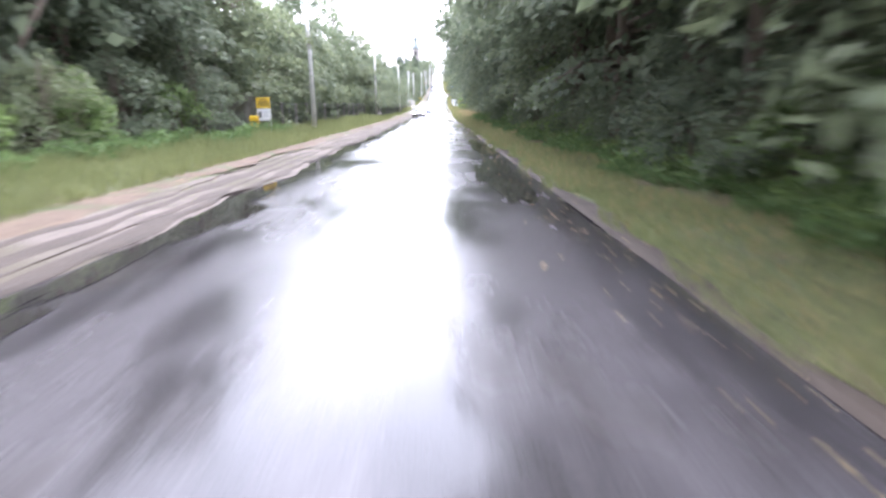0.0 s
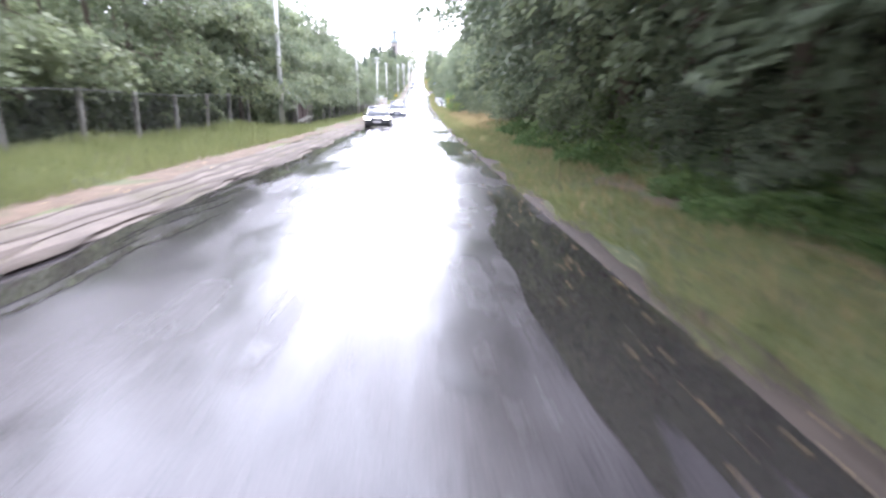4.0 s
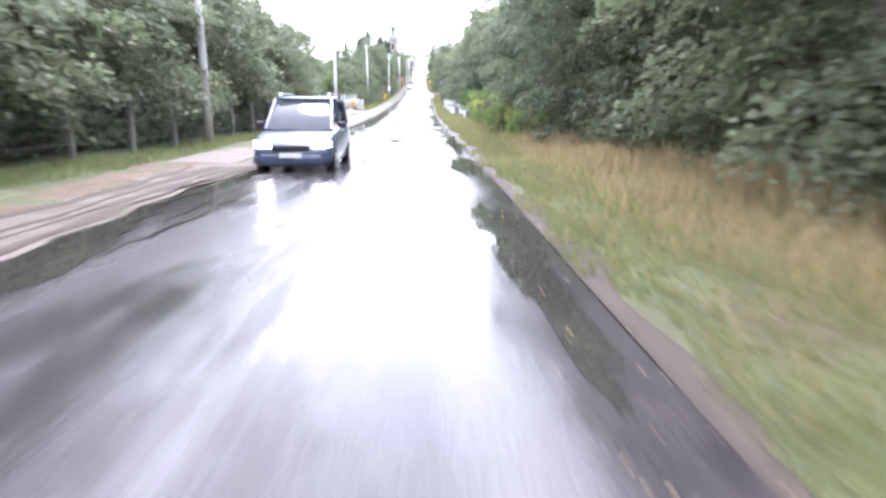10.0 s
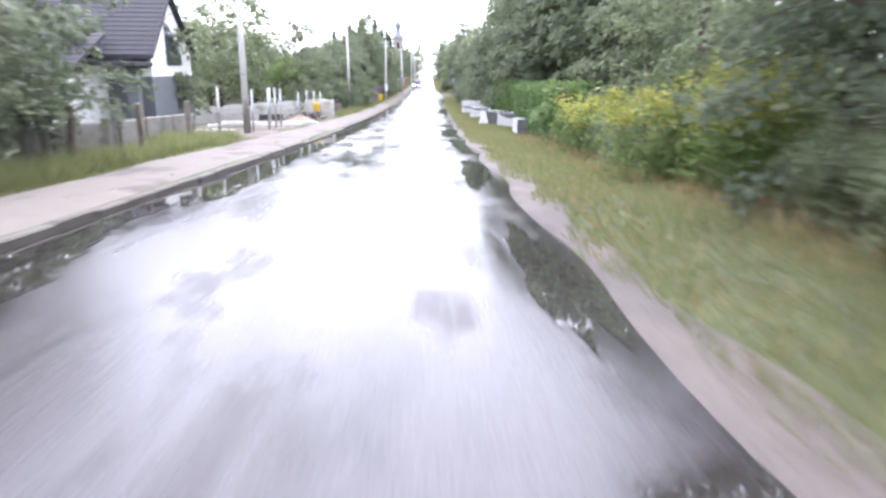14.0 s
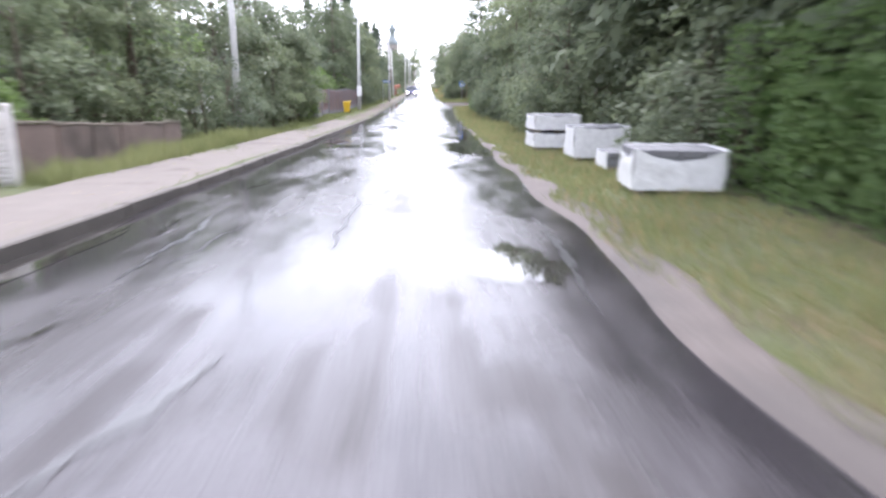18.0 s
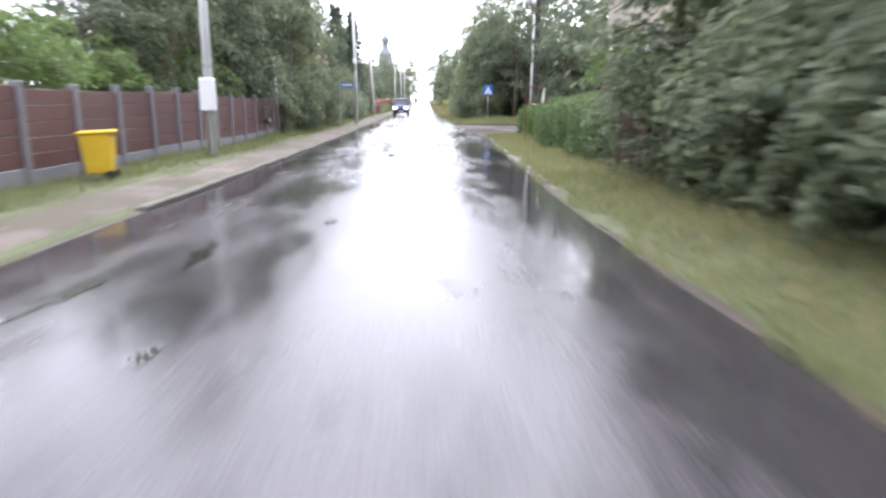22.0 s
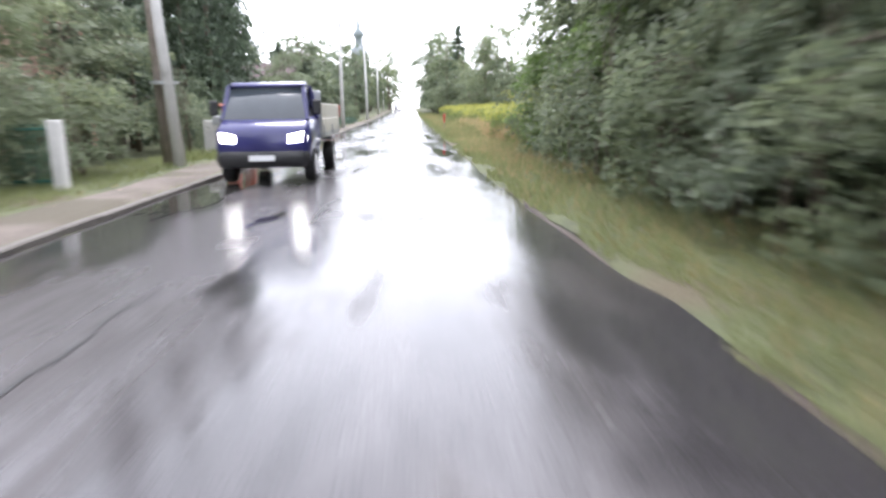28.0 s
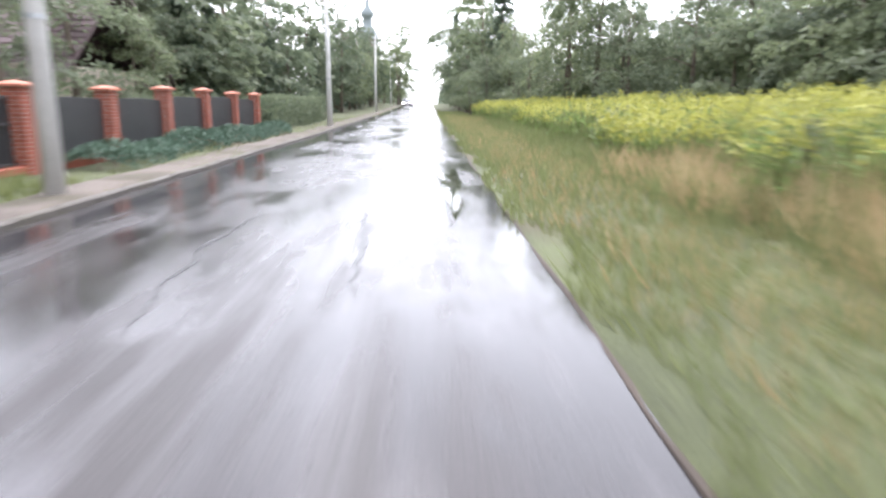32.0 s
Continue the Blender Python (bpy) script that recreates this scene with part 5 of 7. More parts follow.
part("garage_door", box_mesh(4.2, 0.08, 2.1, 0.02, "grey_wall"), "grey_wall", villa, "grey sectional garage door", at=(-20.3, 194.57, 0))
for k in range(3):
    part("door_groove", box_mesh(4.1, 0.02, 0.03, 0.004, "black"), "black", villa, at=(-20.3, 194.52, 0.5 + 0.5 * k))
part("door", box_mesh(0.95, 0.08, 2.1, 0.02, "black"), "black", villa, "dark front door", at=(-16.9, 194.57, 0))
part("skylight", box_mesh(0.9, 0.06, 1.2, 0.02, "sign_white"), "sign_white", villa, at=pose(-19.6, 196.3, 3.86, -65))
part("gutter", tube([(-25.2, 194.1, 2.72), (-15.5, 194.1, 2.72)], [0.07, 0.07], 8), "black", villa)

low_wall = thing("garden_wall", -8.5, 180.5, label="low grey cement wall behind wooden posts", category="wall")
for k in range(5):
    part("panel", box_mesh(0.12, 1.98, 1.15, 0.03, "old_concrete"), "old_concrete", low_wall, at=pose(0.05 * k, 1 + 2.0 * k, -0.15 + float(ground_z(-8.5, 181.5 + 2 * k) - ground_z(-8.5, 180.5)), -2.2))
for k, y in enumerate((178.0, 181.4, 185.0, 188.9)):
    q = thing("fence_post", -7.8 - 0.1 * (k % 2), y, label="dark old wooden fence post, slightly leaning", category="post", group="old wooden posts")
    part("post", box_mesh(0.16, 0.16, 1.75, 0.03, "wood"), "wood", q, at=pose(0, 0, -0.3, random.Random(k).uniform(-4, 4), random.Random(k + 9).uniform(-6, 6)))

for k, (x, y, h) in enumerate(((-7.9, 192.2, 2.0), (-7.7, 196.4, 1.95), (-7.6, 199.0, 2.0), (-7.5, 200.0, 2.0), (-7.5, 201.2, 1.95), (-8.6, 203.6, 2.05), (-8.0, 208.6, 1.9), (-8.0, 211.5, 2.0), (-8.0, 214.4, 1.9), (-8.0, 217.2, 1.85))):
    q = thing("steel_post", x, y, label="bare galvanised steel fence post set in concrete", category="post", group="new steel posts")
    part("tube", tube([(0, 0, -0.2), (0.02, 0, h)], [0.045, 0.045], 8), "metal", q, smooth=True)
    part("cap", tube([(0.02, 0, h), (0.02, 0, h + 0.05)], [0.06, 0.03], 8), "metal", q)
    part("footing", tube([(0, 0, -0.2), (0, 0, 0.05)], [0.16, 0.13], 9), "concrete", q)

pale = material("whitened_precast_concrete", (0.62, 0.60, 0.58), 0.85, vary=0.16, scale=3, fine=24, bump=0.6, bump_dist=0.02, dark=(0.42, 0.39, 0.36), spot=0.15)
M["pale"] = pale
board_fence = thing("fence", -7.5, 218.8, label="low fence of stained brown sheets overgrown with grass", category="fence")
for k in range(6):
    y0 = 0.15 + 1.5 * k
    gz = float(ground_z(-7.6 - 0.05 * k, 218.8 + y0 + 0.7) - ground_z(-7.5, 218.8))
    part("sheet", box_mesh(0.04, 1.46, 1.1 - 0.05 * k, 0.008, "old_board"), "old_board", board_fence, at=pose(-0.05 * k, y0 + 0.74, gz - 0.08, -3.4, rng.uniform(-1.2, 1.2), 2))
    part("post", box_mesh(0.09, 0.09, 1.12 - 0.05 * k, 0.01, "wood"), "wood", board_fence, at=(-0.07 - 0.05 * k, y0 - 0.02, gz - 0.1))
    part("rail", box_mesh(0.06, 1.46, 0.05, 0.008, "wood"), "wood", board_fence, at=pose(-0.05 * k, y0 + 0.74, gz + 1.03 - 0.05 * k, -3.4, 0, 2))
precast = thing("precast_wall", -7.2, 218.4, label="pale precast concrete wall of planks with arched tops", category="wall")
for k in range(9):
    drop = -0.15 * k
    part("post", box_mesh(0.13, 0.13, 1.75, 0.02, "pale"), "pale", precast, at=(-2.1 * k, 0, drop - 0.35))
    for j in range(3):
        part("plank", box_mesh(1.96, 0.07, 0.36, 0.02, "pale"), "pale", precast, at=(-2.1 * k - 1.05, 0.0, drop - 0.15 + 0.372 * j))
        for c in range(4):
            ln = (1.3, 0.9, 1.5, 0.7)[(c + j + k) % 4]
            for a0, b0 in ((-0.97, -0.97 + ln), (-0.955 + ln, 0.97)):
                part("stone_course", box_mesh(round(b0 - a0, 3), 0.045, 0.078, 0.018, "pale"), "pale", precast, at=(-2.1 * k - 1.05 + (a0 + b0) / 2, -0.032 - 0.008 * ((c * 5 + j * 3 + k) % 3), drop - 0.145 + 0.372 * j + 0.09 * c))
    arch = [(-0.98, 0), (0.98, 0)] + [(0.98 * math.cos(a), 0.22 + 0.16 * math.sin(a)) for a in np.linspace(0, math.pi, 13)]
    part("arched_plank", prism(arch, 0.07, "y", -0.035), "pale", precast, at=(-2.1 * k - 1.05, 0.0, drop + 0.97))
tank = thing("canister", -8.4, 217.7, label="yellow plastic canister leaning on the wall", category="canister")
part("body", box_mesh(0.5, 0.4, 0.75, 0.08, "yellow"), "yellow", tank, at=(0, 0, 0.35))
part("cap", tube([(0.1, 0, 1.1), (0.1, 0, 1.17)], [0.06, 0.06], 8), "sign_black", tank)
part("crate", box_mesh(0.8, 0.6, 0.37, 0.02, "wood"), "wood", tank, at=(0, 0, -0.03))


def heap(name, x, y, rx, ry, h, mat, label, category, seed):
    r = random.Random(seed)
    ph = [r.uniform(0, 6) for _ in range(4)]
    vs, fs, n, m = [], [], 28, 9
    for i in range(m):
        t = i / (m - 1)
        for k in range(n):
            a = 2 * math.pi * k / n
            q = 1 + 0.12 * math.sin(2 * a + ph[0]) + 0.1 * math.sin(3 * a + ph[1]) + 0.05 * math.sin(7 * a + ph[2])
            z = h * (1 - t) ** 1.25 * (1 + 0.08 * math.sin(5 * a + 9 * t + ph[3])) - 0.05
            vs.append((rx * q * t * math.cos(a), ry * q * t * math.sin(a), z))
    for i in range(m - 1):
        fs += [(i * n + k, i * n + (k + 1) % n, (i + 1) * n + (k + 1) % n, (i + 1) * n + k) for k in range(n)]
    t = thing(name, x, y, label=label, category=category)
    part("mound", (vs, fs), mat, t, smooth=True)
    return t


heap("sand_pile", -7.7, 207.6, 1.5, 1.9, 0.62, "sand", "pile of yellow building sand", "sand", 3)
M["dark_soil"] = material("dark_turned_soil", (0.10, 0.08, 0.065), 0.9, vary=0.35, scale=2, fine=15, bump=0.8, bump_dist=0.05)
heap("soil_pile", -9.0, 213.6, 1.2, 1.2, 0.6, "dark_soil", "low heap of dark soil", "soil", 4)
heap("soil_pile", -10.8, 212.5, 3.2, 4.0, 0.16, "dark_soil", "trodden dark soil before the precast wall", "soil", 8)
heap("soil_pile", -11.4, 205.0, 3.6, 3.5, 0.25, "dark_soil", "spread dark soil on the building plot", "soil", 5)


def block_stack(x, y, nx, ny, nz, size, mat, label, category="blocks", rz=0.0, jitter=0.015, group=""):
    """A stack of separate blocks on a pallet."""
    s = thing("block_stack", x, y, rz=rz, label=label, category=category, group=group)
    bx, by, bz = size
    pal = part("pallet", box_mesh(nx * bx + 0.04, ny * by + 0.04, 0.04, 0.006, "wood"), "wood", s, at=(0, 0, 0.1))
    for d in (-0.4, 0.0, 0.4):
        part("runner", box_mesh(0.1, ny * by, 0.1, 0.008, "wood"), "wood", pal, at=(d * nx * bx, 0, -0.104))
    for k in range(nz):
        for i in range(nx):
            for j in range(ny):
                if 0 < i < nx - 1 and 0 < j < ny - 1 and k < nz - 1:
                    continue
                part("block", box_mesh(bx - 0.012, by - 0.012, bz - 0.008, 0.012, mat), mat, s, at=pose((i - (nx - 1) / 2) * bx + rng.uniform(-jitter, jitter), (j - (ny - 1) / 2) * by + rng.uniform(-jitter, jitter), 0.144 + k * bz, 0, 0, rng.uniform(-1.5, 1.5)))
    return s


M["rubble"] = material("broken_brick_rubble", (0.10, 0.08, 0.075), 0.9, vary=0.4, scale=4, fine=20, bump=0.6, bump_dist=0.02, each=0.8)
rr = random.Random(31)
for x, y, n, spread, h in ((-7.9, 212.6, 60, 1.1, 0.5), (-9.6, 214.2, 34, 0.8, 0.4)):
    pile = thing("rubble_pile", x, y, label="heap of broken dark bricks and stones", category="rubble")
    for k in range(n):
        a, q = rr.uniform(0, 6.28), rr.uniform(0, 1) ** 0.6
        size = rr.choice(((0.26, 0.13, 0.1), (0.18, 0.14, 0.08), (0.34, 0.2, 0.07)))
        part("stone", box_mesh(*size, 0.02, "rubble"), "rubble", pile, at=pose(math.cos(a) * q * spread, math.sin(a) * q * spread * 1.1, h * (1 - q) * rr.uniform(0.7, 1.0) - 0.02, rr.uniform(-35, 35), rr.uniform(-35, 35), rr.uniform(0, 180)))
for x, y, ln, rz in ((-7.4, 215.4, 3.2, 62), (-7.9, 215.9, 2.6, 75), (-10.4, 213.4, 3.6, 8)):
    plank = thing("plank", x, y, rz=rz, label="weathered plank lying on the ground", category="plank", group="loose planks")
    part("board", box_mesh(ln, 0.2, 0.05, 0.008, "wood"), "wood", plank, at=(0, 0, 0.0))
M["dark_block"] = material("dark_grey_blocks", (0.075, 0.075, 0.08), 0.75, vary=0.25, scale=4, fine=30, bump=0.3, each=0.4)
block_stack(-10.6, 212.3, 4, 2, 2, (0.4, 0.25, 0.2), "dark_block", "dark grey building blocks stacked on a pallet", rz=10)
block_stack(-8.4, 214.9, 3, 3, 2, (0.4, 0.3, 0.16), "dark_block", "untidy stack of dark slabs", rz=-14, jitter=0.06)
for k, (x, y, ln, rz) in enumerate(((-9.4, 203.2, 5.0, 8), (-9.0, 205.0, 5.5, 4), (-10.8, 200.6, 6.0, 5))):
    b = thing("edging_beam", x, y, rz=rz, label="long grey concrete edging beam lying on the soil", category="beam", group="edging beams")
    part("beam", box_mesh(ln, 0.16, 0.2, 0.02, "concrete"), "concrete", b)


# wrapped pallets of pavers on the east verge
def wrapped_stack(x, y, sx, sy, h, rz, label, sag=0.05, dark_side=False, tiers=1, flap=False, loose=0):
    s = thing("paver_pallet", x, y, rz=rz, label=label, category="pallet", group="pallets of pavers")
    z = 0.0
    for t in range(tiers):
        hh = h / tiers - 0.14
        for d in (-0.42, 0.0, 0.42):
            part("runner", box_mesh(0.1, sy, 0.1, 0.008, "wood"), "wood", s, at=(d * sx, 0, z))
        part("pallet", box_mesh(sx, sy, 0.03, 0.006, "wood"), "wood", s, at=(0, 0, z + 0.104))
        rows = max(2, int(hh / 0.12))
        for k in range(rows):
            for i in range(4):
                for j in (-1, 0, 1):
                    part("paver", box_mesh(sx / 4 - 0.02, sy / 3 - 0.02, hh / rows - 0.006, 0.01, "paver"), "paver", s, at=pose((i - 1.5) * sx / 4 + rng.uniform(-0.006, 0.006), j * sy / 3, z + 0.138 + k * hh / rows, 0, 0, rng.uniform(-0.8, 0.8)))
        # plastic film round three or four sides, rumpled and slack at the top
        vs, fs, n, m = [], [], 64, 7
        for i in range(m):
            v = i / (m - 1)
            for k in range(n):
                a = 4 * k / n
                side, u = int(a), a - int(a)
                cx, cy = ((u - 0.5, -0.5), (0.5, u - 0.5), (0.5 - u, 0.5), (-0.5, 0.5 - u))[side]
                out = 1.03 + 0.012 * math.sin(17 * a + 5 * v) + 0.01 * math.sin(9 * v + 4 * a)
                top = z + 0.10 + (hh + 0.06) * v - (sag * math.sin(math.pi * u) * (v ** 3) if side in (0, 3) else 0)
                vs.append((cx * sx * out, cy * sy * out, top + 0.01 * math.sin(23 * a) * v))
        cols = range(n - 1) if not dark_side else range(16, n - 1)
        for i in range(m - 1):
            fs += [(i * n + k, i * n + k + 1, (i + 1) * n + k + 1, (i + 1) * n + k) for k in cols]
        part("plastic_wrap", (vs, fs), "wrap", s, "torn white plastic film", smooth=True)
        z += h / tiers
    if flap:
        fv, ff = [], []
        for i in range(9):
            for k in range(7):
                u, q = k / 6, i / 8
                fv.append((-sx * 0.52 - 0.32 * q + u * (0.16 + 0.55 * q), -sy * 0.53 - 0.05 - 0.14 * q + 0.03 * math.sin(9 * u + 4 * q), h * (1.03 - 1.0 * q) + 0.03 * math.sin(8 * u)))
        ff = [(i * 7 + k, i * 7 + k + 1, i * 7 + k + 8, i * 7 + k + 7) for i in range(8) for k in range(6)]
        part("loose_film", (fv, ff), "wrap", s, "loose flap of white plastic film", smooth=True)
    if loose:
        for k in range(loose):
            part("paver", box_mesh(0.28, 0.3, 0.1, 0.01, "paver"), "paver", s, at=pose(-0.35 * sx + 0.3 * k * sx / 1.3, rng.uniform(-0.2, 0.2), h + 0.004, 0, 0, rng.uniform(-20, 20)))
    return s


wrapped_stack(5.0, 198.4, 1.2, 1.1, 0.75, 4, "pallet of dark pavers, half wrapped in white film", dark_side=True)
wrapped_stack(4.9, 205.0, 1.35, 1.2, 0.85, -6, "pallet of pavers wrapped in slack white film", sag=0.3, loose=2)
wrapped_stack(4.35, 208.9, 1.5, 1.1, 0.9, 3, "opened pallet of grey pavers with torn film", dark_side=True, flap=True, loose=1)
wrapped_stack(4.2, 218.3, 1.5, 1.1, 0.78, -4, "pallet of pavers wrapped in white film", sag=0.2)
wrapped_stack(4.75, 222.6, 1.2, 1.0, 0.5, 0, "low dark pallet of pavers", dark_side=True)
wrapped_stack(4.75, 225.6, 1.5, 1.1, 0.95, 2, "pallet of pavers wrapped in white film", sag=0.08)
wrapped_stack(4.15, 229.0, 1.5, 1.2, 1.12, 5, "two wrapped pallets of pavers stacked on each other", tiers=2)


# ---------------------------------------------------------------- brown board fence with gate
board_fence = thing("fence", -7.7, 254.0, label="brown board fence with grey concrete posts and base", category="fence")
b0 = float(ground_z(-7.7, 254))


def bay(parent, xa, ya, xb, yb, z, h=1.9, boards=5, mat="brown"):
    ln = math.hypot(xb - xa, yb - ya)
    rz = math.degrees(math.atan2(yb - ya, xb - xa))
    m = pose((xa + xb) / 2, (ya + yb) / 2, z, 0, 0, rz)
    part("base_board", box_mesh(ln - 0.12, 0.07, 0.34, 0.012, "grey_post"), "grey_post", parent, at=m @ pose(0, 0, -0.04))
    bh = (h - 0.34) / boards
    for k in range(boards):
        part("board", box_mesh(ln - 0.12, 0.04, bh - 0.018, 0.008, mat), mat, parent, at=m @ pose(0, rng.uniform(-0.004, 0.004), 0.31 + k * bh))


ys = [254.2, 256.1] + [259.9 + 2.06 * k for k in range(15)]
for k, y in enumerate(ys):
    xx = -0.3 * max(0, (y - 270) / 20)
    zz = float(ground_z(-7.7, y)) - b0
    part("post", box_mesh(0.17, 0.17, 2.4, 0.02, "grey_post"), "grey_post", board_fence, at=(xx, y - 254, zz - 0.4))
    if k + 1 < len(ys) and k != 1:
        y2 = ys[k + 1]
        bay(board_fence, xx, y - 254, -0.3 * max(0, (y2 - 270) / 20), y2 - 254, zz)
bay(board_fence, -3.4, -0.2, 0.0, 0.2, 0.0, 1.9, 5, "black")
part("post", box_mesh(0.17, 0.17, 2.3, 0.02, "grey_post"), "grey_post", board_fence, at=(-3.4, -0.2, -0.4))
gate = thing("gate", -7.75, 258.0, label="closed brown sliding gate with grey metal frame", category="gate")
part("bottom_rail", box_mesh(0.06, 3.6, 0.36, 0.01, "grey_post"), "grey_post", gate, at=(0, 0, 0.05))
for k in range(6):
    part("board", box_mesh(0.035, 3.55, 0.235, 0.008, "brown"), "brown", gate, at=(0, 0, 0.42 + 0.25 * k))
for s in (-1.79, 1.79):
    part("stile", box_mesh(0.07, 0.07, 1.88, 0.01, "grey_post"), "grey_post", gate, at=(0, s, 0.05))
part("plate", box_mesh(0.01, 0.22, 0.16, 0.003, "red"), "red", gate, "small red notice plate", at=(0.08, 2.15, 1.45))
for k in range(4):
    part("track_end", box_mesh(0.03, 0.5, 0.015, 0.003, "metal"), "metal", gate, at=(0.03, -1.1, 0.75 + 0.18 * k))
wheelie = thing("waste_bin", -6.95, 265.4, rz=-80, label="yellow wheeled waste bin before the fence", category="bin")
bm = bmesh.new()
ring = []
for z, sx, sy in ((0.12, 0.42, 0.46), (0.95, 0.56, 0.62)):
    ring.append([bm.verts.new((a * sx / 2, b * sy / 2, z)) for a, b in ((-1, -1), (1, -1), (1, 1), (-1, 1))])
for k in range(4):
    bm.faces.new((ring[0][k], ring[0][(k + 1) % 4], ring[1][(k + 1) % 4], ring[1][k]))
bm.faces.new(ring[0][::-1])
bm.faces.new(ring[1])
bmesh.ops.bevel(bm, geom=bm.edges[:], offset=0.03, segments=2, affect="EDGES")
part("body", bm, "yellow", wheelie, smooth=False)
part("lid", box_mesh(0.6, 0.68, 0.07, 0.025, "yellow"), "yellow", wheelie, at=pose(0, 0, 0.955, 3))
part("handle", tube([(-0.22, 0.36, 0.93), (0.22, 0.36, 0.93)], [0.018, 0.018], 6), "black", wheelie)
for s in (-0.24, 0.24):
    part("wheel", tube([(s - 0.03, 0.24, 0.1), (s + 0.03, 0.24, 0.1)], [0.1, 0.1], 14), "tyre", wheelie)

cottage = thing("house", 0, 0, float(road_z(263)) - 0.1, label="small white house with a dark roof behind the fence", category="house")
part("wall", box_mesh(7.0, 8.0, 3.0, 0.02, "white_wall"), "white_wall", cottage, at=(-16.5, 262.0, 0))
gable_roof(cottage, -20.0, -13.0, 258.0, 266.0, 2.9, 5.2, "roof_dark", "y", 0.7, 0.2, 12)
part("gable", prism([(-19.98, 3.004), (-13.02, 3.004), (-16.5, 5.05)], 7.9, "y", 258.05), "white_wall", cottage)
for y in (260.0, 264.0):
    part("window", box_mesh(0.06, 1.3, 1.2, 0.01, "glass"), "glass", cottage, at=(-12.99, y, 1.1))


# ---------------------------------------------------------------- east side: beige house, hedge, crossing sign
beige = thing("house", 8.1, 275.0, float(road_z(276)) - 0.1, label="old beige rendered house with a red painted corner", category="house")
part("wall", box_mesh(8.0, 12.9, 7.2, 0.03, "beige_wall"), "beige_wall", beige, at=(4.0, -0.15, 0))
part("plinth", box_mesh(8.1, 13.0, 0.7, 0.03, "concrete"), "concrete", beige, at=(4.0, -0.15, 0))
part("red_corner", box_mesh(0.06, 0.56, 1.95, 0.01, "red"), "red", beige, "red painted wall strip", at=(-0.025, 5.98, 2.2))
part("red_sill_band", box_mesh(0.08, 1.3, 0.08, 0.01, "red"), "red", beige, "red painted sill band", at=(-0.03, 5.05, 2.14))
window(beige, 5.05, 2.25, 1.15, 1.75, 0.0, "x", "sign_white", 1, True, out=1)
window(beige, 0.6, 2.25, 1.15, 1.75, 0.0, "x", "sign_white", 1, True, out=1)
for s in (-0.3, 0.3):
    part("curtain", box_mesh(0.02, 0.36, 1.5, 0.005, "sign_white"), "sign_white", beige, "pale net curtain", at=(-0.038, 5.05 + s, 2.32))
part("vent", box_mesh(0.25, 0.4, 0.16, 0.02, "black"), "black", beige, "dark wall vent hood", at=(-0.1, 2.9, 3.75))
gable_roof(beige, 0.0, 8.0, -6.6, 6.3, 7.2, 10.0, "roof_red", "y", 0.4, 0.2, 14)

garden_gate = thing("gate", 5.2, 267.6, label="rusty red-brown garden gate in a gap of the hedge", category="gate")
for y in (-1.15, 1.15):
    part("post", box_mesh(0.12, 0.12, 1.5, 0.015, "brown"), "brown", garden_gate, at=(0, y, -0.05))
for z in (0.2, 0.75, 1.25):
    part("rail", box_mesh(0.04, 2.2, 0.06, 0.006, "brown"), "brown", garden_gate, at=(0, 0, z))
for k in range(15):
    part("slat", box_mesh(0.025, 0.085, 1.25, 0.005, "brown"), "brown", garden_gate, at=(-0.035, -1.0 + k * 2.0 / 14, 0.1))


def hedge(name, x, y0, y1, wd, h, n, leaf, mat, label, uneven=0.12, rise=0.0):
    """A clipped hedge: leaves over a box with a wavering face, and twigs inside."""
    g = new(name)
    g.matrix_basis = pose(x, y0, float(ground_z(x, y0)))
    tagged(g, label, "hedge")
    base = float(ground_z(x, y0))
    y = rng.uniform(0, y1 - y0, n)
    face = rng.integers(0, 4, n)
    wave = uneven * (np.sin(y * 1.1) + 0.7 * np.sin(y * 2.7 + 1)) + rng.normal(size=n) * 0.06
    u = rng.uniform(0, 1, n)
    hh = h + rise * y / (y1 - y0)
    xx = np.where(face < 1, (u - 0.5) * wd, np.where(face < 3, -wd / 2 - wave * 0.6, wd / 2 + wave * 0.5))
    zz = np.where(face < 1, hh + wave * 0.7, u * hh)
    gzz = ground_z(x + xx, y0 + y) - base
    pts = np.stack([xx + rng.normal(size=n) * 0.05, y, zz + gzz], -1)
    quads("foliage", leaves(pts, leaf, up=0.2), mat, g)
    sticks = []
    for k in np.arange(0.4, y1 - y0, 0.9):
        gz = float(ground_z(x, y0 + k)) - base
        sticks.append(tube([(0, k, gz - 0.1), (rng.uniform(-0.2, 0.2), k + 0.1, gz + h * 0.8)], [0.03, 0.012], 5))
    part("stems", join(*sticks), "bark", g)
    m = int(n * 0.35)
    yi = rng.uniform(0.2, y1 - y0 - 0.2, m)
    xi = rng.uniform(-wd * 0.4, wd * 0.4, m)
    inner = np.stack([xi, yi, ground_z(x + xi, y0 + yi) - base + rng.uniform(0.05, 0.9, m) * h], -1)
    quads("inner_foliage", leaves(inner, leaf * 2.2, 0.8, up=0.0), mat, g)
    return g


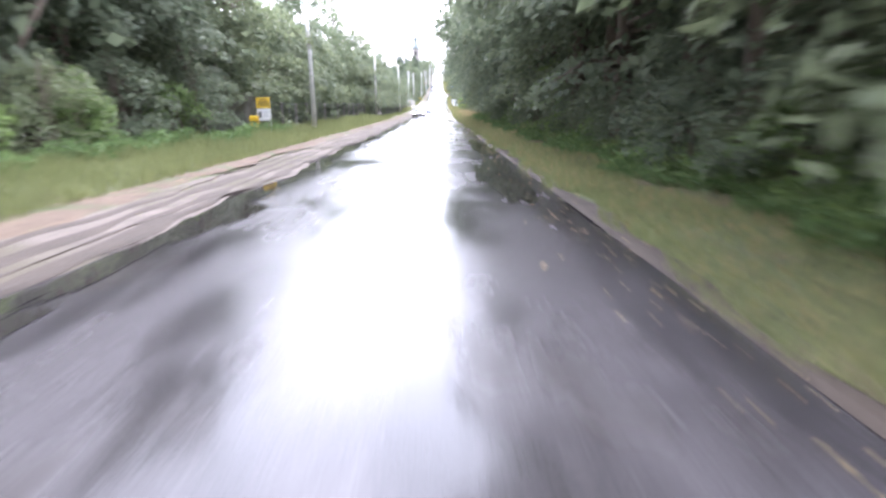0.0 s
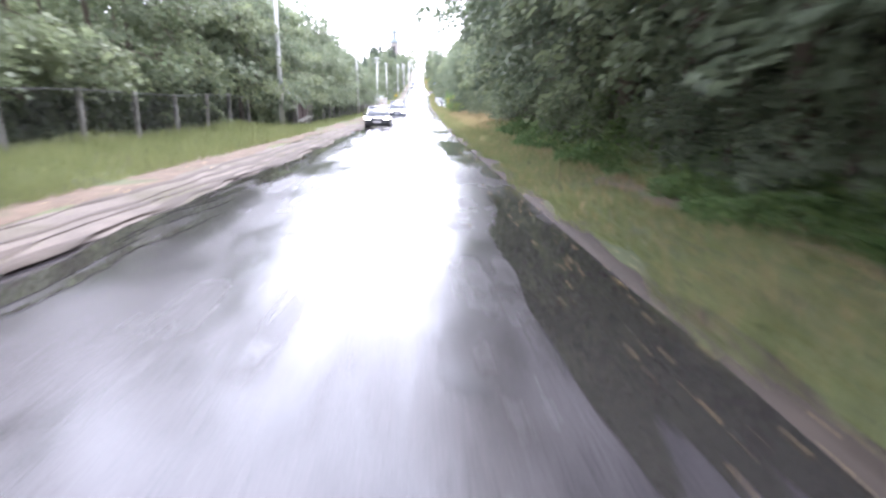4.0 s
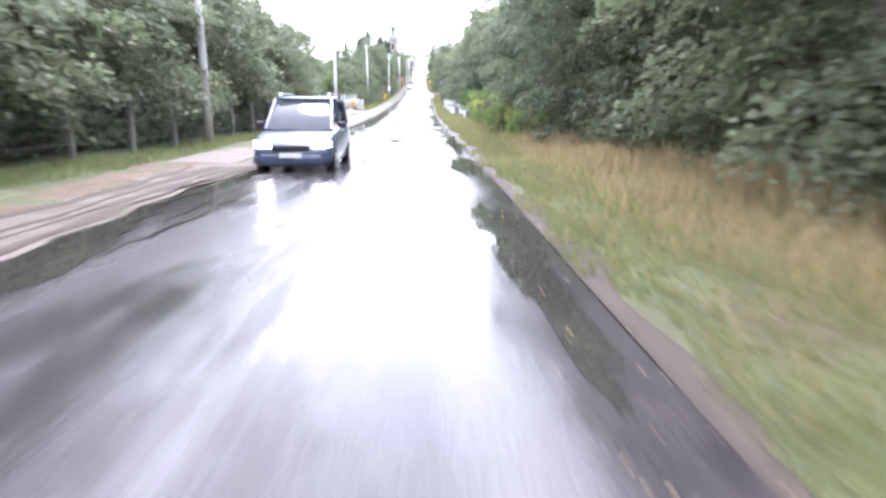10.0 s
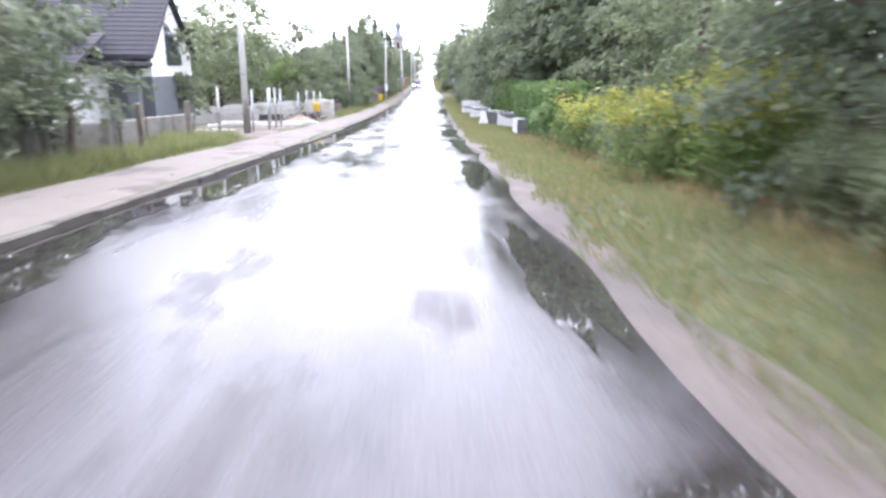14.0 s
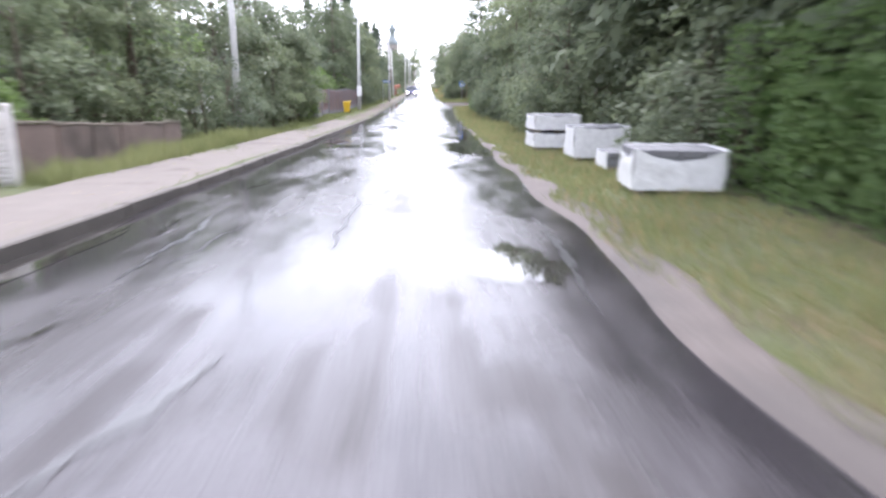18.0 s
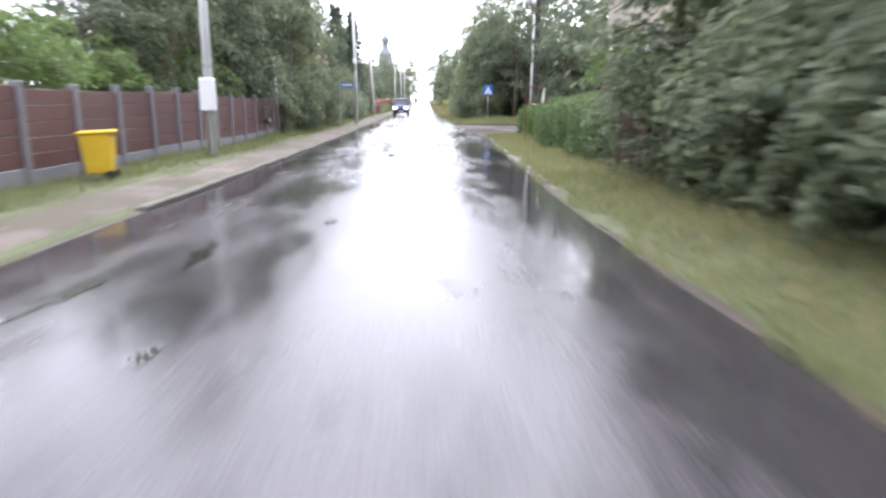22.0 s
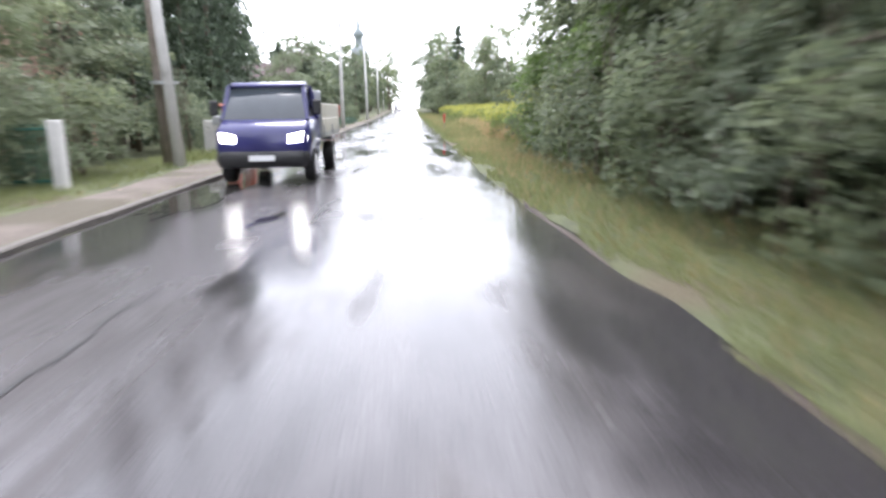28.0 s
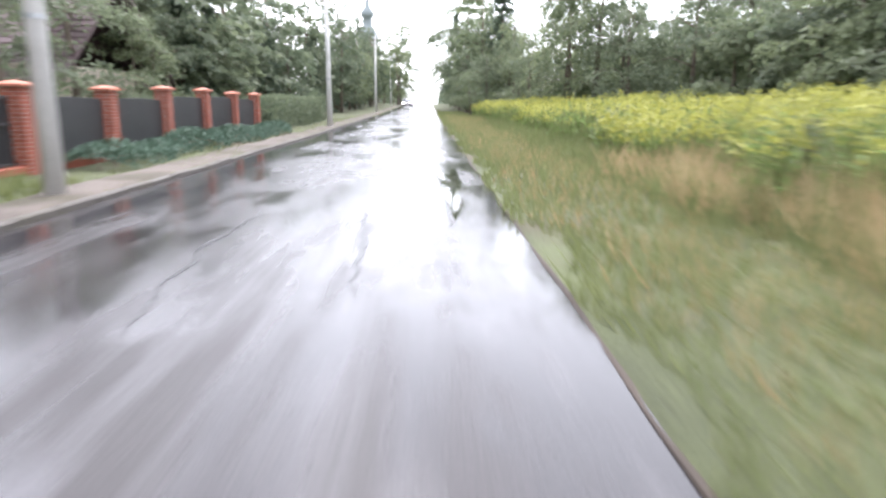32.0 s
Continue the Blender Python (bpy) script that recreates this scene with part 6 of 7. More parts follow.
hedge("hedge", 5.9, 193.5, 201.5, 2.0, 2.3, 7500, 0.13, "leaf_fresh", "clipped dark green hedge at the verge")
hedge("hedge", 6.4, 202, 219, 2.2, 2.4, 12000, 0.13, "leaf_fresh", "long overgrown green hedge behind the pallets", 0.2, 0.5)
hedge("hedge", 5.7, 269.2, 279, 2.0, 1.75, 8500, 0.12, "leaf_mid", "shaggy green garden hedge", 0.2, -0.1)
hedge("hedge", 6.0, 279.3, 287, 1.5, 1.35, 5000, 0.12, "leaf_light", "light green garden hedge beside the side road", 0.15)
hedge("hedge", -7.5, 346.2, 352.4, 1.3, 1.3, 4000, 0.15, "leaf", "overgrown leafy hedge on an old fence", 0.3)
hedge("hedge", -6.5, 353.7, 363.6, 1.4, 0.95, 5000, 0.15, "leaf", "overgrown climbing greenery over a brick fence", 0.35)
hedge("hedge", -7.3, 392, 409, 1.4, 1.55, 8500, 0.12, "leaf_dark", "neatly clipped green hedge", 0.06, 0.1)
hp = thing("gate_post", 5.2, 287.6, label="dark post with a pale bent pipe at the hedge's end", category="post")
part("post", box_mesh(0.2, 0.2, 1.35, 0.02, "wood"), "wood", hp)
part("pipe", tube([(0, -0.12, 0), (0, -0.12, 1.5), (0.1, -0.12, 1.6), (0.25, -0.12, 1.58)], [0.035] * 4, 7), "metal", hp, smooth=True)
goal = thing("frame_stand", 4.2, 278.75, rz=23, label="rusty red square steel frame with a hanging white cloth", category="frame")
for p0, p1 in (((0, 0, -0.2), (0, 0, 2.36)), ((0, 0, 2.36), (0.93, 0, 2.36)), ((0.93, 0, 2.36), (0.93, 0, -0.2)), ((0, 0, 1.76), (0.93, 0, 1.76))):
    part("bar", tube([p0, p1], [0.016, 0.016], 6), "rust", goal)
part("cloth", prism([(0.72, 1.66), (0.88, 1.72), (0.915, 2.33), (0.84, 2.25)], 0.02), "sign_white", goal, "white cloth hung on the frame")

trunk_tree = thing("tree", 6.3, 289.6, label="tall dark tree trunk with a white band, its crown high up", category="tree")
part("trunk", tube([(0, 0, -0.3), (0.02, 0, 0.4), (0.06, 0, 3.0), (0.1, 0.1, 7.5), (0.3, 0.2, 12)], [0.26, 0.19, 0.17, 0.14, 0.04], 12), "dark_bark", trunk_tree, smooth=True)
part("band", tube([(0.03, 0, 1.75), (0.035, 0, 1.9)], [0.195, 0.192], 12), "sign_white", trunk_tree, "white painted band")
tp, tc = crown_points(2600, 13.0, 6.2, 3.0, 46, 0.5)
quads("crown", leaves(tp, 0.26, droop=0.3), "leaf_dark", trunk_tree)
part("limb", join(*[tube([(0.08, 0.05, max(4.5, q[2] - 1.8)), tuple(q)], [0.07, 0.02], 5) for q in tc[::5]]), "bark", trunk_tree)

crossing = thing("crossing_sign", 5.15, 305.2, rz=3, label="blue square pedestrian crossing sign on a steel post", category="sign")
part("post", tube([(0, 0, -0.2), (0, 0, 2.8)], [0.035, 0.035], 8), "metal", crossing, smooth=True)
pl = part("plate", box_mesh(0.86, 0.02, 0.86, 0.004, "sign_blue"), "sign_blue", crossing, "blue sign plate", at=Matrix.Translation((0, -0.05, 2.06)) @ Matrix.Diagonal((0.85, 1, 0.85, 1)))
part("triangle", prism([(-0.36, 0.1), (0.36, 0.1), (0, 0.76)], 0.006, "y", -0.018), "sign_white", pl, "white triangle")
part("symbol", prism([(-0.06, 0.2), (0.06, 0.2), (0.05, 0.48), (-0.03, 0.48)], 0.004, "y", -0.024), "sign_black", pl, "plain dark bar")
for k in range(4):
    part("stripe", box_mesh(0.07, 0.004, 0.05, 0.001, "sign_black"), "sign_black", pl, at=(-0.21 + 0.14 * k, -0.022, 0.13))
part("back_plate", box_mesh(0.5, 0.02, 0.3, 0.004, "metal"), "metal", crossing, at=(0, 0.06, 2.2))
name_sign = thing("street_sign", -5.35, 298.4, rz=4, label="blue street name plate on a thin post", category="sign")
part("post", tube([(-0.5, 0, -0.2), (-0.5, 0, 3.2)], [0.03, 0.03], 8), "metal", name_sign)
npl = part("plate", box_mesh(0.95, 0.02, 0.24, 0.004, "sign_blue"), "sign_blue", name_sign, "blue name plate", at=(0, -0.04, 2.75))
part("bar", box_mesh(0.7, 0.004, 0.07, 0.001, "sign_white"), "sign_white", npl, at=(0, -0.012, 0.085))


# ---------------------------------------------------------------- west side, far part: houses, brick fence
pink = thing("house", 0, 0, float(road_z(338)), label="salmon-pink flat-roofed two-storey house among trees", category="house")
part("wall", box_mesh(6.2, 8.0, 7.6, 0.03, "pink_wall"), "pink_wall", pink, at=(-15.9, 342.0, 0))
part("flat_roof", box_mesh(6.8, 8.6, 0.22, 0.03, "roof_dark"), "roof_dark", pink, at=(-15.9, 342.0, 7.604))
part("balcony", box_mesh(1.6, 1.3, 1.0, 0.02, "grey_wall"), "grey_wall", pink, "dark grey balcony", at=(-13.7, 337.4, 2.8))
part("balcony_roof", box_mesh(2.0, 1.6, 0.15, 0.02, "roof_dark"), "roof_dark", pink, at=(-13.7, 337.3, 4.2))
for x, z, hh in ((-14.0, 4.7, 1.7), (-14.3, 6.5, 0.8), (-16.8, 4.7, 1.5)):
    window(pink, x, z, 0.7, hh, 337.97, "y", "brown", 0)
barn = thing("house", 0, 0, float(road_z(320)), label="grey house with a steep dark roof behind bushes", category="house")
part("wall", box_mesh(5.0, 6.0, 3.2, 0.03, "concrete"), "concrete", barn, at=(-13.6, 321.0, 0))
gable_roof(barn, -16.1, -11.1, 318.0, 324.0, 3.1, 6.3, "roof_dark", "y", 0.5, 0.2, 12)
part("gable", prism([(-16.05, 3.204), (-11.15, 3.204), (-13.6, 6.1)], 5.9, "y", 318.05), "grey_wall", barn, "dark boarded gable")
window(barn, -12.6, 1.4, 0.9, 1.2, 317.97, "y", "wood", 1)
red_house = thing("house", 0, 0, float(road_z(388)) - 0.2, label="low house with a large faded red roof", category="house")
part("wall", box_mesh(8.6, 9.6, 2.8, 0.03, "beige_wall"), "beige_wall", red_house, at=(-16.3, 388.0, 0))
gable_roof(red_house, -20.6, -12.0, 383.2, 392.8, 2.6, 6.3, "roof_red", "x", 0.6, 0.2, 18)


def brick_post(parent, x, y, z, h=1.75, name="post"):
    """A square pier of single bricks round a mortar core, with a clay cap."""
    p = part(name, box_mesh(0.38, 0.38, h, 0.004, "mortar"), "mortar", parent, "brick pier with clay cap", at=(x, y, z - 0.1))
    rows = int((h - 0.02) / 0.08)
    for k in range(rows):
        for s in range(4):
            a = s * 90
            b = part("brick", box_mesh(0.255, 0.12, 0.068, 0.006, "brick"), "brick", p)
            off = 0.0725 if k % 2 else -0.0725
            b.matrix_basis = pose(0, 0, 0, 0, 0, a) @ pose(off, -0.142, 0.01 + k * 0.08)
    part("cap", ([(-0.27, -0.27, h), (0.27, -0.27, h), (0.27, 0.27, h), (-0.27, 0.27, h), (-0.27, -0.27, h + 0.05), (0.27, -0.27, h + 0.05), (0.27, 0.27, h + 0.05), (-0.27, 0.27, h + 0.05), (0, 0, h + 0.13)], [(3, 2, 1, 0), (0, 1, 5, 4), (1, 2, 6, 5), (2, 3, 7, 6), (3, 0, 4, 7), (4, 5, 8), (5, 6, 8), (6, 7, 8), (7, 4, 8)]), "cap", p, "weathered clay cap")
    return p


brick_fence = thing("fence", -7.2, 363.9, label="brick piers with black panels between them", category="fence")
f0 = float(ground_z(-7.2, 363.9))
posts = [364.4, 367.7, 373.2, 376.8, 380.4, 383.95, 387.5, 391.0]
for k, y in enumerate(posts):
    z = float(ground_z(-7.2, y)) - f0
    brick_post(brick_fence, 0, y - 363.9, z, 1.78)
    if k + 1 < len(posts) and k != 1:
        ln = posts[k + 1] - y
        part("footing", box_mesh(0.26, ln - 0.4, 0.3, 0.01, "brick"), "brick", brick_fence, "low brick footing", at=(0, y - 363.9 + ln / 2, z - 0.06))
        n = int((ln - 0.4) / 0.12)
        for j in range(n):
            part("panel_board", box_mesh(0.025, 0.112, 1.2 + 0.04 * math.sin(j * math.pi / n), 0.004, "black"), "black", brick_fence, at=(0, y - 363.9 + 0.26 + 0.12 * j, z + 0.27))
iron_gate = thing("gate", -7.2, 370.45, label="closed black iron double gate between brick piers", category="gate")
for s in (-1, 1):
    leaf_ = part("leaf", box_mesh(0.05, 2.4, 0.06, 0.01, "black"), "black", iron_gate, at=(0, s * 1.26, 0.15))
    part("top_rail", box_mesh(0.05, 2.4, 0.06, 0.01, "black"), "black", leaf_, at=(0, 0, 1.25))
    part("mid_rail", box_mesh(0.05, 2.4, 0.05, 0.01, "black"), "black", leaf_, at=(0, 0, 0.75))
    for k in range(15):
        part("bar", box_mesh(0.025, 0.025, 1.3, 0.004, "black"), "black", leaf_, at=(0.002, -1.15 + k * 0.164, 0.02))
    part("sheet", prism([(-1.17, 0.04), (1.17, 0.04)] + [(1.17 - 0.234 * k, 1.28 - 0.16 * math.sin(math.pi * k / 10)) for k in range(11)], 0.012, "x", -0.03), "black", leaf_, "black sheet with a sagging top edge")
part("threshold", box_mesh(0.3, 5.2, 0.16, 0.02, "brick"), "brick", iron_gate, "brick threshold", at=(0.02, 0, -0.02))

old_fence = thing("fence", -6.1, 341.2, label="overgrown brick piers with green wire mesh", category="fence")
o0 = float(ground_z(-6.1, 341.2))
for x, y, h in ((0, 0, 1.75), (-0.5, 4.4, 1.6), (-0.8, 8.0, 1.6), (-1.0, 11.9, 1.75)):
    brick_post(old_fence, x, y, float(ground_z(-6.1 + x, 341.2 + y)) - o0, h)
for a, b in (((0, 0.3), (-0.5, 4.1)), ((-0.5, 4.7), (-0.8, 7.7)), ((-0.8, 8.3), (-1.0, 11.6))):
    n = 10
    bars = [tube([(a[0] + (b[0] - a[0]) * k / n, a[1] + (b[1] - a[1]) * k / n, 0.1), (a[0] + (b[0] - a[0]) * k / n, a[1] + (b[1] - a[1]) * k / n, 1.35)], [0.012, 0.012], 5) for k in range(n + 1)]
    bars += [tube([(a[0], a[1], z), (b[0], b[1], z)], [0.02, 0.02], 5) for z in (0.15, 0.8, 1.35)]
    part("mesh_panel", join(*bars), "wood", old_fence, "thin rusty mesh panel")
slab_post = thing("gate_post", -6.9, 341.8, label="broad grey concrete slab standing by the fence", category="post")
part("slab", box_mesh(0.6, 0.14, 1.25, 0.03, "concrete"), "concrete", slab_post, at=(0, 0, -0.1))
letter = thing("letter_box", -6.35, 340.7, label="pale green metal letter box on a post", category="letter box")
part("post", tube([(0, 0, -0.1), (0, 0, 1.0)], [0.03, 0.03], 6), "metal", letter)
part("body", box_mesh(0.34, 0.24, 0.3, 0.02, "metal"), "metal", letter, at=(0, 0, 1.0))
green_gate = thing("gate", -7.4, 331.4, label="small green iron gate beside a pale concrete post", category="gate")
M["green_paint"] = material("dark_green_paint", (0.02, 0.10, 0.075), 0.5, vary=0.15)
for k in range(7):
    part("bar", box_mesh(0.03, 0.03, 1.25, 0.004, "green_paint"), "green_paint", green_gate, at=(-0.5 + 0.16 * k - 0.3, 0, 0.08))
for z in (0.15, 1.2):
    part("rail", box_mesh(1.1, 0.04, 0.05, 0.005, "green_paint"), "green_paint", green_gate, at=(-0.32, 0.0, z))
part("post", box_mesh(0.24, 0.24, 1.5, 0.02, "concrete"), "concrete", green_gate, at=(0.42, 0, -0.1))

marker = thing("marker_post", 2.33, 359.8, label="red plastic marker post standing in the grass", category="post")
part("stake", tube([(0, 0, -0.2), (0.01, 0, 0.72)], [0.025, 0.022], 8), "wood", marker)
part("marker", tube([(0.01, 0, 0.55), (0.01, 0, 0.58), (0.01, 0, 0.86), (0.01, 0, 0.88), (0.01, 0, 1.0), (0.01, 0, 1.06), (0.01, 0, 1.1)], [0.03, 0.055, 0.055, 0.078, 0.078, 0.06, 0.02], 14), "red", marker, "red plastic marker", smooth=True)
part("collar", tube([(0.01, 0, 0.78), (0.01, 0, 0.82)], [0.066, 0.066], 14), "red", marker)

# church tower far ahead
tower = thing("church_tower", -18.3, 580.0, label="old grey church tower with a green onion-domed spire", category="tower")
part("shaft", box_mesh(4.8, 4.8, 15.2, 0.08, "tower_wall"), "tower_wall", tower)
for z in (6.0, 10.6, 15.2):
    part("cornice", box_mesh(5.3, 5.3, 0.4, 0.08, "tower_wall"), "tower_wall", tower, at=(0, 0, z + 0.004))
for a in range(4):
    o = part("louvre_window", box_mesh(1.2, 0.12, 2.6, 0.05, "black"), "black", tower, at=pose(0, 0, 0, 0, 0, 90 * a) @ pose(0, -2.42, 11.6))
profile = [(0.0, 2.6), (0.8, 2.75), (1.8, 2.3), (2.6, 1.6), (3.2, 1.2), (5.2, 1.15), (5.4, 1.6), (6.2, 1.75), (7.0, 1.2), (7.7, 0.62), (9.6, 0.42), (11.6, 0.2)]
part("spire", tube([(0, 0, 15.6 + z) for z, r in profile], [r for z, r in profile], 12), "tower_roof", tower, "green copper onion spire", smooth=True)
part("cross", box_mesh(0.9, 0.08, 0.1, 0.01, "metal"), "metal", tower, at=(0, 0, 26.6))
tower.matrix_basis = tower.matrix_basis @ Matrix.Diagonal((1.25, 1.25, 1.3, 1))
nave = thing("church", -28.0, 600.0, label="grey church roof behind trees", category="church")
part("wall", box_mesh(12, 22, 7.0, 0.05, "tower_wall"), "tower_wall", nave)
gable_roof(nave, -6, 6, -11, 11, 7.0, 12.0, "roof_dark", "y", 0.4, 0.3, 16)


# ---------------------------------------------------------------- flowering field, creeping juniper, weeds
def flower_field(x0, x1, y0, y1, n, grow=1.0, leafy=4):
    """Goldenrod: leafy stalks with drooping yellow plumes, ragged at the field's edge."""
    y = rng.uniform(y0, y1, n)
    x = x0 + (x1 - x0) * rng.uniform(0, 1, n) ** 1.4 + 0.5 * np.sin(y * 0.9) + 0.3 * np.sin(y * 2.3)
    h = grow * rng.uniform(0.8, 1.35, n) * (1 + 0.2 * np.sin(x * 0.5 + y * 0.3) * np.sin(y * 0.7)) + 0.05 * (x - x0)
    a = rng.uniform(0, 2 * math.pi, n)
    b = np.stack([x, y, ground_z(x, y)], -1)
    top = b + np.stack([rng.normal(size=n) * 0.12, rng.normal(size=n) * 0.12, h], -1)
    s = np.stack([np.cos(a), np.sin(a), 0 * a], -1) * (0.025 if leafy == 4 else 0.01)
    v = np.stack([b - s, b + s, top + s * 0.3, top - s * 0.3], 1)
    tagged(quads("field_stalks", v, "blade", kind="stuff"), "green stalks of a goldenrod field", "field", kind="stuff")
    k = rng.integers(0, n, n * leafy)
    lp = b[k] + (top[k] - b[k]) * rng.uniform(0.1 if leafy > 4 else 0.25, 0.9, n * leafy)[:, None] + rng.normal(size=(n * leafy, 3)) * (0.06 + 0.012 * (leafy - 4))
    tagged(quads("field_leaves", leaves(lp, 0.19, 0.3), "leaf_light", kind="stuff"), "narrow green leaves of a goldenrod field", "field", kind="stuff")
    swath = 0.5 + 0.5 * np.sin(x * 0.55 + 1.3 * np.sin(y * 0.21)) * np.sin(y * 0.27 + 0.4 * x)
    keep = rng.uniform(0, 1, n) < (0.35 + 0.65 * swath) * np.clip((y - y0) / 6 + 0.15, 0, 1)
    if leafy > 4:
        keep = rng.uniform(0, 1, n) < 0.85
    top = top[keep]
    k = rng.integers(0, len(top), len(top) * (10 if leafy == 4 else 45))
    fp = top[k] + rng.normal(size=(len(k), 3)) * np.array([0.09, 0.09, 0.07]) * (1.0 if leafy == 4 else 1.7) - [0, 0, 0.03]
    tagged(quads("field_flowers", leaves(fp, 0.1, 0.6), "gold", kind="stuff"), "yellow goldenrod plumes", "flowers", kind="stuff")


flower_field(5.4, 17.0, 350, 425, 13500)
flower_field(4.2, 6.0, 349, 352, 250)
flower_field(4.4, 6.5, 161, 170, 70)
flower_field(4.7, 6.2, 176, 180, 75, 1.4, 26)
flower_field(4.9, 6.2, 184.5, 187.5, 50, 1.5, 26)
flower_field(4.6, 5.8, 335, 346, 90, 1.5, 24)
row(["shrub_a", "shrub_c"], 4.7, 5.6, 172, 190, 2.6, 0.5, 0.7)
row(["shrub_c", "light_a"], 4.7, 5.4, 331, 347, 2.4, 0.7, 0.9)
row(["tree_b", "orchard_a", "tree_b"], -17, -11, 394, 428, 2.4, 0.8, 1.05)
row(["orchard_a", "orchard_b"], -12.0, -10.5, 389, 398, 3.0, 0.7, 0.9)
blades("tall_grass", 2.4, 5.6, 353, 374, 5000, 0.35, 1.1, "dry", "tall pale dry grass before the flowers", 0.018)
blades("verge_grass", 2.2, 5.8, 352, 400, 16000, 0.25, 0.8, "blade", "tall rough grass at the edge of the flowers", 0.018)
blades("verge_grass", -0.02, 3.0, 348, 440, 60000, 0.1, 0.38, "blade", "rough grass along the tarmac edge", 0.012)
blades("verge_grass", -7.0, -5.4, 338, 372, 6000, 0.1, 0.45, "blade", "weeds before the overgrown fence", 0.025, False)
blades("verge_grass", 3.2, 13.0, 302.7, 313, 26000, 0.15, 0.5, "blade", "uncut grass at the corner of the side road", 0.018, False)
blades("verge_grass", 13.0, 34.0, 300.8, 312, 16000, 0.15, 0.5, "blade", "uncut grass along the side road", 0.025, False)
blades("verge_grass", 2.9, 6.2, 262, 286, 9000, 0.15, 0.5, "dry", "long dry grass before the hedge", 0.018, True)

row(["shrub_a", "shrub_b", "shrub_a"], -8.6, -7.9, 341.5, 363, 2.4, 0.6, 0.85)
for x, y, s in ((-11.0, 352, 0.8), (-12.5, 357, 0.95), (-11.5, 362, 0.85), (-13.5, 366.5, 0.9), (-15, 371, 1.0)):
    plant("conifer", x, y, s)
for x, y, s in ((-12.8, 308.5, 1.0), (-14.8, 313, 1.05), (-17.5, 319, 1.0)):
    plant("tree_b", x, y, s)
row(["shrub_b", "shrub_a"], -8.6, -7.8, 289.5, 304, 1.8, 0.9, 1.25)
row(["shrub_b", "shrub_a"], -8.8, -7.8, 304, 336, 1.8, 0.65, 0.85)
plant("light_a", 5.0, 63.0, 0.75)
plant("shrub_c", 4.6, 40.0, 0.9)
row(["shrub_b", "shrub_a", "orchard_b"], -10.4, -9.5, 219.5, 231, 1.8, 0.7, 0.95)
row(["shrub_b", "shrub_a", "orchard_b"], -9.0, -7.8, 232, 253, 1.8, 0.7, 1.0)
plant("shrub_c", -8.6, 220.3, 0.85)
row(["shrub_b", "shrub_a"], 5.2, 6.2, 233, 262, 1.7, 0.9, 1.3)
row(["shrub_b"], 9.5, 14, 310.5, 322, 1.5, 1.1, 1.5)
row(["shrub_b", "shrub_a"], 5.4, 6.6, 309.5, 347, 1.6, 1.0, 1.35)
row(["tree_c", "tree_b"], 7.4, 9.0, 311, 347, 3.2, 0.75, 0.95)
row(["orchard_b", "tree_c", "orchard_a"], 7.5, 14, 398, 445, 2.2, 0.9, 1.25)
row(["orchard_b", "orchard_a"], 14, 18, 352, 400, 4.0, 0.9, 1.15)
row(["shrub_b", "shrub_a"], -7.8, -7.0, 317, 329, 1.8, 0.75, 0.95)
for k, x, y, s in (("orchard_a", -9.7, 180.5, 1.1), ("orchard_a", -9.9, 175, 1.1), ("tree_b", 9.4, 313.5, 1.0), ("tree_b", 13.5, 314, 1.1), ("orchard_a", 12.2, 311.5, 1.1), ("tree_a", 18, 311, 1.1), ("tree_b", 22.5, 309, 1.1), ("tree_a", 7.2, 440, 1.2), ("tree_b", 8.2, 446, 1.15), ("conifer", 9.0, 436, 1.1)):
    plant(k, x, y, s)
row(["shrub_b", "shrub_a"], 6.0, 6.8, 220, 234, 1.6, 0.8, 1.1)
row(["tree_d", "tree_e"], 8.0, 8.8, 219, 236, 3.6, 0.8, 0.95)
row(["shrub_b", "shrub_b", "shrub_a"], -8.7, -7.6, 287.5, 304, 1.7, 0.8, 1.1)
plant("tree_a", -5.0, 492, 1.0, 1.35)
plant("tree_b", -5.2, 508, 1.1, 1.3)
for x, y, q in ((-11, 428, 1.2), (-9.5, 440, 1.25), (-11.5, 452, 1.3), (-9.8, 464, 1.3), (-8.8, 476, 1.3)):
    plant("tree_b", x, y, 0.95, q)
plant("tree_d", 6.6, 458, 1.3)
plant("tree_d", 8.6, 466, 1.2)
plant("conifer", 5.6, 476, 1.15)
row(["shrub_c", "shrub_a"], 5.8, 9.0, 354, 384, 4.0, 0.45, 0.6)
plant("orchard_a", -8.9, 178.3, 1.0)
plant("orchard_a", -9.3, 182.2, 1.05)
plant("light_a", 6.7, 274.2, 0.66, 1.35)
plant("light_a", 6.6, 272.0, 0.6, 1.3)
plant("shrub_c", 6.5, 277.2, 0.8)
row(["shrub_b", "shrub_a", "orchard_a"], 5.0, 6.2, 255, 266.5, 1.5, 1.1, 1.5)
row(["tree_b", "tree_c"], 6.4, 7.4, 254, 267, 2.8, 0.9, 1.1)
for k, x, y, s in (("orchard_a", -7.9, 299.3, 1.0), ("orchard_a", -8.9, 303.6, 1.0), ("tree_c", -8.2, 295.0, 0.75), ("orchard_b", -7.8, 291.5, 1.1), ("tree_c", -9.6, 296.8, 0.9), ("tree_b", -10.4, 280, 0.95), ("orchard_a", -9.3, 284.2, 1.2), ("tree_c", -9.5, 277, 0.85)):
    plant(k, x, y, s, 1.4)
row(["light_a", "orchard_b", "light_a"], -10.4, -9.4, 268, 281, 2.4, 0.75, 0.95)
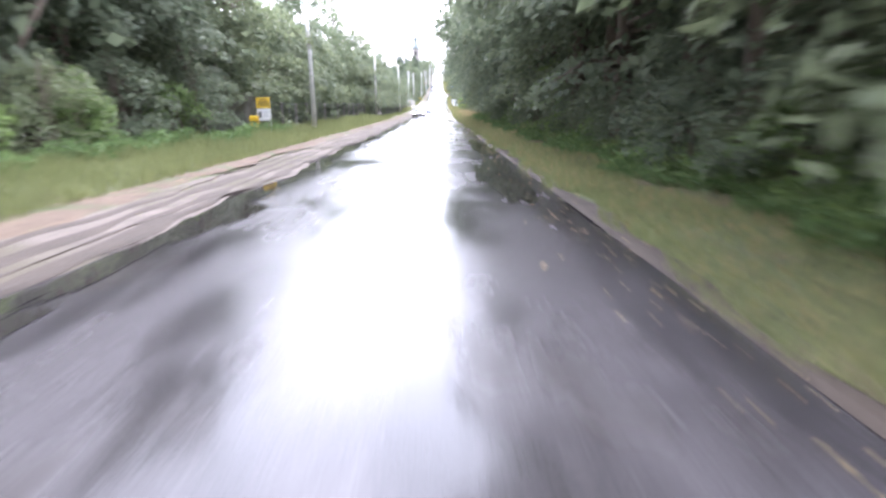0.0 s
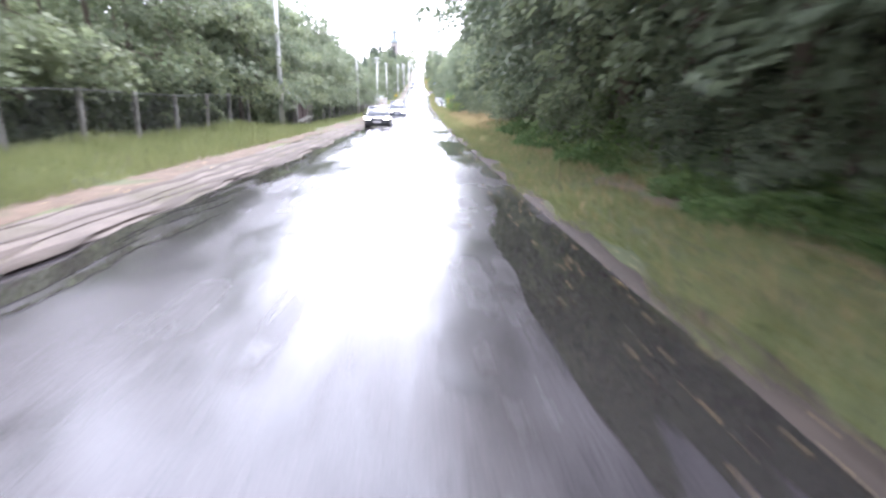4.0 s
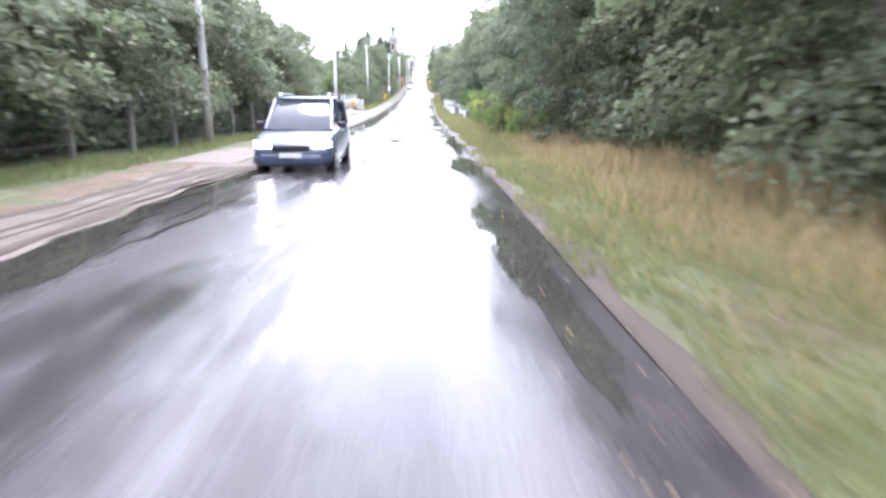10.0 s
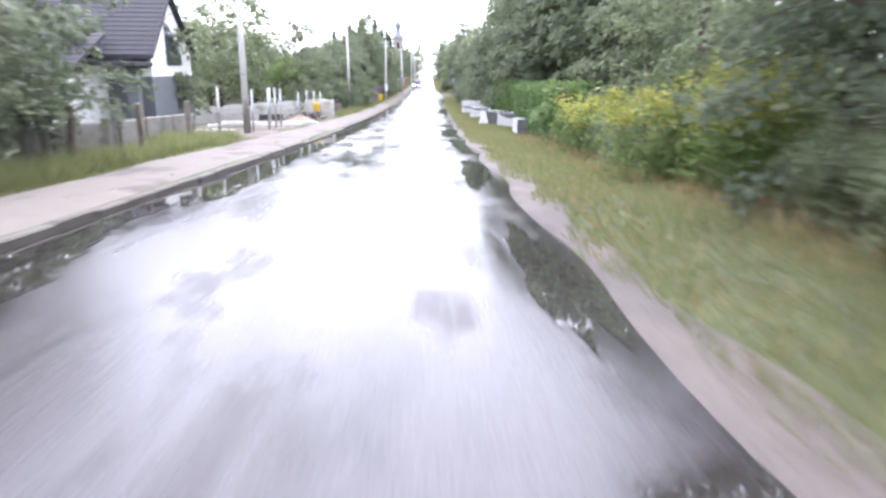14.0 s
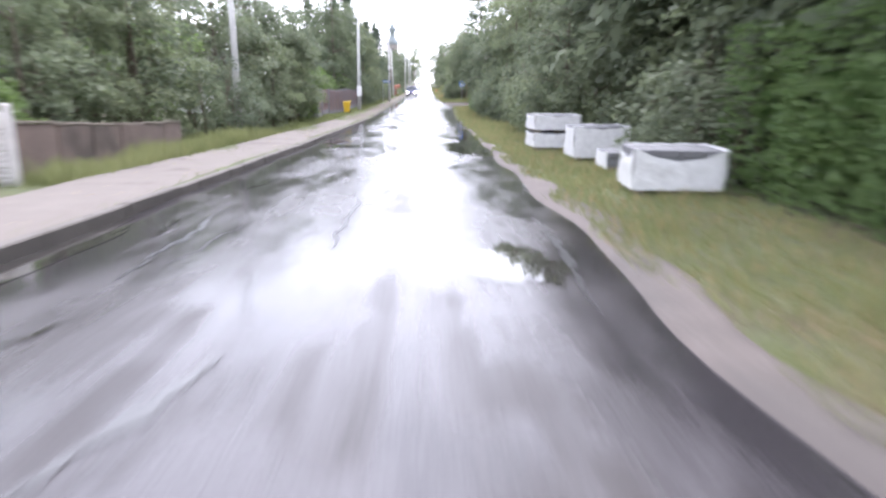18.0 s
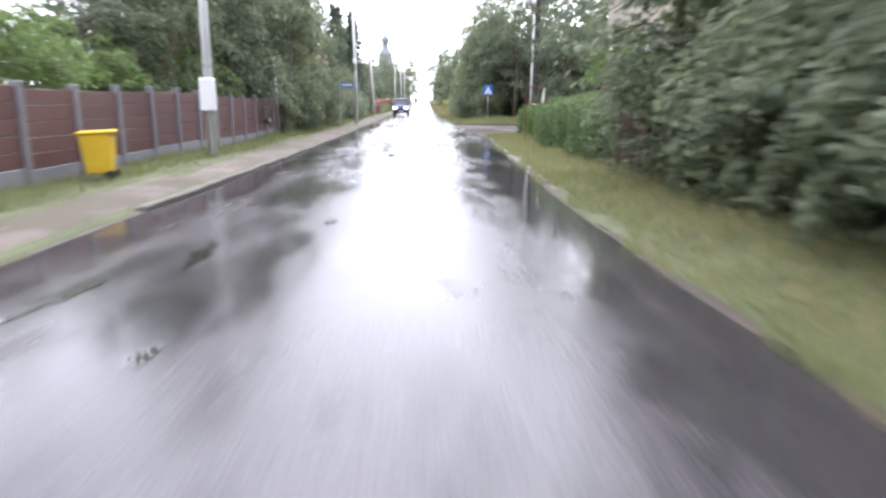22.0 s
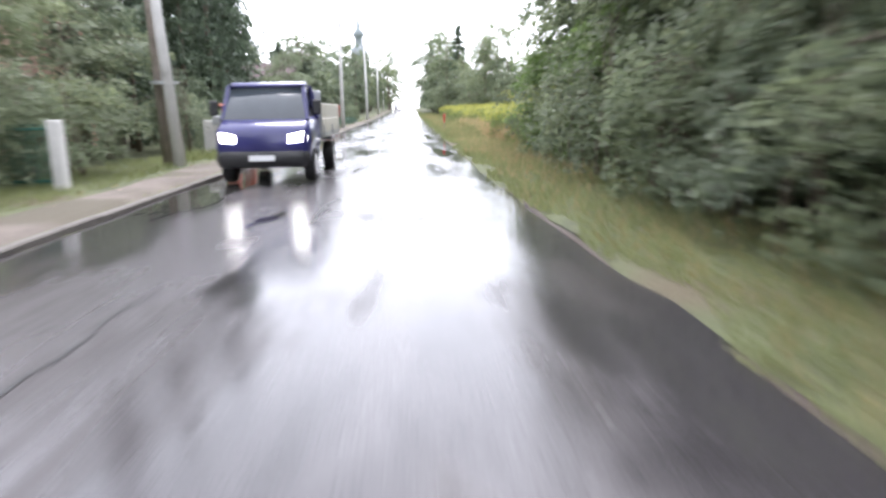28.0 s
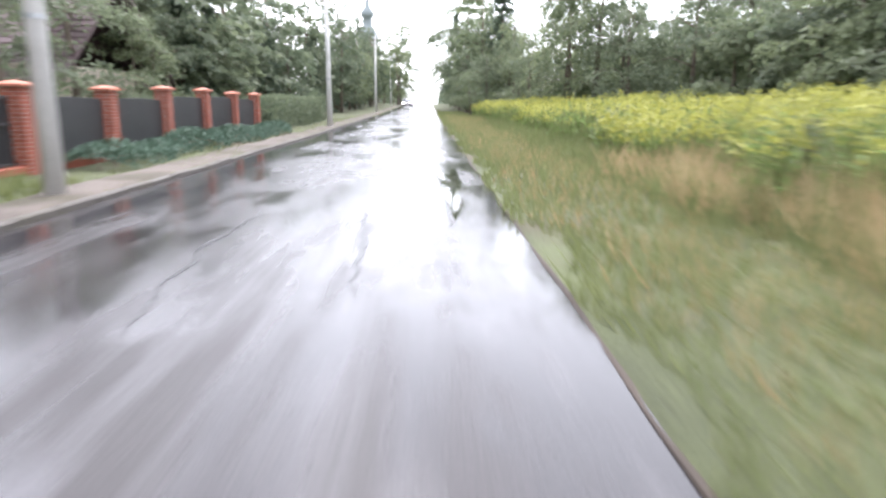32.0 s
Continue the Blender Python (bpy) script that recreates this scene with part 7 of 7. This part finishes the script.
for x, y, s in ((-9.8, 246.5, 0.8), (-9.3, 251.0, 0.72)):
    plant("tree_b", x, y, s)
row(["conifer", "tree_b"], -24, -19, 395, 416, 2.6, 0.85, 1.05)
plant("orchard_a", -11.0, 379.0, 1.0)
plant("orchard_a", -11.5, 384.0, 1.05)
plant("orchard_b", -9.9, 368.3, 0.72)
plant("orchard_b", -10.6, 374.5, 0.7)
plant("tree_b", 7.4, 286.0, 0.62, 1.2)
row(["tree_b", "orchard_a"], 6.4, 7.8, 153, 178, 2.7, 0.8, 1.05)
row(["tree_b", "tree_a"], 8.0, 9.6, 205, 237, 3.0, 0.95, 1.2)
for x, y, s in ((-9.4, 287.5, 0.95), (-10.2, 292.0, 1.0), (-11.0, 283.0, 1.0)):
    plant("conifer" if y == 287.5 else "tree_b", x, y, s)
row(["conifer_small", "orchard_b"], -12.5, -10.0, 388, 402, 4.5, 0.7, 0.95)
for x, y, s in ((-8.8, 253.3, 0.8), (-7.7, 252.2, 0.55), (5.2, 190.5, 1.1), (4.5, 170, 0.8)):
    plant("shrub_c", x, y, s)
for x, y, s in ((-9.5, 455, 0.9), (-9, 475, 1.0), (-10.5, 495, 1.1), (-8.5, 545, 1.0)):
    plant("tree_a", x, y, s)


def juniper(y0, y1):
    """Creeping juniper in front of the brick fence."""
    g = new("juniper_bed")
    g.matrix_basis = pose(-6.3, y0, float(ground_z(-6.3, y0)))
    tagged(g, "low blue-green creeping juniper before the brick fence", "shrub")
    n = 9000
    y = rng.uniform(0, y1 - y0, n)
    u = rng.uniform(-1, 1, n)
    h = 0.55 * np.sqrt(np.clip(1 - u * u, 0, 1)) * (0.8 + 0.3 * np.sin(y * 1.9) * np.sin(y * 0.7 + 1)) + 0.04
    z = h * rng.uniform(0.55, 1, n)
    x = u * (0.75 + 0.15 * np.sin(y * 1.3))
    quads("foliage", leaves(np.stack([x, y, z + ground_z(-6.3 + x, y0 + y) - float(ground_z(-6.3, y0))], -1), 0.16, 0.3, up=0.1), "juniper", g)
    part("stems", join(*[tube([(0, k, 0), (rng.uniform(-0.4, 0.4), k + 0.4, 0.3)], [0.03, 0.01], 5) for k in np.arange(0.3, y1 - y0, 0.8)]), "bark", g)


M["juniper"] = leaf_material("juniper_needles", (0.055, 0.10, 0.075), (0.11, 0.17, 0.12), 0.15)
juniper(374, 391.5)
white_bloom = leaf_material("white_blossom", (0.7, 0.7, 0.66), (0.8, 0.8, 0.76), 0.3)
M["bloom"] = white_bloom
bp = np.stack([rng.uniform(-6.5, -5.7, 150), rng.uniform(347, 364, 150), np.zeros(150)], -1)
bp[:, 2] = ground_z(bp[:, 0], bp[:, 1]) + rng.uniform(0.15, 0.6, 150)
tagged(quads("weed_flowers", leaves(bp, 0.075, 0.9), "bloom", kind="stuff"), "small white flowers among roadside weeds", "flowers", kind="stuff")
fp = np.stack([rng.uniform(-6.3, -4.6, 500), rng.uniform(40, 340, 500), np.zeros(500)], -1)
fp[:, 2] = road_z(fp[:, 1]) + 0.15
tagged(quads("fallen_leaves", leaves(fp, 0.055, 0.7, up=2.0), "dry", kind="stuff"), "scattered fallen brown leaves on the path", "leaves", kind="stuff")
fp = np.stack([rng.uniform(-0.7, 0.25, 700), rng.uniform(35, 160, 700), np.zeros(700)], -1)
fp[:, 0] += right_edge(fp[:, 1])
fp[:, 2] = road_z(fp[:, 1]) + 0.02
tagged(quads("fallen_leaves", leaves(fp, 0.038, 0.7, up=3.0), "dry", kind="stuff"), "scattered pale fallen leaves along the wet tarmac edge", "leaves", kind="stuff")


# ---------------------------------------------------------------- vehicles
def loft(stations):
    """Verts and faces through closed rings of (x, z) at given y."""
    vs, fs = [], []
    n = len(stations[0][1])
    for y, ring in stations:
        vs += [(x, y, z) for x, z in ring]
    for j in range(len(stations) - 1):
        fs += [(j * n + k, j * n + (k + 1) % n, (j + 1) * n + (k + 1) % n, (j + 1) * n + k) for k in range(n)]
    fs.append(tuple(range(n - 1, -1, -1)))
    fs.append(tuple(range((len(stations) - 1) * n, len(stations) * n)))
    return vs, fs


def ring(w, zb, zt, r=0.08, tuck=0.04):
    half = [(w - tuck - r, zb), (w - tuck, zb + r), (w, zb + (zt - zb) * 0.5), (w - tuck * 0.6, zt - r), (w - tuck * 0.6 - r, zt)]
    return half + [(-x, z) for x, z in reversed(half)]


def wheel(parent, x, y, r=0.31, wd=0.2):
    s = 1 if x > 0 else -1
    t = part("wheel", tube([(x - s * wd / 2, y, r), (x - s * wd / 2 * 0.7, y, r), (x + s * wd * 0.4, y, r), (x + s * wd / 2, y, r)], [r * 0.9, r, r, r * 0.92], 20), "tyre", parent, "black tyre")
    part("rim", tube([(x + s * wd * 0.47, y, r), (x + s * wd * 0.53, y, r), (x + s * wd * 0.5, y, r)], [r * 0.66, r * 0.62, r * 0.2], 14), "chrome", t)
    return t


def motor_car(x, y, paint, label, length, width, belt, roof, hood, van=False, lit=True):
    """A car whose front points towards -y; its front bumper is at the given y."""
    c = thing("car", x, y, float(road_z(y + 2)) + 0.005, label=label, category="car")
    c.matrix_basis = c.matrix_basis @ pose(0, 0, 0, math.degrees(math.atan(float(road_z(y + 4) - road_z(y)) / 4)))
    w, L = width / 2, length
    body = part("body", loft([(0.0, ring(w * 0.78, 0.32, 0.62)), (0.12, ring(w * 0.93, 0.24, 0.72)), (0.5, ring(w, 0.2, hood - 0.1)), (1.15, ring(w, 0.19, hood)), (L * 0.45, ring(w, 0.19, belt)), (L * 0.8, ring(w, 0.19, belt + 0.02)), (L - 0.15, ring(w * 0.97, 0.24, belt)), (L, ring(w * 0.88, 0.34, belt - 0.12))]), paint, c, smooth=True)
    g0, g1 = 1.05, 1.05 + (0.75 if not van else 0.85)
    g2, g3 = (L - 0.85 if not van else L - 0.35), L - 0.12
    wt = w * 0.78
    part("greenhouse", loft([(g0, ring(w * 0.86, hood - 0.08, hood + 0.02, 0.02, 0.01)), (g1, ring(wt, belt - 0.1, roof - 0.06, 0.06, 0.1)), ((g1 + g2) / 2, ring(wt * 1.01, belt - 0.1, roof - 0.03, 0.06, 0.1)), (g2, ring(wt, belt - 0.1, roof - 0.07, 0.06, 0.1)), (g3, ring(w * 0.86, belt - 0.1, belt + 0.04, 0.02, 0.01))]), "glass", c, "dark reflecting windows", smooth=True)
    part("roof", loft([(g1 - 0.05, ring(wt * 0.96, roof - 0.09, roof - 0.05, 0.01, 0.01)), ((g1 + g2) / 2, ring(wt * 0.99, roof - 0.07, roof, 0.02, 0.02)), (g2 + 0.05, ring(wt * 0.95, roof - 0.1, roof - 0.05, 0.01, 0.01))]), paint, c, smooth=True)
    for s in (-1, 1):
        for (ya, za, xa), (yb, zb, xb) in (((g0, hood, w * 0.86), (g1, roof - 0.08, wt * 0.97)), ((g3, belt, w * 0.86), (g2, roof - 0.09, wt * 0.96)), ((L * 0.56, belt - 0.05, w * 0.9), (L * 0.55, roof - 0.07, wt * 0.98))):
            part("pillar", tube([(s * xa, ya, za), (s * xb, yb, zb)], [0.045, 0.04], 6), paint, c)
        wheel(c, s * (w - 0.1), 0.78)
        wheel(c, s * (w - 0.1), L - 0.78)
        part("headlamp", loft([(0.02, [(s * w * 0.5, 0.62), (s * w * 0.86, 0.66), (s * w * 0.84, 0.76), (s * w * 0.52, 0.72)]), (0.3, [(s * w * 0.52, 0.63), (s * w * 0.97, 0.67), (s * w * 0.95, 0.78), (s * w * 0.55, 0.74)])]), "lit" if lit else "chrome", c, "lit headlamp")
        mir = part("mirror", box_mesh(0.2, 0.12, 0.15, 0.03, "plastic"), "plastic", c, at=(s * (w + 0.08), g0 + 0.35, belt - 0.03))
        part("door_handle", box_mesh(0.03, 0.18, 0.03, 0.006, "chrome"), "chrome", c, at=(s * (w + 0.005), L * 0.5, belt - 0.14))
    part("bumper", loft([(-0.03, ring(w * 0.74, 0.26, 0.5, 0.05)), (0.1, ring(w * 0.95, 0.22, 0.52, 0.05))]), "plastic" if not van else paint, c, smooth=True)
    part("grille", box_mesh(w * 0.9, 0.05, 0.12, 0.02, "plastic"), "plastic", c, at=(0, -0.02, 0.58))
    part("number_plate", box_mesh(0.5, 0.015, 0.11, 0.004, "sign_white"), "sign_white", c, "plain white plate", at=(0, -0.05, 0.42))
    part("wiper", tube([(-0.5, g0 + 0.08, hood + 0.05), (0.1, g0 + 0.14, hood + 0.09)], [0.012, 0.01], 5), "plastic", c)
    if van:
        for s in (-1, 1):
            part("roof_rail", tube([(s * wt * 0.85, g1 + 0.1, roof), (s * wt * 0.85, g1 + 0.2, roof + 0.06), (s * wt * 0.85, g2 - 0.2, roof + 0.06), (s * wt * 0.85, g2 - 0.1, roof)], [0.018] * 4, 6), "chrome", c)
    return c


motor_car(-3.05, 119.2, "car_dark", "dark grey hatchback with lit headlamps on the wet road", 3.95, 1.7, 0.92, 1.47, 0.88)
motor_car(-2.75, 148.0, "car_steel", "steel blue people carrier with lit headlamps and roof rails", 4.4, 1.82, 1.08, 1.8, 1.0, van=True)
motor_car(-2.6, 470.0, "car_dark", "dark car far off on the crest of the road", 4.2, 1.75, 0.95, 1.5, 0.9)

truck = thing("truck", -2.75, 330.7, float(road_z(333)) + 0.005, label="small navy flatbed truck with lit headlamps", category="truck")
part("cab", loft([(0.0, ring(0.82, 0.45, 1.0)), (0.1, ring(0.9, 0.4, 1.15)), (0.5, ring(0.92, 0.38, 1.3)), (1.6, ring(0.92, 0.38, 1.32)), (1.7, ring(0.88, 0.42, 1.3))]), "car_navy", truck, smooth=True)
part("windscreen", loft([(0.42, ring(0.82, 1.2, 1.28, 0.02, 0.01)), (0.75, ring(0.76, 1.2, 1.93, 0.05, 0.06)), (1.55, ring(0.76, 1.2, 1.95, 0.05, 0.06)), (1.66, ring(0.78, 1.2, 1.9, 0.05, 0.06))]), "glass", truck, "cab windows", smooth=True)
part("roof", loft([(0.7, ring(0.74, 1.9, 1.96, 0.02, 0.02)), (1.1, ring(0.77, 1.92, 2.02, 0.03, 0.02)), (1.68, ring(0.75, 1.88, 1.97, 0.02, 0.02))]), "car_navy", truck, smooth=True)
for s in (-1, 1):
    part("headlamp", loft([(-0.01, [(s * 0.5, 0.82), (s * 0.78, 0.84), (s * 0.77, 1.02), (s * 0.52, 0.98)]), (0.15, [(s * 0.52, 0.82), (s * 0.9, 0.86), (s * 0.88, 1.06), (s * 0.54, 1.0)])]), "lit", truck, "lit headlamp")
    part("pillar", tube([(s * 0.84, 0.45, 1.25), (s * 0.74, 0.76, 1.93)], [0.05, 0.045], 6), "car_navy", truck)
    part("pillar", tube([(s * 0.86, 1.62, 1.25), (s * 0.75, 1.62, 1.93)], [0.06, 0.05], 6), "car_navy", truck)
    part("mirror", box_mesh(0.16, 0.1, 0.3, 0.03, "plastic"), "plastic", truck, at=(s * 1.02, 0.55, 1.35))
    wheel(truck, s * 0.82, 0.75, 0.34, 0.22)
    wheel(truck, s * 0.82, 3.9, 0.34, 0.26)
    part("side_board", box_mesh(0.04, 3.4, 0.31, 0.01, "cream"), "cream", truck, "cream drop side", at=(s * 0.95, 3.5, 0.95))
    part("side_board", box_mesh(0.04, 3.4, 0.31, 0.01, "cream"), "cream", truck, "cream upper drop side", at=(s * 0.945, 3.5, 1.275))
    part("mudguard", box_mesh(0.26, 0.9, 0.04, 0.015, "plastic"), "plastic", truck, at=(s * 0.82, 3.9, 0.74))
    for yy in (1.95, 3.5, 5.05):
        part("hinge", box_mesh(0.03, 0.07, 0.22, 0.006, "metal"), "metal", truck, at=(s * 0.975, yy, 0.9))
part("bumper", loft([(-0.06, ring(0.8, 0.36, 0.66, 0.05)), (0.08, ring(0.92, 0.34, 0.68, 0.05))]), "plastic", truck, smooth=True)
part("number_plate", box_mesh(0.5, 0.015, 0.11, 0.004, "sign_white"), "sign_white", truck, "plain white plate", at=(0, -0.075, 0.48))
part("bed", box_mesh(1.9, 3.45, 0.12, 0.02, "metal"), "metal", truck, "pale metal load bed", at=(0, 3.5, 0.83))
part("head_board", box_mesh(1.9, 0.05, 0.9, 0.01, "metal"), "metal", truck, at=(0, 1.78, 0.954))
part("tail_board", box_mesh(1.86, 0.04, 0.62, 0.01, "cream"), "cream", truck, at=(0, 5.2, 0.95))
part("chassis", box_mesh(0.9, 4.6, 0.2, 0.02, "plastic"), "plastic", truck, at=(0, 2.9, 0.5))
part("wiper", tube([(-0.4, 0.47, 1.3), (0.1, 0.5, 1.34)], [0.012, 0.01], 5), "plastic", truck)


# low growth and fallen leaves along the tarmac below the wood
weeds("weeds", 34, 108, 3.55, 4.7, 24000, 0.8, "leaf_fresh", "low fresh green weeds at the edge of the mown verge")
weeds("weeds", 32, 100, 3.7, 4.9, 6000, 1.0, "leaf_light", "yellow-green tips among the low weeds")
row(["shrub_a", "shrub_c", "shrub_b"], 4.75, 5.4, 31, 104, 1.7, 0.6, 0.9)
blades("verge_grass", 0.02, 0.6, 24, 150, 26000, 0.05, 0.14, "blade", "short trodden grass at the tarmac edge", 0.012)


def fallen_leaves(y0, y1, n, seed):
    """Wet leaves lying flat on the edge of the tarmac."""
    r = np.random.default_rng(seed)
    y = r.uniform(y0, y1, n)
    d = r.normal(size=n) * 0.42 - 0.12
    x = right_edge(y) + np.clip(d, -1.5, 0.7)
    h = np.array([road_height(min(max((a - LEFT) / (float(right_edge(b)) - LEFT), 0.0), 1.0), b) for a, b in zip(x, y)])
    h = h + np.where(x > right_edge(y), 0.035, 0.012)
    a, size = r.uniform(0, 6.28, n), r.uniform(0.018, 0.036, n)
    v = np.empty((n, 4, 3))
    for k, (f, q) in enumerate(((0, 1.0), (1.57, 0.62), (3.14, 1.0), (4.71, 0.62))):
        v[:, k] = np.stack([x + np.cos(a + f) * size * q, y + np.sin(a + f) * size * q, h + 0.012 * r.uniform(0, 1, n)], -1)
    return tagged(quads("fallen_leaves", v, "fallen", kind="stuff"), "pale yellow and brown leaves lying on wet tarmac", "leaves", kind="stuff")


fallen_leaves(26, 100, 620, 77)
